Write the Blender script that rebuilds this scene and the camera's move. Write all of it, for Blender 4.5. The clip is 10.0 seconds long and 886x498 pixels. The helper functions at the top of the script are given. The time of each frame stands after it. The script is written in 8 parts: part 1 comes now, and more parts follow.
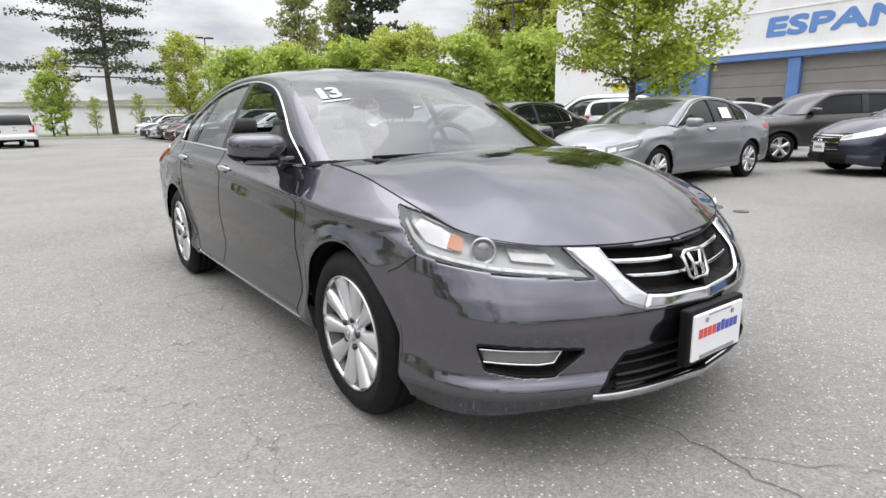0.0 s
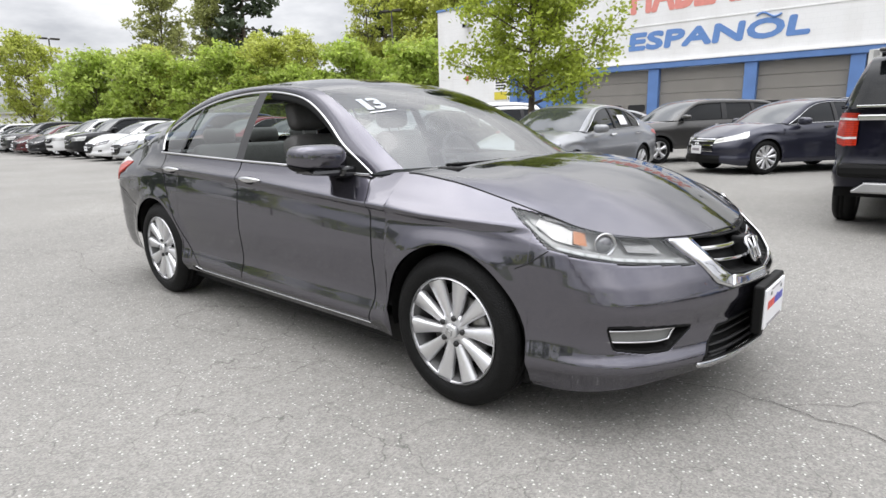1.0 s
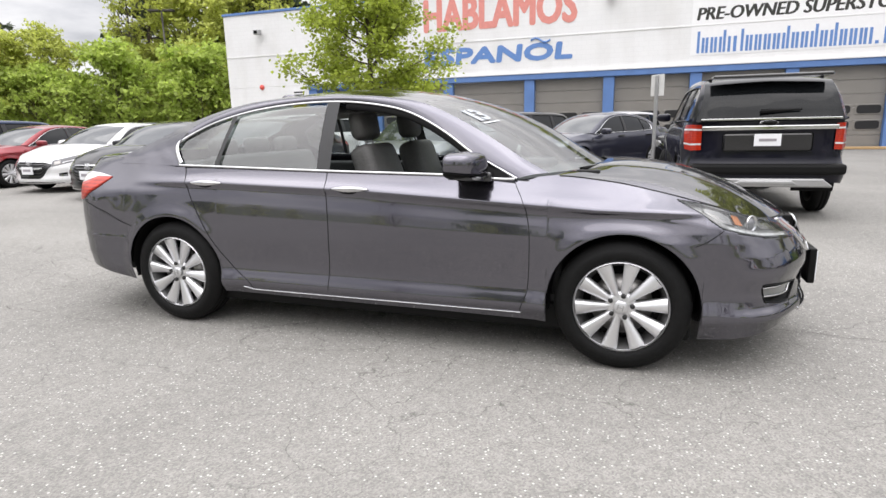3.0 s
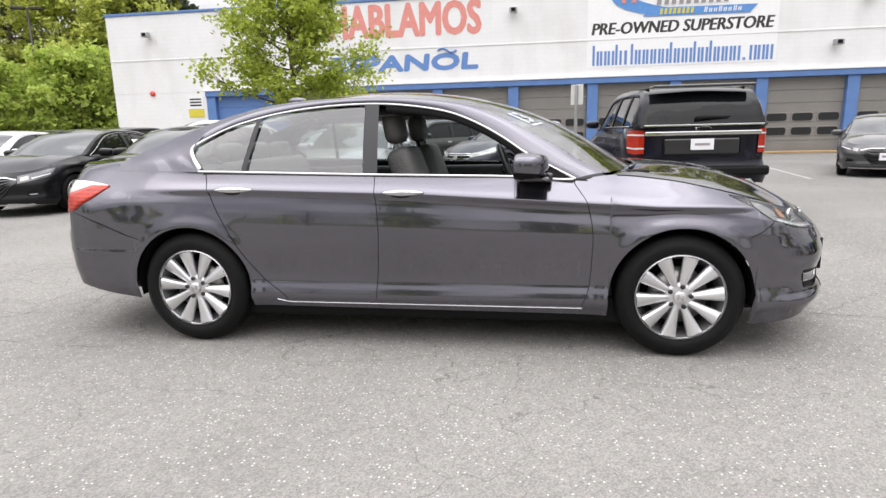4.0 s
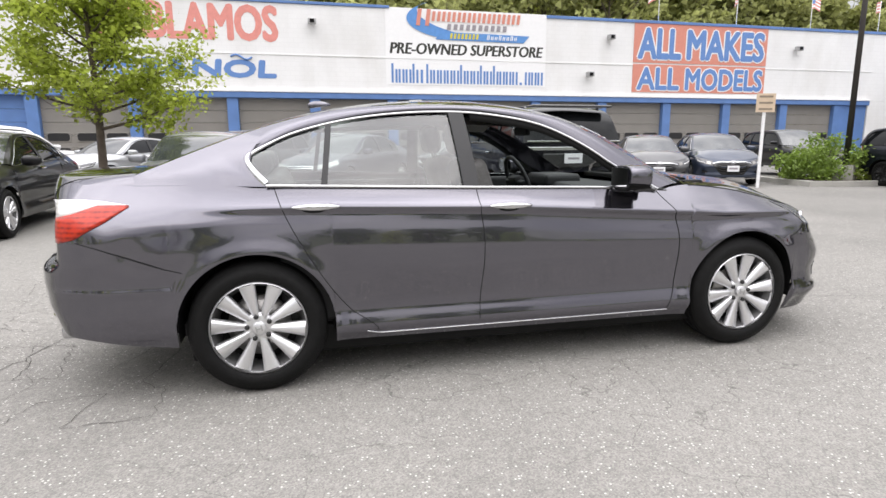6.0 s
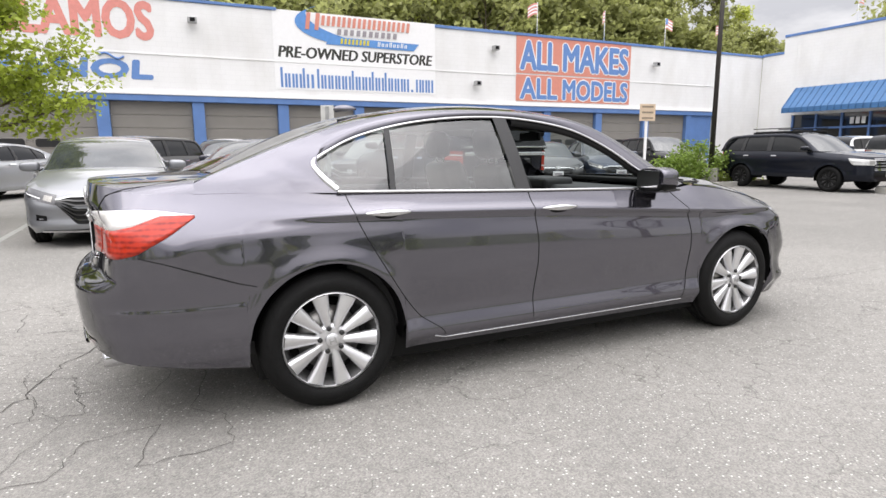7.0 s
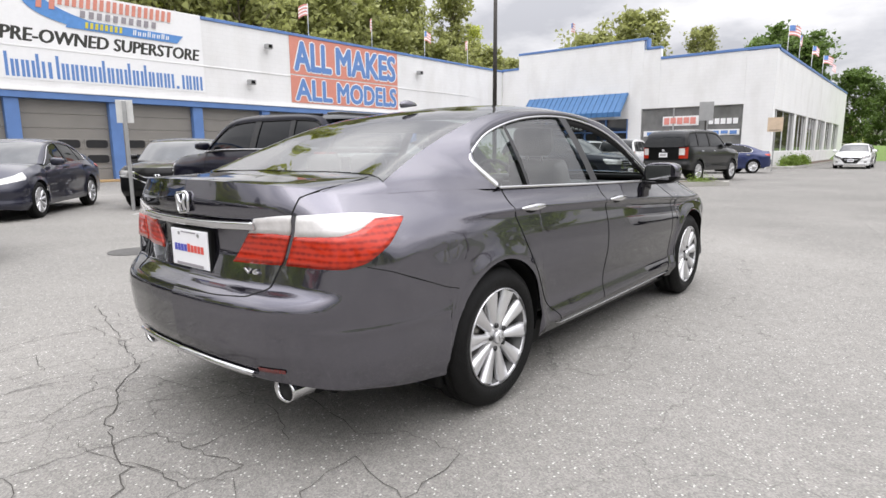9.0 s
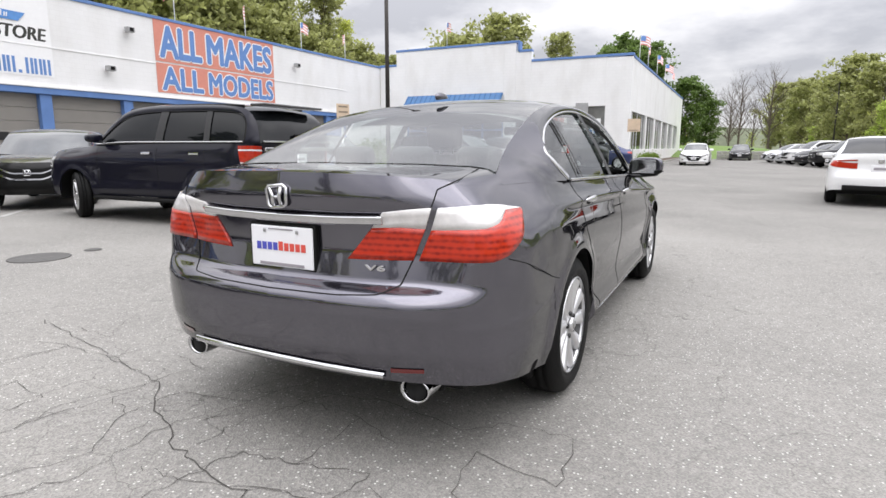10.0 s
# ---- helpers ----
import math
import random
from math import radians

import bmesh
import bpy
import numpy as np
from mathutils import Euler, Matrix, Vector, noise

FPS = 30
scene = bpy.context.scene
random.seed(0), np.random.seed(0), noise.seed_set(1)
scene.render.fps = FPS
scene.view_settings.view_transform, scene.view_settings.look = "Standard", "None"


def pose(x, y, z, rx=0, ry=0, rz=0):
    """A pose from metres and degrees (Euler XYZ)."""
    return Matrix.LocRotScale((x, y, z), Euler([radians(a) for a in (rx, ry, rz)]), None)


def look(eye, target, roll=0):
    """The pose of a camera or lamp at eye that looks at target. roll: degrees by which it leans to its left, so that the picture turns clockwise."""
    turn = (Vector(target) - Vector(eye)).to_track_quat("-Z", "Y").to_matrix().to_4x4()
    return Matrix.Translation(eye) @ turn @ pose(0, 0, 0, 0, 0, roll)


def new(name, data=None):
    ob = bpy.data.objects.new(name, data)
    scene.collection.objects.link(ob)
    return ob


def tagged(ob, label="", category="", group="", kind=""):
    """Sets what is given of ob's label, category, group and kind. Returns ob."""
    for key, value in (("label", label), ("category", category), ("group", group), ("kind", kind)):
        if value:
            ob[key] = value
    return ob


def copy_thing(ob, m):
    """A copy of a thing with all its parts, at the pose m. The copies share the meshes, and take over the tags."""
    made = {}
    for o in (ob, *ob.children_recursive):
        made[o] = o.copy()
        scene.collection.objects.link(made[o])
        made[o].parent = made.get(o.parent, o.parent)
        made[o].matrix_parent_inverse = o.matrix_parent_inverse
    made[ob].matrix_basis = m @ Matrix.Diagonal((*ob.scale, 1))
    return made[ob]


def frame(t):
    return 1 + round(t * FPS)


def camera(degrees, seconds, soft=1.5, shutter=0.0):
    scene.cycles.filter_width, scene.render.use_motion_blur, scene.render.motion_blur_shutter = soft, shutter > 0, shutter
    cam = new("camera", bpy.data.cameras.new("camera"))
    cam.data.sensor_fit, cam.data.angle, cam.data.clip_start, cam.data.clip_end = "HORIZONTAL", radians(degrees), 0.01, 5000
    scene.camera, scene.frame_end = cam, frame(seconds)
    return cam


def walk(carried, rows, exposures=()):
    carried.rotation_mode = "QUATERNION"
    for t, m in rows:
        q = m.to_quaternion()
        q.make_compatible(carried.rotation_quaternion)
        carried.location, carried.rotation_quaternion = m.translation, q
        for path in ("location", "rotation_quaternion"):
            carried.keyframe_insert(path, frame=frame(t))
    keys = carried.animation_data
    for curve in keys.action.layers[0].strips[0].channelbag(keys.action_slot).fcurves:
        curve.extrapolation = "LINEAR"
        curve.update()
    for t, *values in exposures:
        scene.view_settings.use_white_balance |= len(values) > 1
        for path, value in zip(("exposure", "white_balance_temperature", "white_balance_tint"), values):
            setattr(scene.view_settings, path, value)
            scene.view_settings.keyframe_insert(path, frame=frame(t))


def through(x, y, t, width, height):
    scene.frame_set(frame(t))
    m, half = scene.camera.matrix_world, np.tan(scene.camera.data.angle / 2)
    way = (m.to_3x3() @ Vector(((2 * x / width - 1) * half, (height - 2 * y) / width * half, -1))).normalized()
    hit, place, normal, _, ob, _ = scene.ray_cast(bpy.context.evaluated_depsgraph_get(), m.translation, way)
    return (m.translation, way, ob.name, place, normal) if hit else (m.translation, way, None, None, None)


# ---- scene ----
cam = camera(75.0, 10.0)
PATH = [
    (0, (3.351, -1.86, 1.164), (1.776, -0.711, 0.717), -1.0),
    (0.5, (3.108, -2.216, 1.182), (1.665, -0.902, 0.744), -1.0),
    (1, (2.891, -2.618, 1.194), (1.593, -1.159, 0.762), -1.3),
    (1.5, (2.572, -2.889, 1.188), (1.426, -1.307, 0.761), -1.3),
    (2, (2.242, -3.191, 1.198), (1.255, -1.504, 0.775), -1.4),
    (2.5, (1.882, -3.525, 1.238), (1.062, -1.751, 0.816), -1.2),
    (4, (0.615, -3.984, 1.213), (0.309, -2.048, 0.82), -1.3),
    (4.5, (0.189, -3.993, 1.233), (0.064, -2.034, 0.848), -1.1),
    (5, (-0.29, -4.024, 1.24), (-0.222, -2.061, 0.862), -0.8),
    (5.5, (-0.727, -3.897, 1.229), (-0.46, -1.949, 0.859), -0.5),
    (7, (-2.054, -3.464, 1.215), (-1.194, -1.691, 0.875), -0.4),
    (7.5, (-2.503, -3.258, 1.21), (-1.458, -1.586, 0.874), -0.6),
    (8, (-2.86, -2.978, 1.191), (-1.643, -1.426, 0.857), -0.6),
    (8.5, (-3.206, -2.665, 1.201), (-1.831, -1.251, 0.866), -0.5),
    (9, (-3.55, -2.347, 1.193), (-2.032, -1.089, 0.858), -0.4),
    (9.5, (-3.813, -1.947, 1.181), (-2.165, -0.865, 0.842), -0.1),
    (10, (-4.066, -1.541, 1.176), (-2.306, -0.656, 0.828), 0.1),
]
walk(cam, [(t, look(eye, target, roll)) for t, eye, target, roll in PATH], [(0, .09, 6400, 11), (1.5, .15, 6430, 11), (2.5, .19, 6500, 12), (5, .20, 6560, 13), (7, .24, 6560, 13), (8.5, .18, 6520, 13), (10, .15, 6420, 13)])

# ---- world, sun, exposure ----
world = bpy.data.worlds.new("overcast")
scene.world = world
world.use_nodes = True


def sky_nodes():
    nt = world.node_tree
    nt.nodes.clear()
    n, l = nt.nodes.new, nt.links.new
    out, bg = n("ShaderNodeOutputWorld"), n("ShaderNodeBackground")
    sky = n("ShaderNodeTexSky")
    sky.sky_type, sky.sun_disc = "NISHITA", False
    sky.sun_elevation, sky.sun_rotation = radians(52), radians(150)
    scale = n("ShaderNodeVectorMath"); scale.operation = "SCALE"; scale.inputs["Scale"].default_value = 0.08
    l(sky.outputs[0], scale.inputs[0])
    tc, sep = n("ShaderNodeTexCoord"), n("ShaderNodeSeparateXYZ")
    l(tc.outputs["Generated"], sep.inputs[0])
    # a cloud layer seen in perspective: direction divided by its height
    add = n("ShaderNodeMath"); add.operation = "ADD"; add.inputs[1].default_value = 0.22
    l(sep.outputs[2], add.inputs[0])
    div = n("ShaderNodeVectorMath"); div.operation = "DIVIDE"
    comb = n("ShaderNodeCombineXYZ")
    for i in range(3):
        l(add.outputs[0], comb.inputs[i])
    l(tc.outputs["Generated"], div.inputs[0]); l(comb.outputs[0], div.inputs[1])
    noi = n("ShaderNodeTexNoise")
    noi.inputs["Scale"].default_value, noi.inputs["Detail"].default_value, noi.inputs["Roughness"].default_value = 1.5, 7, 0.55
    l(div.outputs[0], noi.inputs["Vector"])
    ramp = n("ShaderNodeValToRGB")
    ramp.color_ramp.elements[0].position, ramp.color_ramp.elements[0].color = 0.38, (0.60, 0.61, 0.64, 1)
    ramp.color_ramp.elements[1].position, ramp.color_ramp.elements[1].color = 0.62, (1.07, 1.07, 1.07, 1)
    l(noi.outputs[0], ramp.inputs[0])
    # an overcast sky is brighter overhead
    up = n("ShaderNodeMapRange")
    up.inputs[1].default_value, up.inputs[2].default_value, up.inputs[3].default_value, up.inputs[4].default_value = 0.0, 1.0, SKY_LOW, SKY_HIGH
    sq = n("ShaderNodeMath"); sq.operation = "POWER"; sq.inputs[1].default_value = 2.0
    ab = n("ShaderNodeMath"); ab.operation = "MAXIMUM"; ab.inputs[1].default_value = 0.0
    l(sep.outputs[2], ab.inputs[0]); l(ab.outputs[0], sq.inputs[0])
    l(sq.outputs[0], up.inputs[0])
    mul = n("ShaderNodeVectorMath"); mul.operation = "SCALE"
    l(ramp.outputs[0], mul.inputs[0]); l(up.outputs[0], mul.inputs["Scale"])
    mix = n("ShaderNodeMix"); mix.data_type = "RGBA"; mix.inputs[0].default_value = 0.9
    l(scale.outputs[0], mix.inputs[6]); l(mul.outputs[0], mix.inputs[7])
    l(mix.outputs[2], bg.inputs[0])
    bg.inputs[1].default_value = 1.0
    l(bg.outputs[0], out.inputs[0])


SKY_LOW, SKY_HIGH = 0.84, 5.0
sky_nodes()
sun = new("sun", bpy.data.lights.new("sun", "SUN"))
sun.data.energy, sun.data.angle, sun.data.color = 0.9, radians(70), (1.0, 0.97, 0.93)
sun.matrix_world = look((0, 0, 30), (6.0, 10.0, 0))


# ---- materials ----
def mat_base(name):
    m = bpy.data.materials.new(name)
    m.use_nodes = True
    nt = m.node_tree
    return m, nt, nt.nodes["Principled BSDF"]


def plain(name, color, rough=0.5, metal=0.0, vary=0.12, scale=6.0, bump=0.0, bscale=60.0, coat=0.0, spec=0.5):
    """A surface with soft variation at two scales and a fine relief."""
    m, nt, p = mat_base(name)
    n, l = nt.nodes.new, nt.links.new
    tc = n("ShaderNodeTexCoord")
    a, b = n("ShaderNodeTexNoise"), n("ShaderNodeTexNoise")
    a.inputs["Scale"].default_value, a.inputs["Detail"].default_value = scale, 5
    b.inputs["Scale"].default_value, b.inputs["Detail"].default_value = bscale, 3
    l(tc.outputs["Object"], a.inputs["Vector"]); l(tc.outputs["Object"], b.inputs["Vector"])
    ramp = n("ShaderNodeValToRGB")
    ramp.color_ramp.elements[0].position, ramp.color_ramp.elements[1].position = 0.3, 0.7
    ramp.color_ramp.elements[0].color = (*[c * (1 - vary) for c in color], 1)
    ramp.color_ramp.elements[1].color = (*[min(1, c * (1 + vary)) for c in color], 1)
    add = n("ShaderNodeMath"); add.operation = "MULTIPLY_ADD"; add.inputs[1].default_value = 0.35
    sc = n("ShaderNodeMath"); sc.operation = "MULTIPLY"; sc.inputs[1].default_value = 0.65
    l(a.outputs[0], sc.inputs[0]); l(b.outputs[0], add.inputs[0]); l(sc.outputs[0], add.inputs[2])
    l(add.outputs[0], ramp.inputs[0]); l(ramp.outputs[0], p.inputs["Base Color"])
    p.inputs["Roughness"].default_value, p.inputs["Metallic"].default_value = rough, metal
    p.inputs["Coat Weight"].default_value, p.inputs["Coat Roughness"].default_value = coat, 0.04
    p.inputs["Specular IOR Level"].default_value = spec
    if bump:
        bp = n("ShaderNodeBump"); bp.inputs["Strength"].default_value = bump; bp.inputs["Distance"].default_value = 0.02
        l(b.outputs[0], bp.inputs["Height"]); l(bp.outputs[0], p.inputs["Normal"])
    return m


def car_paint(name, color, metal=0.55, rough=0.38, lacquer=1.5, edge=1.0):
    """Metallic paint under clear lacquer, with fine flakes and a trace of dust."""
    m, nt, p = mat_base(name)
    n, l = nt.nodes.new, nt.links.new
    tc = n("ShaderNodeTexCoord")
    fl = n("ShaderNodeTexNoise"); fl.inputs["Scale"].default_value = 900; fl.inputs["Detail"].default_value = 1
    du = n("ShaderNodeTexNoise"); du.inputs["Scale"].default_value = 2.5; du.inputs["Detail"].default_value = 6
    for q in (fl, du):
        l(tc.outputs["Object"], q.inputs["Vector"])
    ramp = n("ShaderNodeValToRGB")
    ramp.color_ramp.elements[0].position, ramp.color_ramp.elements[1].position = 0.3, 0.75
    ramp.color_ramp.elements[0].color = (*[c * 0.85 for c in color], 1)
    ramp.color_ramp.elements[1].color = (*[min(1, c * 1.2) for c in color], 1)
    l(fl.outputs[0], ramp.inputs[0]); l(ramp.outputs[0], p.inputs["Base Color"])
    p.inputs["Metallic"].default_value, p.inputs["Roughness"].default_value = metal, rough
    p.inputs["Coat Weight"].default_value = 1.0
    p.inputs["Specular IOR Level"].default_value, p.inputs["Coat IOR"].default_value = 0.15, lacquer
    p.inputs["Specular Tint"].default_value = (edge, edge, edge, 1)
    mr = n("ShaderNodeMapRange"); mr.inputs[3].default_value, mr.inputs[4].default_value = 0.008, 0.035
    l(du.outputs[0], mr.inputs[0]); l(mr.outputs[0], p.inputs["Coat Roughness"])
    return m


def thin_glass(name, tint, gloss=1.0, milk=0.0):
    """Thin glass: clear or tinted straight through, with a mirror sheen that grows at grazing angles."""
    m = bpy.data.materials.new(name)
    m.use_nodes = True
    nt = m.node_tree
    nt.nodes.clear()
    n, l = nt.nodes.new, nt.links.new
    out, mix, tr, gl, fr = n("ShaderNodeOutputMaterial"), n("ShaderNodeMixShader"), n("ShaderNodeBsdfTransparent"), n("ShaderNodeBsdfGlossy"), n("ShaderNodeLayerWeight")
    tr.inputs[0].default_value = (*tint, 1)
    gl.inputs["Roughness"].default_value = 0.01
    fr.inputs[0].default_value = 0.5
    pw = n("ShaderNodeMath"); pw.operation = "POWER"; pw.inputs[1].default_value = 5.0
    l(fr.outputs["Facing"], pw.inputs[0])
    mu = n("ShaderNodeMath"); mu.operation = "MULTIPLY_ADD"; mu.inputs[1].default_value, mu.inputs[2].default_value = 0.85, 0.075 * gloss
    l(pw.outputs[0], mu.inputs[0]); l(mu.outputs[0], mix.inputs[0])
    l(tr.outputs[0], mix.inputs[1]); l(gl.outputs[0], mix.inputs[2])
    if milk:
        df, mx = n("ShaderNodeBsdfDiffuse"), n("ShaderNodeMixShader")
        df.inputs[0].default_value = (0.7, 0.75, 0.75, 1)
        mx.inputs[0].default_value = milk
        l(mix.outputs[0], mx.inputs[1]); l(df.outputs[0], mx.inputs[2]); l(mx.outputs[0], out.inputs[0])
    else:
        l(mix.outputs[0], out.inputs[0])
    return m


def asphalt_mat():
    """Worn asphalt: pale aggregate in a grey binder, broad tonal patches, fine hairline cracks."""
    m, nt, p = mat_base("worn_asphalt")
    n, l = nt.nodes.new, nt.links.new
    tc = n("ShaderNodeTexCoord")

    def noise_tex(scale, detail, rough=0.5):
        t = n("ShaderNodeTexNoise")
        t.inputs["Scale"].default_value, t.inputs["Detail"].default_value, t.inputs["Roughness"].default_value = scale, detail, rough
        l(tc.outputs["Object"], t.inputs["Vector"])
        return t

    def vor(scale, feature="F1"):
        t = n("ShaderNodeTexVoronoi")
        t.feature, t.voronoi_dimensions = feature, "2D"
        t.inputs["Scale"].default_value = scale
        l(tc.outputs["Object"], t.inputs["Vector"])
        return t

    def ramp(src, stops):
        r = n("ShaderNodeValToRGB")
        e = r.color_ramp.elements
        e[0].position, e[0].color = stops[0][0], (*stops[0][1], 1)
        e[1].position, e[1].color = stops[-1][0], (*stops[-1][1], 1)
        for pos, c in stops[1:-1]:
            x = e.new(pos); x.color = (*c, 1)
        l(src, r.inputs[0])
        return r

    def mixc(fac, a, b, mode="MIX"):
        q = n("ShaderNodeMix"); q.data_type, q.blend_type = "RGBA", mode
        if isinstance(fac, float):
            q.inputs[0].default_value = fac
        else:
            l(fac, q.inputs[0])
        l(a, q.inputs[6]); l(b, q.inputs[7])
        return q.outputs[2]

    broad = ramp(noise_tex(0.35, 5, 0.6).outputs[0], [(0.3, (0.196, 0.191, 0.180)), (0.7, (0.264, 0.257, 0.242))])
    mid = ramp(noise_tex(14, 6, 0.7).outputs[0], [(0.25, (0.86, 0.86, 0.86)), (0.75, (1.12, 1.12, 1.12))])
    sepx, lane = n("ShaderNodeSeparateXYZ"), n("ShaderNodeMapRange")
    l(tc.outputs["Object"], sepx.inputs[0]); l(sepx.outputs[0], lane.inputs[0])
    lane.inputs[1].default_value, lane.inputs[2].default_value, lane.inputs[3].default_value, lane.inputs[4].default_value = 2.0, 9.0, 1.0, 0.82
    newer = n("ShaderNodeVectorMath"); newer.operation = "SCALE"
    l(broad.outputs[0], newer.inputs[0]); l(lane.outputs[0], newer.inputs["Scale"])
    col = mixc(1.0, newer.outputs[0], mid.outputs[0], "MULTIPLY")
    stones = vor(150)
    tone = ramp(stones.outputs["Color"], [(0.0, (0.58, 0.58, 0.58)), (0.5, (0.98, 0.97, 0.95)), (1.0, (1.38, 1.36, 1.32))])
    col = mixc(0.75, col, mixc(1.0, col, tone.outputs[0], "MULTIPLY"))
    chips = vor(62)
    dots = ramp(chips.outputs["Distance"], [(0.20, (1, 1, 1)), (0.32, (0, 0, 0))])
    pick = ramp(chips.outputs["Color"], [(0.80, (0, 0, 0)), (0.84, (1, 1, 1))])
    fac = n("ShaderNodeMath"); fac.operation = "MULTIPLY"
    l(dots.outputs[0], fac.inputs[0]); l(pick.outputs[0], fac.inputs[1])
    pale = n("ShaderNodeRGB"); pale.outputs[0].default_value = (0.54, 0.53, 0.495, 1)
    col = mixc(fac.outputs[0], col, pale.outputs[0])
    wob = noise_tex(3.0, 4)
    wv = n("ShaderNodeVectorMath"); wv.operation = "MULTIPLY_ADD"; wv.inputs[1].default_value = (0.5, 0.5, 0.0)
    l(wob.outputs["Color"], wv.inputs[0]); l(tc.outputs["Object"], wv.inputs[2])
    net = n("ShaderNodeTexVoronoi"); net.feature, net.voronoi_dimensions = "DISTANCE_TO_EDGE", "2D"
    net.inputs["Scale"].default_value = 2.3
    l(wv.outputs[0], net.inputs["Vector"])
    line = ramp(net.outputs["Distance"], [(0.0, (1, 1, 1)), (0.011, (0, 0, 0))])
    where = ramp(noise_tex(0.45, 3).outputs[0], [(0.40, (0, 0, 0)), (0.60, (1, 1, 1))])
    cf = n("ShaderNodeMath"); cf.operation = "MULTIPLY"
    l(line.outputs[0], cf.inputs[0]); l(where.outputs[0], cf.inputs[1])
    half = n("ShaderNodeMath"); half.operation = "MULTIPLY"; half.inputs[1].default_value = 0.55
    l(cf.outputs[0], half.inputs[0])
    dark = n("ShaderNodeRGB"); dark.outputs[0].default_value = (0.035, 0.033, 0.03, 1)
    col = mixc(half.outputs[0], col, dark.outputs[0])
    l(col, p.inputs["Base Color"])
    p.inputs["Roughness"].default_value, p.inputs["Specular IOR Level"].default_value = 0.85, 0.3
    bp = n("ShaderNodeBump"); bp.inputs["Strength"].default_value, bp.inputs["Distance"].default_value = 0.5, 0.004
    l(stones.outputs["Distance"], bp.inputs["Height"]); l(bp.outputs[0], p.inputs["Normal"])
    return m


def block_mat(name, color):
    """White-painted block wall with faint courses and weathering."""
    m = plain(name, color, 0.7, vary=0.05, scale=0.6, bump=0.15, bscale=25)
    nt = m.node_tree
    n, l = nt.nodes.new, nt.links.new
    p = nt.nodes["Principled BSDF"]
    src = p.inputs["Base Color"].links[0].from_socket
    tc, st = n("ShaderNodeTexCoord"), n("ShaderNodeTexNoise")
    mp = n("ShaderNodeMapping"); mp.inputs["Scale"].default_value = (0.7, 0.7, 0.22)
    l(tc.outputs["Object"], mp.inputs[0]); l(mp.outputs[0], st.inputs["Vector"])
    st.inputs["Scale"].default_value, st.inputs["Detail"].default_value = 1.3, 6
    r = n("ShaderNodeValToRGB")
    r.color_ramp.elements[0].position, r.color_ramp.elements[0].color = 0.32, (0.93, 0.925, 0.915, 1)
    r.color_ramp.elements[1].position, r.color_ramp.elements[1].color = 0.52, (1, 1, 1, 1)
    l(st.outputs[0], r.inputs[0])
    q = n("ShaderNodeMix"); q.data_type, q.blend_type = "RGBA", "MULTIPLY"; q.inputs[0].default_value = 1
    l(src, q.inputs[6]); l(r.outputs[0], q.inputs[7])
    # courses of blocks under the paint
    sep, add, comb, br = n("ShaderNodeSeparateXYZ"), n("ShaderNodeMath"), n("ShaderNodeCombineXYZ"), n("ShaderNodeTexBrick")
    l(tc.outputs["Object"], sep.inputs[0]); l(sep.outputs[0], add.inputs[0]); l(sep.outputs[1], add.inputs[1])
    l(add.outputs[0], comb.inputs[0]); l(sep.outputs[2], comb.inputs[1]); l(comb.outputs[0], br.inputs["Vector"])
    br.inputs["Scale"].default_value, br.inputs["Brick Width"].default_value, br.inputs["Row Height"].default_value, br.inputs["Mortar Size"].default_value = 1.0, 0.41, 0.205, 0.009
    br.inputs["Color1"].default_value, br.inputs["Color2"].default_value, br.inputs["Mortar"].default_value = (1, 1, 1, 1), (.955, .955, .95, 1), (.86, .86, .855, 1)
    q2 = n("ShaderNodeMix"); q2.data_type, q2.blend_type = "RGBA", "MULTIPLY"; q2.inputs[0].default_value = .4
    l(q.outputs[2], q2.inputs[6]); l(br.outputs["Color"], q2.inputs[7]); l(q2.outputs[2], p.inputs["Base Color"])
    return m


def lens_mat(name, bright, dark):
    """Coloured lamp lens: fine horizontal ribs and uneven reflectors behind glossy plastic."""
    m, nt, p = mat_base(name)
    n, l = nt.nodes.new, nt.links.new
    tc = n("ShaderNodeTexCoord")
    w, v = n("ShaderNodeTexWave"), n("ShaderNodeTexVoronoi")
    w.wave_type, w.bands_direction = "BANDS", "Z"
    w.inputs["Scale"].default_value, w.inputs["Distortion"].default_value = 14.0, 0.1
    v.inputs["Scale"].default_value = 45.0
    l(tc.outputs["Object"], w.inputs["Vector"]); l(tc.outputs["Object"], v.inputs["Vector"])
    a = n("ShaderNodeMath"); a.operation = "MULTIPLY_ADD"; a.inputs[1].default_value = 0.45
    b = n("ShaderNodeMath"); b.operation = "MULTIPLY"; b.inputs[1].default_value = 0.5
    l(v.outputs["Distance"], b.inputs[0]); l(w.outputs[1], a.inputs[0]); l(b.outputs[0], a.inputs[2])
    r = n("ShaderNodeValToRGB")
    r.color_ramp.elements[0].color, r.color_ramp.elements[1].color = (*dark, 1), (*bright, 1)
    r.color_ramp.elements[0].position, r.color_ramp.elements[1].position = 0.12, 0.62
    l(a.outputs[0], r.inputs[0]); l(r.outputs[0], p.inputs["Base Color"])
    p.inputs["Roughness"].default_value, p.inputs["Coat Weight"].default_value, p.inputs["Coat Roughness"].default_value = 0.3, 0.7, 0.02
    p.inputs["Specular IOR Level"].default_value = 0.12
    return m


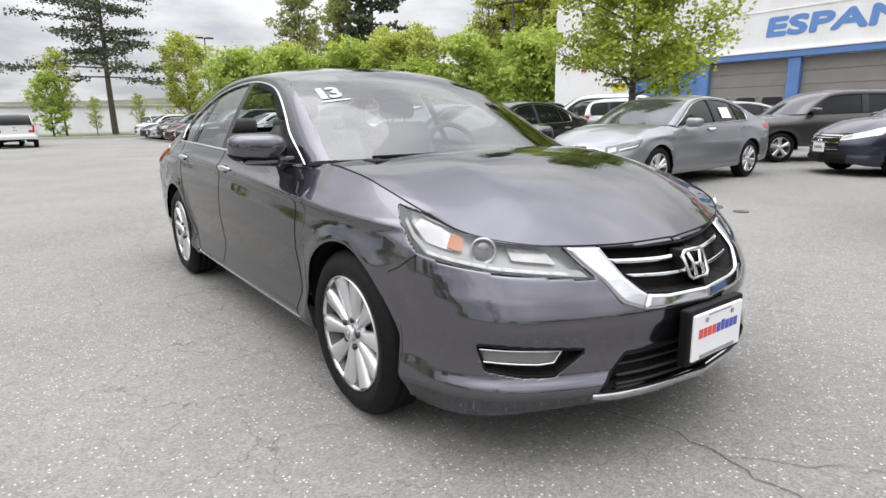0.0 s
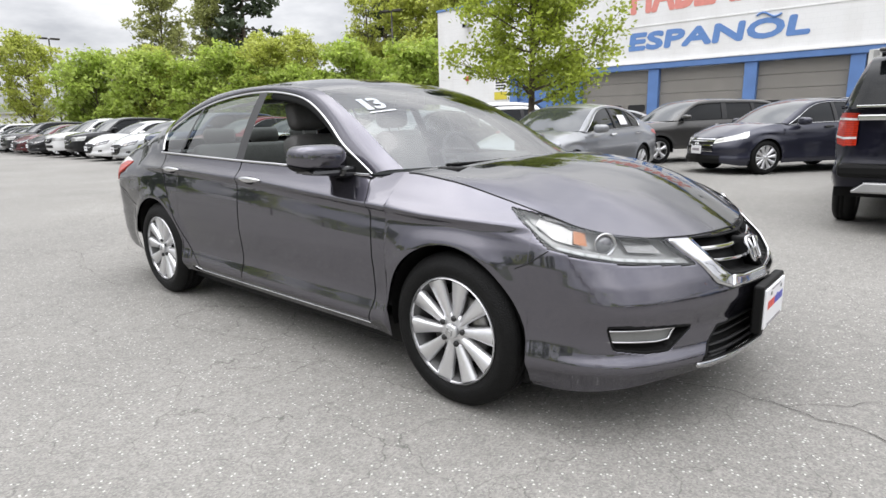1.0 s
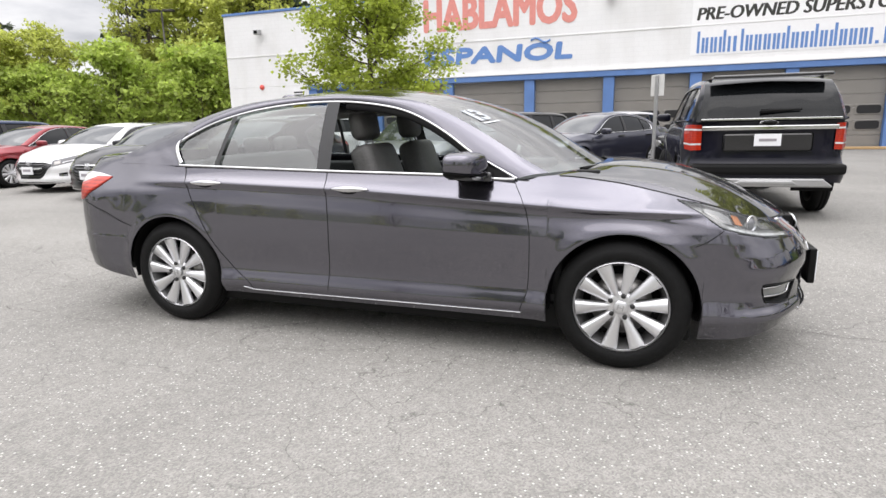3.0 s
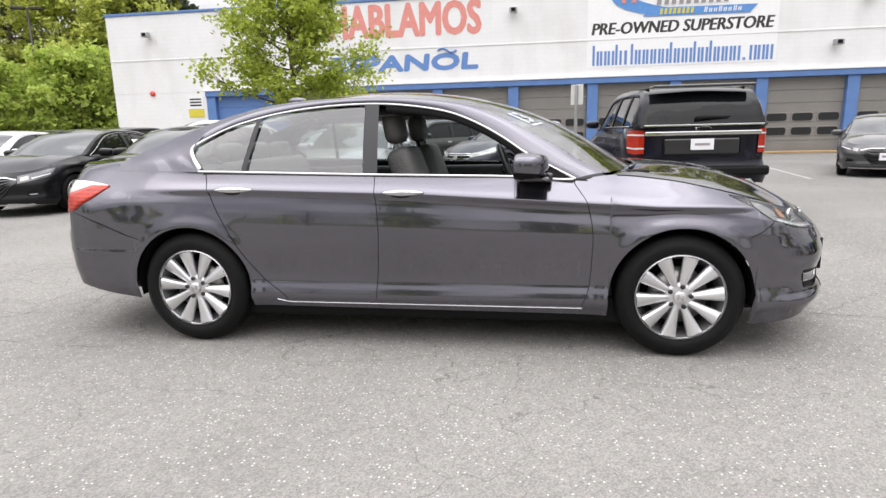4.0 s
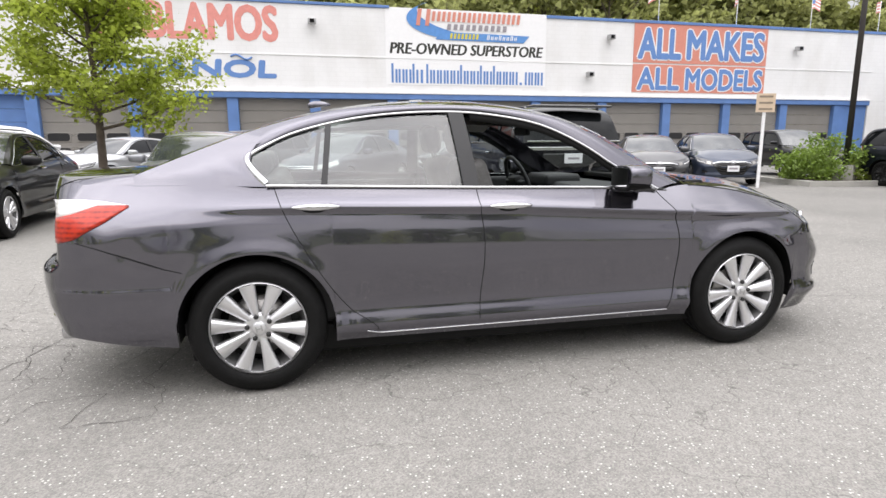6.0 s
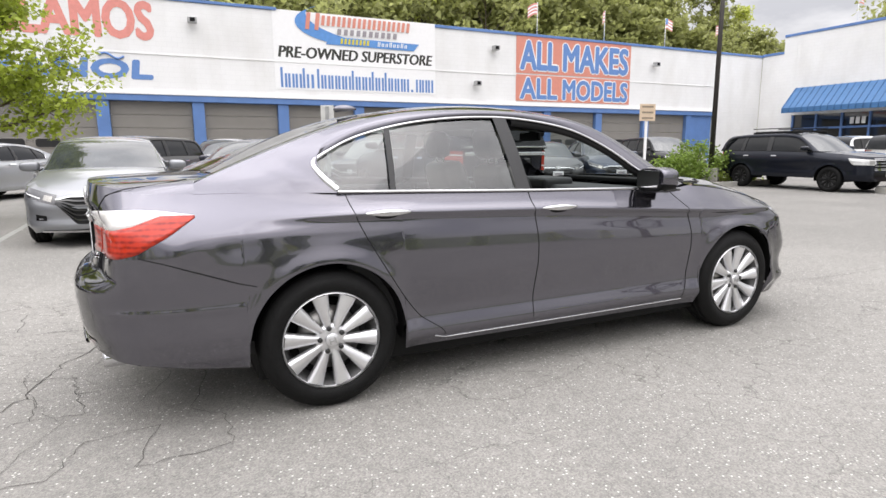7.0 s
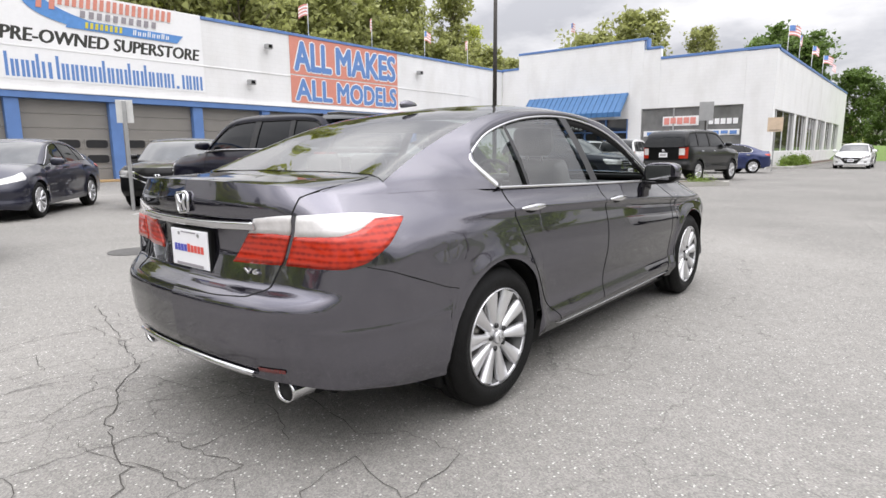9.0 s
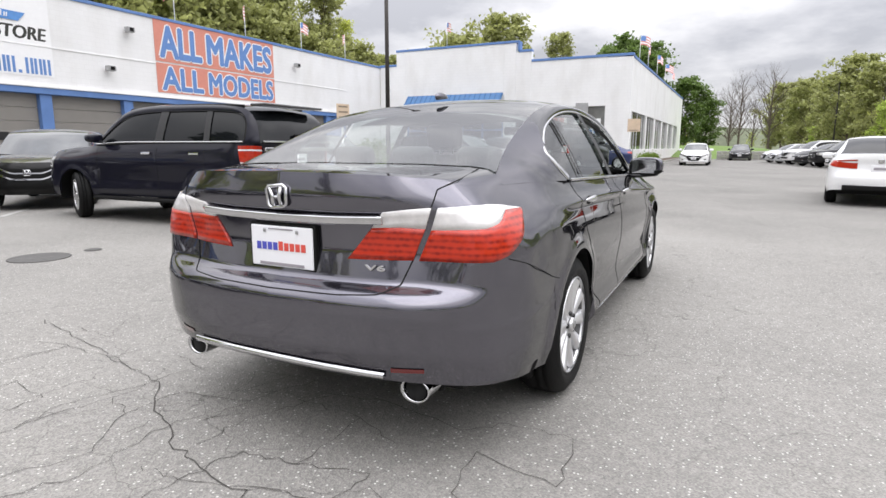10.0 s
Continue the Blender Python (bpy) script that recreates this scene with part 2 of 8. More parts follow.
def leaf_mat(name, color, vary=0.35, through=0.35):
    m = bpy.data.materials.new(name)
    m.use_nodes = True
    nt = m.node_tree
    n, l = nt.nodes.new, nt.links.new
    p = nt.nodes["Principled BSDF"]
    geo = n("ShaderNodeNewGeometry")
    r = n("ShaderNodeValToRGB")
    r.color_ramp.elements[0].color = (*[c * (1 - vary) for c in color], 1)
    r.color_ramp.elements[1].color = (*[min(1, c * (1 + vary)) for c in color], 1)
    l(geo.outputs["Random Per Island"], r.inputs[0]); l(r.outputs[0], p.inputs["Base Color"])
    p.inputs["Roughness"].default_value = 0.55
    tl, mx = n("ShaderNodeBsdfTranslucent"), n("ShaderNodeMixShader")
    l(r.outputs[0], tl.inputs[0]); mx.inputs[0].default_value = through
    l(p.outputs[0], mx.inputs[1]); l(tl.outputs[0], mx.inputs[2]); l(mx.outputs[0], nt.nodes["Material Output"].inputs[0])
    return m


M_ASPHALT = asphalt_mat()
M_CRACK = plain("crack_filling", (0.06, 0.056, 0.05), 0.95)
M_IRON = plain("worn_iron_cover", (0.085, 0.082, 0.078), 0.7, 0.2, vary=0.25, scale=14)
M_LINE = plain("worn_road_paint", (0.33, 0.33, 0.31), 0.8, vary=0.3, scale=9)
M_WALL = block_mat("white_painted_wall", (0.79, 0.79, 0.785))
M_BLUE = plain("blue_painted_trim", (0.105, 0.205, 0.45), 0.5, vary=0.12, scale=2)
M_DOOR = plain("tan_grey_garage_door", (0.225, 0.212, 0.193), 0.6, vary=0.08, scale=1.5)
M_DARKGLASS = plain("dark_window_glass", (0.015, 0.017, 0.018), 0.04, spec=0.8)
M_RED = plain("faded_red_sign_paint", (0.70, 0.27, 0.23), 0.6, vary=0.1)
M_SIGNRED = plain("coral_red_sign_panel", (0.64, 0.25, 0.185), 0.5, vary=0.06)
M_SIGNBLUE = plain("blue_sign_paint", (0.12, 0.24, 0.52), 0.6, vary=0.1)
M_SIGNBLACK = plain("dark_sign_paint", (0.03, 0.03, 0.025), 0.6)
M_SIGNWHITE = plain("white_sign_paint", (0.82, 0.82, 0.82), 0.6, vary=0.04)
M_YELLOW = plain("yellow_sign_paint", (0.65, 0.55, 0.06), 0.6)
M_SIGNBACK = plain("banner_white", (0.84, 0.84, 0.84), 0.55, vary=0.03)
M_CONCRETE = plain("concrete", (0.38, 0.37, 0.34), 0.9, vary=0.15, scale=3, bump=0.3)
M_STEEL = plain("galvanised_steel", (0.42, 0.42, 0.42), 0.45, 0.8, scale=4)
M_POLE = plain("dark_bronze_pole", (0.045, 0.04, 0.036), 0.5, 0.3)
M_BARK = plain("grey_brown_bark", (0.12, 0.095, 0.075), 0.9, vary=0.4, scale=8, bump=0.6)
M_LEAF_A = leaf_mat("spring_leaves", (0.42, 0.52, 0.11), through=0.5)
M_LEAF_L = leaf_mat("fresh_bright_leaves", (0.36, 0.43, 0.06), through=0.5)
M_LEAF_B = leaf_mat("yellow_green_leaves", (0.49, 0.53, 0.12), through=0.5)
M_LEAF_M = leaf_mat("olive_leaves", (0.34, 0.36, 0.13), through=0.45)
M_LEAF_C = leaf_mat("deep_green_leaves", (0.13, 0.20, 0.045), through=0.4)
M_LEAF_P = leaf_mat("pine_needles", (0.075, 0.10, 0.055), through=0.2)
M_LEAF_H = leaf_mat("hedge_leaves", (0.17, 0.25, 0.04), through=0.4)
M_GRASS = plain("grass", (0.12, 0.19, 0.04), 0.9, vary=0.35, scale=5, bump=0.5)
M_FAR = plain("far_hill_foliage", (0.10, 0.115, 0.065), 0.95, vary=0.45, scale=0.12, bscale=0.5)
M_MULCH = plain("mulch", (0.10, 0.07, 0.05), 0.95, vary=0.3, scale=20, bump=0.6)

M_PAINT = car_paint("dark_grey_metallic_paint", (0.094, 0.090, 0.112), 0.92, 0.18, 1.76, 0.10)
M_CHROME = plain("chrome", (0.62, 0.62, 0.63), 0.06, 1.0, vary=0.03)
M_ALLOY = plain("silver_alloy", (0.68, 0.68, 0.69), 0.32, 0.8, vary=0.05)
M_RUBBER = plain("tyre_rubber", (0.006, 0.006, 0.006), 0.6, vary=0.3, scale=30, bump=0.25, bscale=150, spec=0.18)
M_BLACK = plain("black_plastic", (0.007, 0.007, 0.007), 0.55, spec=0.15)
M_GLOSSBLACK = plain("gloss_black_trim", (0.012, 0.012, 0.013), 0.12, coat=0.6)
M_GAP = plain("panel_gap", (0.006, 0.006, 0.006), 0.9)
M_GLASS = thin_glass("side_glass", (0.72, 0.78, 0.76), 1.7)
M_GLASSREAR = thin_glass("tinted_rear_glass", (0.62, 0.68, 0.66), 2.4)
M_WINDSHIELD = thin_glass("windshield_glass", (0.74, 0.80, 0.79), 2.2)
M_LENS = thin_glass("clear_lamp_lens", (0.90, 0.91, 0.92), 0.6, milk=0.03)
M_LAMPIN = plain("lamp_reflector", (0.30, 0.29, 0.275), 0.18, 0.9, vary=0.15, scale=20)
M_LAMPGREY = plain("lamp_bezel_grey", (0.25, 0.247, 0.235), 0.3, 0.5)
M_AMBER = plain("amber_reflector", (0.40, 0.115, 0.006), 0.45, coat=0.1)
M_TAILRED = lens_mat("red_lamp_lens", (0.47, 0.028, 0.008), (0.21, 0.010, 0.004))
M_TAILWHITE = plain("white_lamp_lens", (0.72, 0.70, 0.69), 0.12, coat=1.0, vary=0.12, scale=25)
M_PLATE = plain("white_plate", (0.80, 0.80, 0.82), 0.35, vary=0.02)
M_PLATERED = plain("plate_red_print", (0.65, 0.08, 0.06), 0.4)
M_PLATEGREY = plain("plate_grey_print", (0.30, 0.28, 0.30), 0.4)
M_PLATEBLUE = plain("plate_blue_print", (0.07, 0.08, 0.42), 0.4)
M_SEAT = plain("dark_grey_leather", (0.085, 0.082, 0.079), 0.5, vary=0.15, scale=15, bump=0.2)
M_TRIM = plain("dark_interior_trim", (0.02, 0.02, 0.021), 0.6)
M_LINER = plain("grey_headliner", (0.30, 0.29, 0.28), 0.9)
M_STICKER = plain("white_window_paint", (0.80, 0.83, 0.86), 0.6)
M_DISC = plain("brake_disc_steel", (0.32, 0.31, 0.30), 0.35, 0.9)


# ---- mesh helpers ----
def flat_mesh(name, verts, faces, smooth=True):
    me = bpy.data.meshes.new(name)
    me.from_pydata([tuple(float(c) for c in v) for v in verts], [], faces)
    if smooth:
        me.polygons.foreach_set("use_smooth", [True] * len(me.polygons))
    me.update()
    return me


def put(name, me, material, parent=None, label="", m=None):
    """Links a mesh as one object, under a thing or a part where one is given."""
    if not me.materials:
        me.materials.append(material)
    ob = new(name, me)
    if m is not None:
        ob.matrix_basis = m
    if parent is not None:
        ob.parent = parent
    if label:
        ob["label"] = label
    return ob


def part(name, bm, material, parent, label="", smooth=False, m=None):
    me = bpy.data.meshes.new(name)
    bm.to_mesh(me)
    bm.free()
    if smooth:
        me.polygons.foreach_set("use_smooth", [True] * len(me.polygons))
    return put(name, me, material, parent, label, m)


def empty(name, m=None):
    ob = new(name)
    if m is not None:
        ob.matrix_basis = m
    return ob


def box_bm(*boxes, bevel=0.0, segments=2):
    """A bmesh of boxes, each (x0, x1, y0, y1, z0, z1), with bevelled edges."""
    bm = bmesh.new()
    for x0, x1, y0, y1, z0, z1 in boxes:
        r = bmesh.ops.create_cube(bm, size=1.0, matrix=Matrix.LocRotScale(((x0 + x1) / 2, (y0 + y1) / 2, (z0 + z1) / 2), None, (x1 - x0, y1 - y0, z1 - z0)))
    if bevel:
        bmesh.ops.bevel(bm, geom=bm.edges[:], offset=bevel, segments=segments, affect="EDGES", profile=0.5)
    return bm


def tube_mesh(name, pts, radius, sides=8, caps=True):
    """A tube along points; radius is a number or one for each point."""
    pts = [Vector(p) for p in pts]
    rad = [radius] * len(pts) if isinstance(radius, (int, float)) else list(radius)
    verts, faces = [], []
    ref = None
    for i, p in enumerate(pts):
        d = (pts[min(i + 1, len(pts) - 1)] - pts[max(i - 1, 0)]).normalized()
        if ref is None:
            ref = d.orthogonal().normalized()
        ref = (ref - d * ref.dot(d)).normalized()
        b = d.cross(ref)
        for k in range(sides):
            a = 2 * math.pi * k / sides
            verts.append(p + (ref * math.cos(a) + b * math.sin(a)) * rad[i])
    for i in range(len(pts) - 1):
        for k in range(sides):
            a, b2 = i * sides + k, i * sides + (k + 1) % sides
            faces.append((a, b2, b2 + sides, a + sides))
    if caps:
        faces.append(tuple(range(sides))[::-1])
        faces.append(tuple(range((len(pts) - 1) * sides, len(pts) * sides)))
    return flat_mesh(name, verts, faces)


def lathe_mesh(name, profile, n=48, axis="y"):
    """Turns a profile of (radius, along) round an axis."""
    verts, faces = [], []
    for i in range(n):
        a = 2 * math.pi * i / n
        for r, h in profile:
            verts.append((r * math.cos(a), h, r * math.sin(a)) if axis == "y" else (r * math.cos(a), r * math.sin(a), h))
    k = len(profile)
    for i in range(n):
        j = (i + 1) % n
        for q in range(k - 1):
            faces.append((i * k + q, i * k + q + 1, j * k + q + 1, j * k + q))
    return flat_mesh(name, verts, faces)


def grid_faces(nu, nv, flip=False):
    f = []
    for i in range(nu - 1):
        for j in range(nv - 1):
            q = (i * nv + j, (i + 1) * nv + j, (i + 1) * nv + j + 1, i * nv + j + 1)
            f.append(q[::-1] if flip else q)
    return f


def grid_mesh(name, P, flip=False):
    """A smooth sheet from an array (nu, nv, 3)."""
    P = np.asarray(P, float)
    me = flat_mesh(name, P.reshape(-1, 3), grid_faces(P.shape[0], P.shape[1], flip))
    return me


def pchip(xs, ys):
    """A smooth monotone curve through the given stations."""
    xs, ys = np.asarray(xs, float), np.asarray(ys, float)
    h, d = np.diff(xs), np.diff(ys) / np.diff(xs)
    m = np.zeros_like(ys)
    m[0], m[-1] = d[0], d[-1]
    for i in range(1, len(xs) - 1):
        m[i] = 0 if d[i - 1] * d[i] <= 0 else 3 * (h[i - 1] + h[i]) / ((2 * h[i] + h[i - 1]) / d[i - 1] + (h[i] + 2 * h[i - 1]) / d[i])

    def f(x):
        x = np.clip(np.asarray(x, float), xs[0], xs[-1])
        i = np.clip(np.searchsorted(xs, x) - 1, 0, len(xs) - 2)
        t = (x - xs[i]) / h[i]
        return (ys[i] * (1 + 2 * t) * (1 - t) ** 2 + m[i] * h[i] * t * (1 - t) ** 2 + ys[i + 1] * t * t * (3 - 2 * t) + m[i + 1] * h[i] * t * t * (t - 1))
    return f


def spline(pts, n):
    """n points along a smooth curve through pts, evenly by length."""
    pts = np.asarray(pts, float)
    seg = np.r_[0, np.cumsum(np.sqrt(np.linalg.norm(np.diff(pts, axis=0), axis=1)))]
    out = []
    tt = np.linspace(0, seg[-1], 40 * len(pts))
    tan = np.gradient(pts, seg, axis=0)
    for c in range(pts.shape[1]):
        i = np.clip(np.searchsorted(seg, tt) - 1, 0, len(seg) - 2)
        h = seg[i + 1] - seg[i]
        t = (tt - seg[i]) / h
        y, m = pts[:, c], tan[:, c]
        out.append(y[i] * (1 + 2 * t) * (1 - t) ** 2 + m[i] * h * t * (1 - t) ** 2 + y[i + 1] * t * t * (3 - 2 * t) + m[i + 1] * h * t * t * (t - 1))
    dense = np.stack(out, 1)
    s = np.r_[0, np.cumsum(np.linalg.norm(np.diff(dense, axis=0), axis=1))]
    return np.stack([np.interp(np.linspace(0, s[-1], n), s, dense[:, c]) for c in range(pts.shape[1])], 1)


def smooth01(x, a, b):
    t = np.clip((np.asarray(x, float) - a) / (b - a), 0, 1)
    return t * t * (3 - 2 * t)


def text_mesh(name, words, width, height, bold=0.0, depth=0.004, shear=0.0, spacing=1.0):
    """Letters laid out in the xz plane, facing -y, stretched to a width and a height, from their lower left corner; bold thickens the strokes."""
    cu = bpy.data.curves.new(name, "FONT")
    cu.body, cu.extrude, cu.shear, cu.resolution_u, cu.space_character = words, 0.01, shear, 3, spacing
    ob = bpy.data.objects.new(name, cu)
    scene.collection.objects.link(ob)
    bpy.context.view_layer.update()
    me = bpy.data.meshes.new_from_object(ob.evaluated_get(bpy.context.evaluated_depsgraph_get()))
    bpy.data.objects.remove(ob)
    co = np.empty(len(me.vertices) * 3)
    me.vertices.foreach_get("co", co)
    co = co.reshape(-1, 3)
    lo, hi = co.min(0), co.max(0)
    x = (co[:, 0] - lo[0]) / (hi[0] - lo[0]) * width
    z = (co[:, 1] - lo[1]) / (hi[1] - lo[1]) * height
    y = -(co[:, 2] - lo[2]) / (hi[2] - lo[2]) * depth
    if not bold:
        me.vertices.foreach_set("co", np.stack([x, y, z], 1).ravel())
        me.materials.clear()
        me.update()
        return me
    polys = [tuple(p.vertices) for p in me.polygons]
    bpy.data.meshes.remove(me)
    d = bold * height
    verts, faces = [], []
    shifts = [(0, 0)] + [(math.cos(a) * d, math.sin(a) * d) for a in np.linspace(0, 2 * math.pi, 9)[:-1]]
    for i, (sx, sz) in enumerate(shifts):
        k = len(verts)
        verts += list(zip((x - width / 2) * (1 - 2 * d / width) + width / 2 + sx, y - .0004 * i, (z - height / 2) * (1 - 2 * d / height) + height / 2 + sz))
        faces += [tuple(v + k for v in p) for p in polys]
    return flat_mesh(name, verts, faces, False)


def letter_meshes(words, width, height, bold, depth=.03, shear=0.0):
    """The letters of a word, each a mesh of its own, laid out over a width and a height."""
    me = text_mesh("letters", words, width, height, 0, depth)
    co = np.array([v.co for v in me.vertices])
    polys = [tuple(p.vertices) for p in me.polygons]
    bpy.data.meshes.remove(me)
    spans = sorted((co[list(p), 0].min(), co[list(p), 0].max()) for p in polys)
    groups = []
    for a, b in spans:
        if groups and a < groups[-1][1] + .002:
            groups[-1][1] = max(b, groups[-1][1])
        else:
            groups.append([a, b])
    d = bold * height
    shifts = [(0, 0)] + [(math.cos(a) * d, math.sin(a) * d) for a in np.linspace(0, 2 * math.pi, 9)[:-1]]
    out = []
    for a, b in groups:
        mine = [p for p in polys if a - 1e-4 <= co[list(p), 0].min() and co[list(p), 0].max() <= b + 1e-4]
        used_v, inv = np.unique(np.concatenate([np.array(p) for p in mine]), return_inverse=True)
        local, at, faces0 = co[used_v], 0, []
        for p in mine:
            faces0.append(tuple(int(q) for q in inv[at:at + len(p)]))
            at += len(p)
        verts, faces = [], []
        for i, (sx, sz) in enumerate(shifts if bold else shifts[:1]):
            k = len(verts)
            for x, y, z in local:
                zz = (z - height / 2) * (1 - 2 * d / height) + height / 2 + sz
                verts.append((x + sx + shear * (zz - height / 2), y - .0004 * i, zz))
            faces += [tuple(q + k for q in f) for f in faces0]
        out.append(flat_mesh("letter", verts, faces, False))
    return out


# ---- cars ----
SEDAN = dict(
    plan=[(-2.48, 0), (-2.465, .3), (-2.41, .58), (-2.29, .775), (-2.1, .872), (-1.75, .905), (-1.2, .912), (-.4, .915), (.5, .915), (1.2, .912), (1.7, .90), (1.93, .85), (2.085, .74), (2.205, .56), (2.31, .3), (2.355, 0)],
    bottom=[(-2.48, .35), (-2.2, .32), (-1.8, .262), (-1.0, .235), (1.0, .22), (1.8, .18), (1.95, .186), (2.1, .207), (2.2, .228), (2.355, .246)],
    top=[(-2.48, 1.085), (-2.41, 1.07), (-2.25, 1.04), (-2.05, 1.03), (-1.75, 1.03), (-1.33, 1.02), (-.27, .99), (.52, .97), (.80, .95), (1.05, .975), (1.3, .95), (1.55, .90), (1.72, .86), (1.95, .80), (2.15, .757), (2.355, .735)],
    topinset=[(-2.48, .10), (-2.3, .15), (-2.0, .17), (-1.6, .12), (-1.2, .085), (.15, .082), (.75, .112), (1.0, .142), (1.4, .145), (1.75, .14), (2.0, .13), (2.355, .15)],
    shoulder=[(-2.48, .98), (-2.25, .90), (-2.0, .80), (-1.5, .84), (.5, .84), (1.2, .80), (1.8, .74), (2.1, .66), (2.355, .64)],
    side=[(.10, .11), (.20, .060), (.25, .034), (.285, .010), (.31, .005), (.345, .013), (.385, .025), (.43, .028), (.50, .020), (.60, .006), (.70, .006), (.77, .014), (.83, .026), (.862, .028), (.890, .000), (.900, .010), (.93, .032), (1.0, .06), (1.1, .09)],
    quarter=[(.10, .12), (.25, .050), (.33, .022), (.42, .006), (.525, .002), (.545, -.003), (.565, .003), (.68, -.002), (.78, .002), (.86, .012), (.93, .034), (1.0, .06), (1.1, .09)],
    rear=[(.20, .14), (.33, .05), (.45, .012), (.58, 0), (.635, .004), (.665, .03), (.69, .088), (.80, .116), (.92, .112), (.95, .092), (1.0, .085), (1.1, .09)],
    front=[(.10, .09), (.16, .06), (.22, .035), (.265, .008), (.29, -.008), (.315, -.006), (.345, .018), (.42, .024), (.50, .002), (.54, .004), (.60, .028), (.68, .075), (.78, .125)],
    rail=[(1.0, .75, .985), (.87, .72, 1.05), (.68, .685, 1.165), (.456, .65, 1.285), (.26, .615, 1.365), (0, .59, 1.41), (-.45, .58, 1.43), (-.9, .59, 1.405), (-1.2, .605, 1.345), (-1.45, .625, 1.265), (-1.7, .65, 1.17), (-1.93, .70, 1.075)],
    dlo=[(-1.42, 1.16), (-1.22, 1.262), (-1.055, 1.313), (-.87, 1.352), (-.61, 1.382), (-.31, 1.39), (-.085, 1.372), (.14, 1.33), (.293, 1.27), (.455, 1.18), (.57, 1.10), (.68, 1.04), (.84, .958)],
    dlo_foot=(-1.32, 1.035), belt_y=.835, crown=.045, cowl=(1.24, .99), header_s=.275, backtop_s=.66, backbase=(-1.83, 1.10), header_bow=.11, back_bow=.06,
    axle=1.388, rim=.231, tyre=.334, arch=.372, hub_z=.334, hub_y=.80, pillars=[(-1.06, -1.03), (-.33, -.245)], length=4.84,
)
SUV = dict(
    plan=[(-2.6, 0), (-2.59, .4), (-2.56, .72), (-2.46, .92), (-2.2, .985), (-1.4, 1.0), (0, 1.0), (1.4, .995), (2.0, .97), (2.35, .89), (2.52, .72), (2.64, .38), (2.68, 0)],
    bottom=[(-2.6, .50), (-2.2, .46), (-1.6, .44), (1.6, .42), (2.3, .38), (2.68, .36)],
    top=[(-2.6, 1.28), (-2.2, 1.30), (-1.0, 1.30), (.9, 1.26), (1.3, 1.24), (1.9, 1.19), (2.4, 1.13), (2.68, 1.10)],
    topinset=[(-2.6, .06), (-2.2, .07), (.8, .07), (1.3, .13), (2.2, .13), (2.68, .09)],
    shoulder=[(-2.6, 1.15), (-2.0, 1.14), (.8, 1.10), (1.6, 1.0), (2.68, .95)],
    side=[(.30, .07), (.46, .04), (.55, .012), (.62, .03), (.8, .02), (1.0, 0), (1.1, .012), (1.3, .04)],
    rear=[(.3, .10), (.5, .03), (.62, 0), (.72, .01), (.76, .07), (.95, .075), (1.15, .07)],
    front=[(.3, .10), (.42, .03), (.55, 0), (.7, .01), (.9, .03), (1.15, .07)],
    rail=[(1.12, .86, 1.28), (.92, .82, 1.43), (.62, .775, 1.66), (.38, .745, 1.80), (.0, .73, 1.875), (-.9, .725, 1.89), (-1.8, .73, 1.86), (-2.2, .74, 1.80), (-2.38, .765, 1.66), (-2.47, .80, 1.48), (-2.53, .85, 1.29)],
    dlo=[(-2.30, 1.62), (-2.2, 1.72), (-1.8, 1.77), (-1.0, 1.79), (-.1, 1.78), (.3, 1.73), (.52, 1.62), (.70, 1.49), (.84, 1.37), (.95, 1.275)],
    dlo_foot=(-2.30, 1.34), belt_y=.93, crown=.05, cowl=(1.42, 1.27), header_s=.26, backtop_s=.74, backbase=(-2.56, 1.28), header_bow=.10, back_bow=.06,
    axle=1.55, rim=.27, tyre=.405, arch=.46, hub_z=.40, hub_y=.86, pillars=[(-1.62, -1.5), (-.62, -.45)], length=5.28,
)


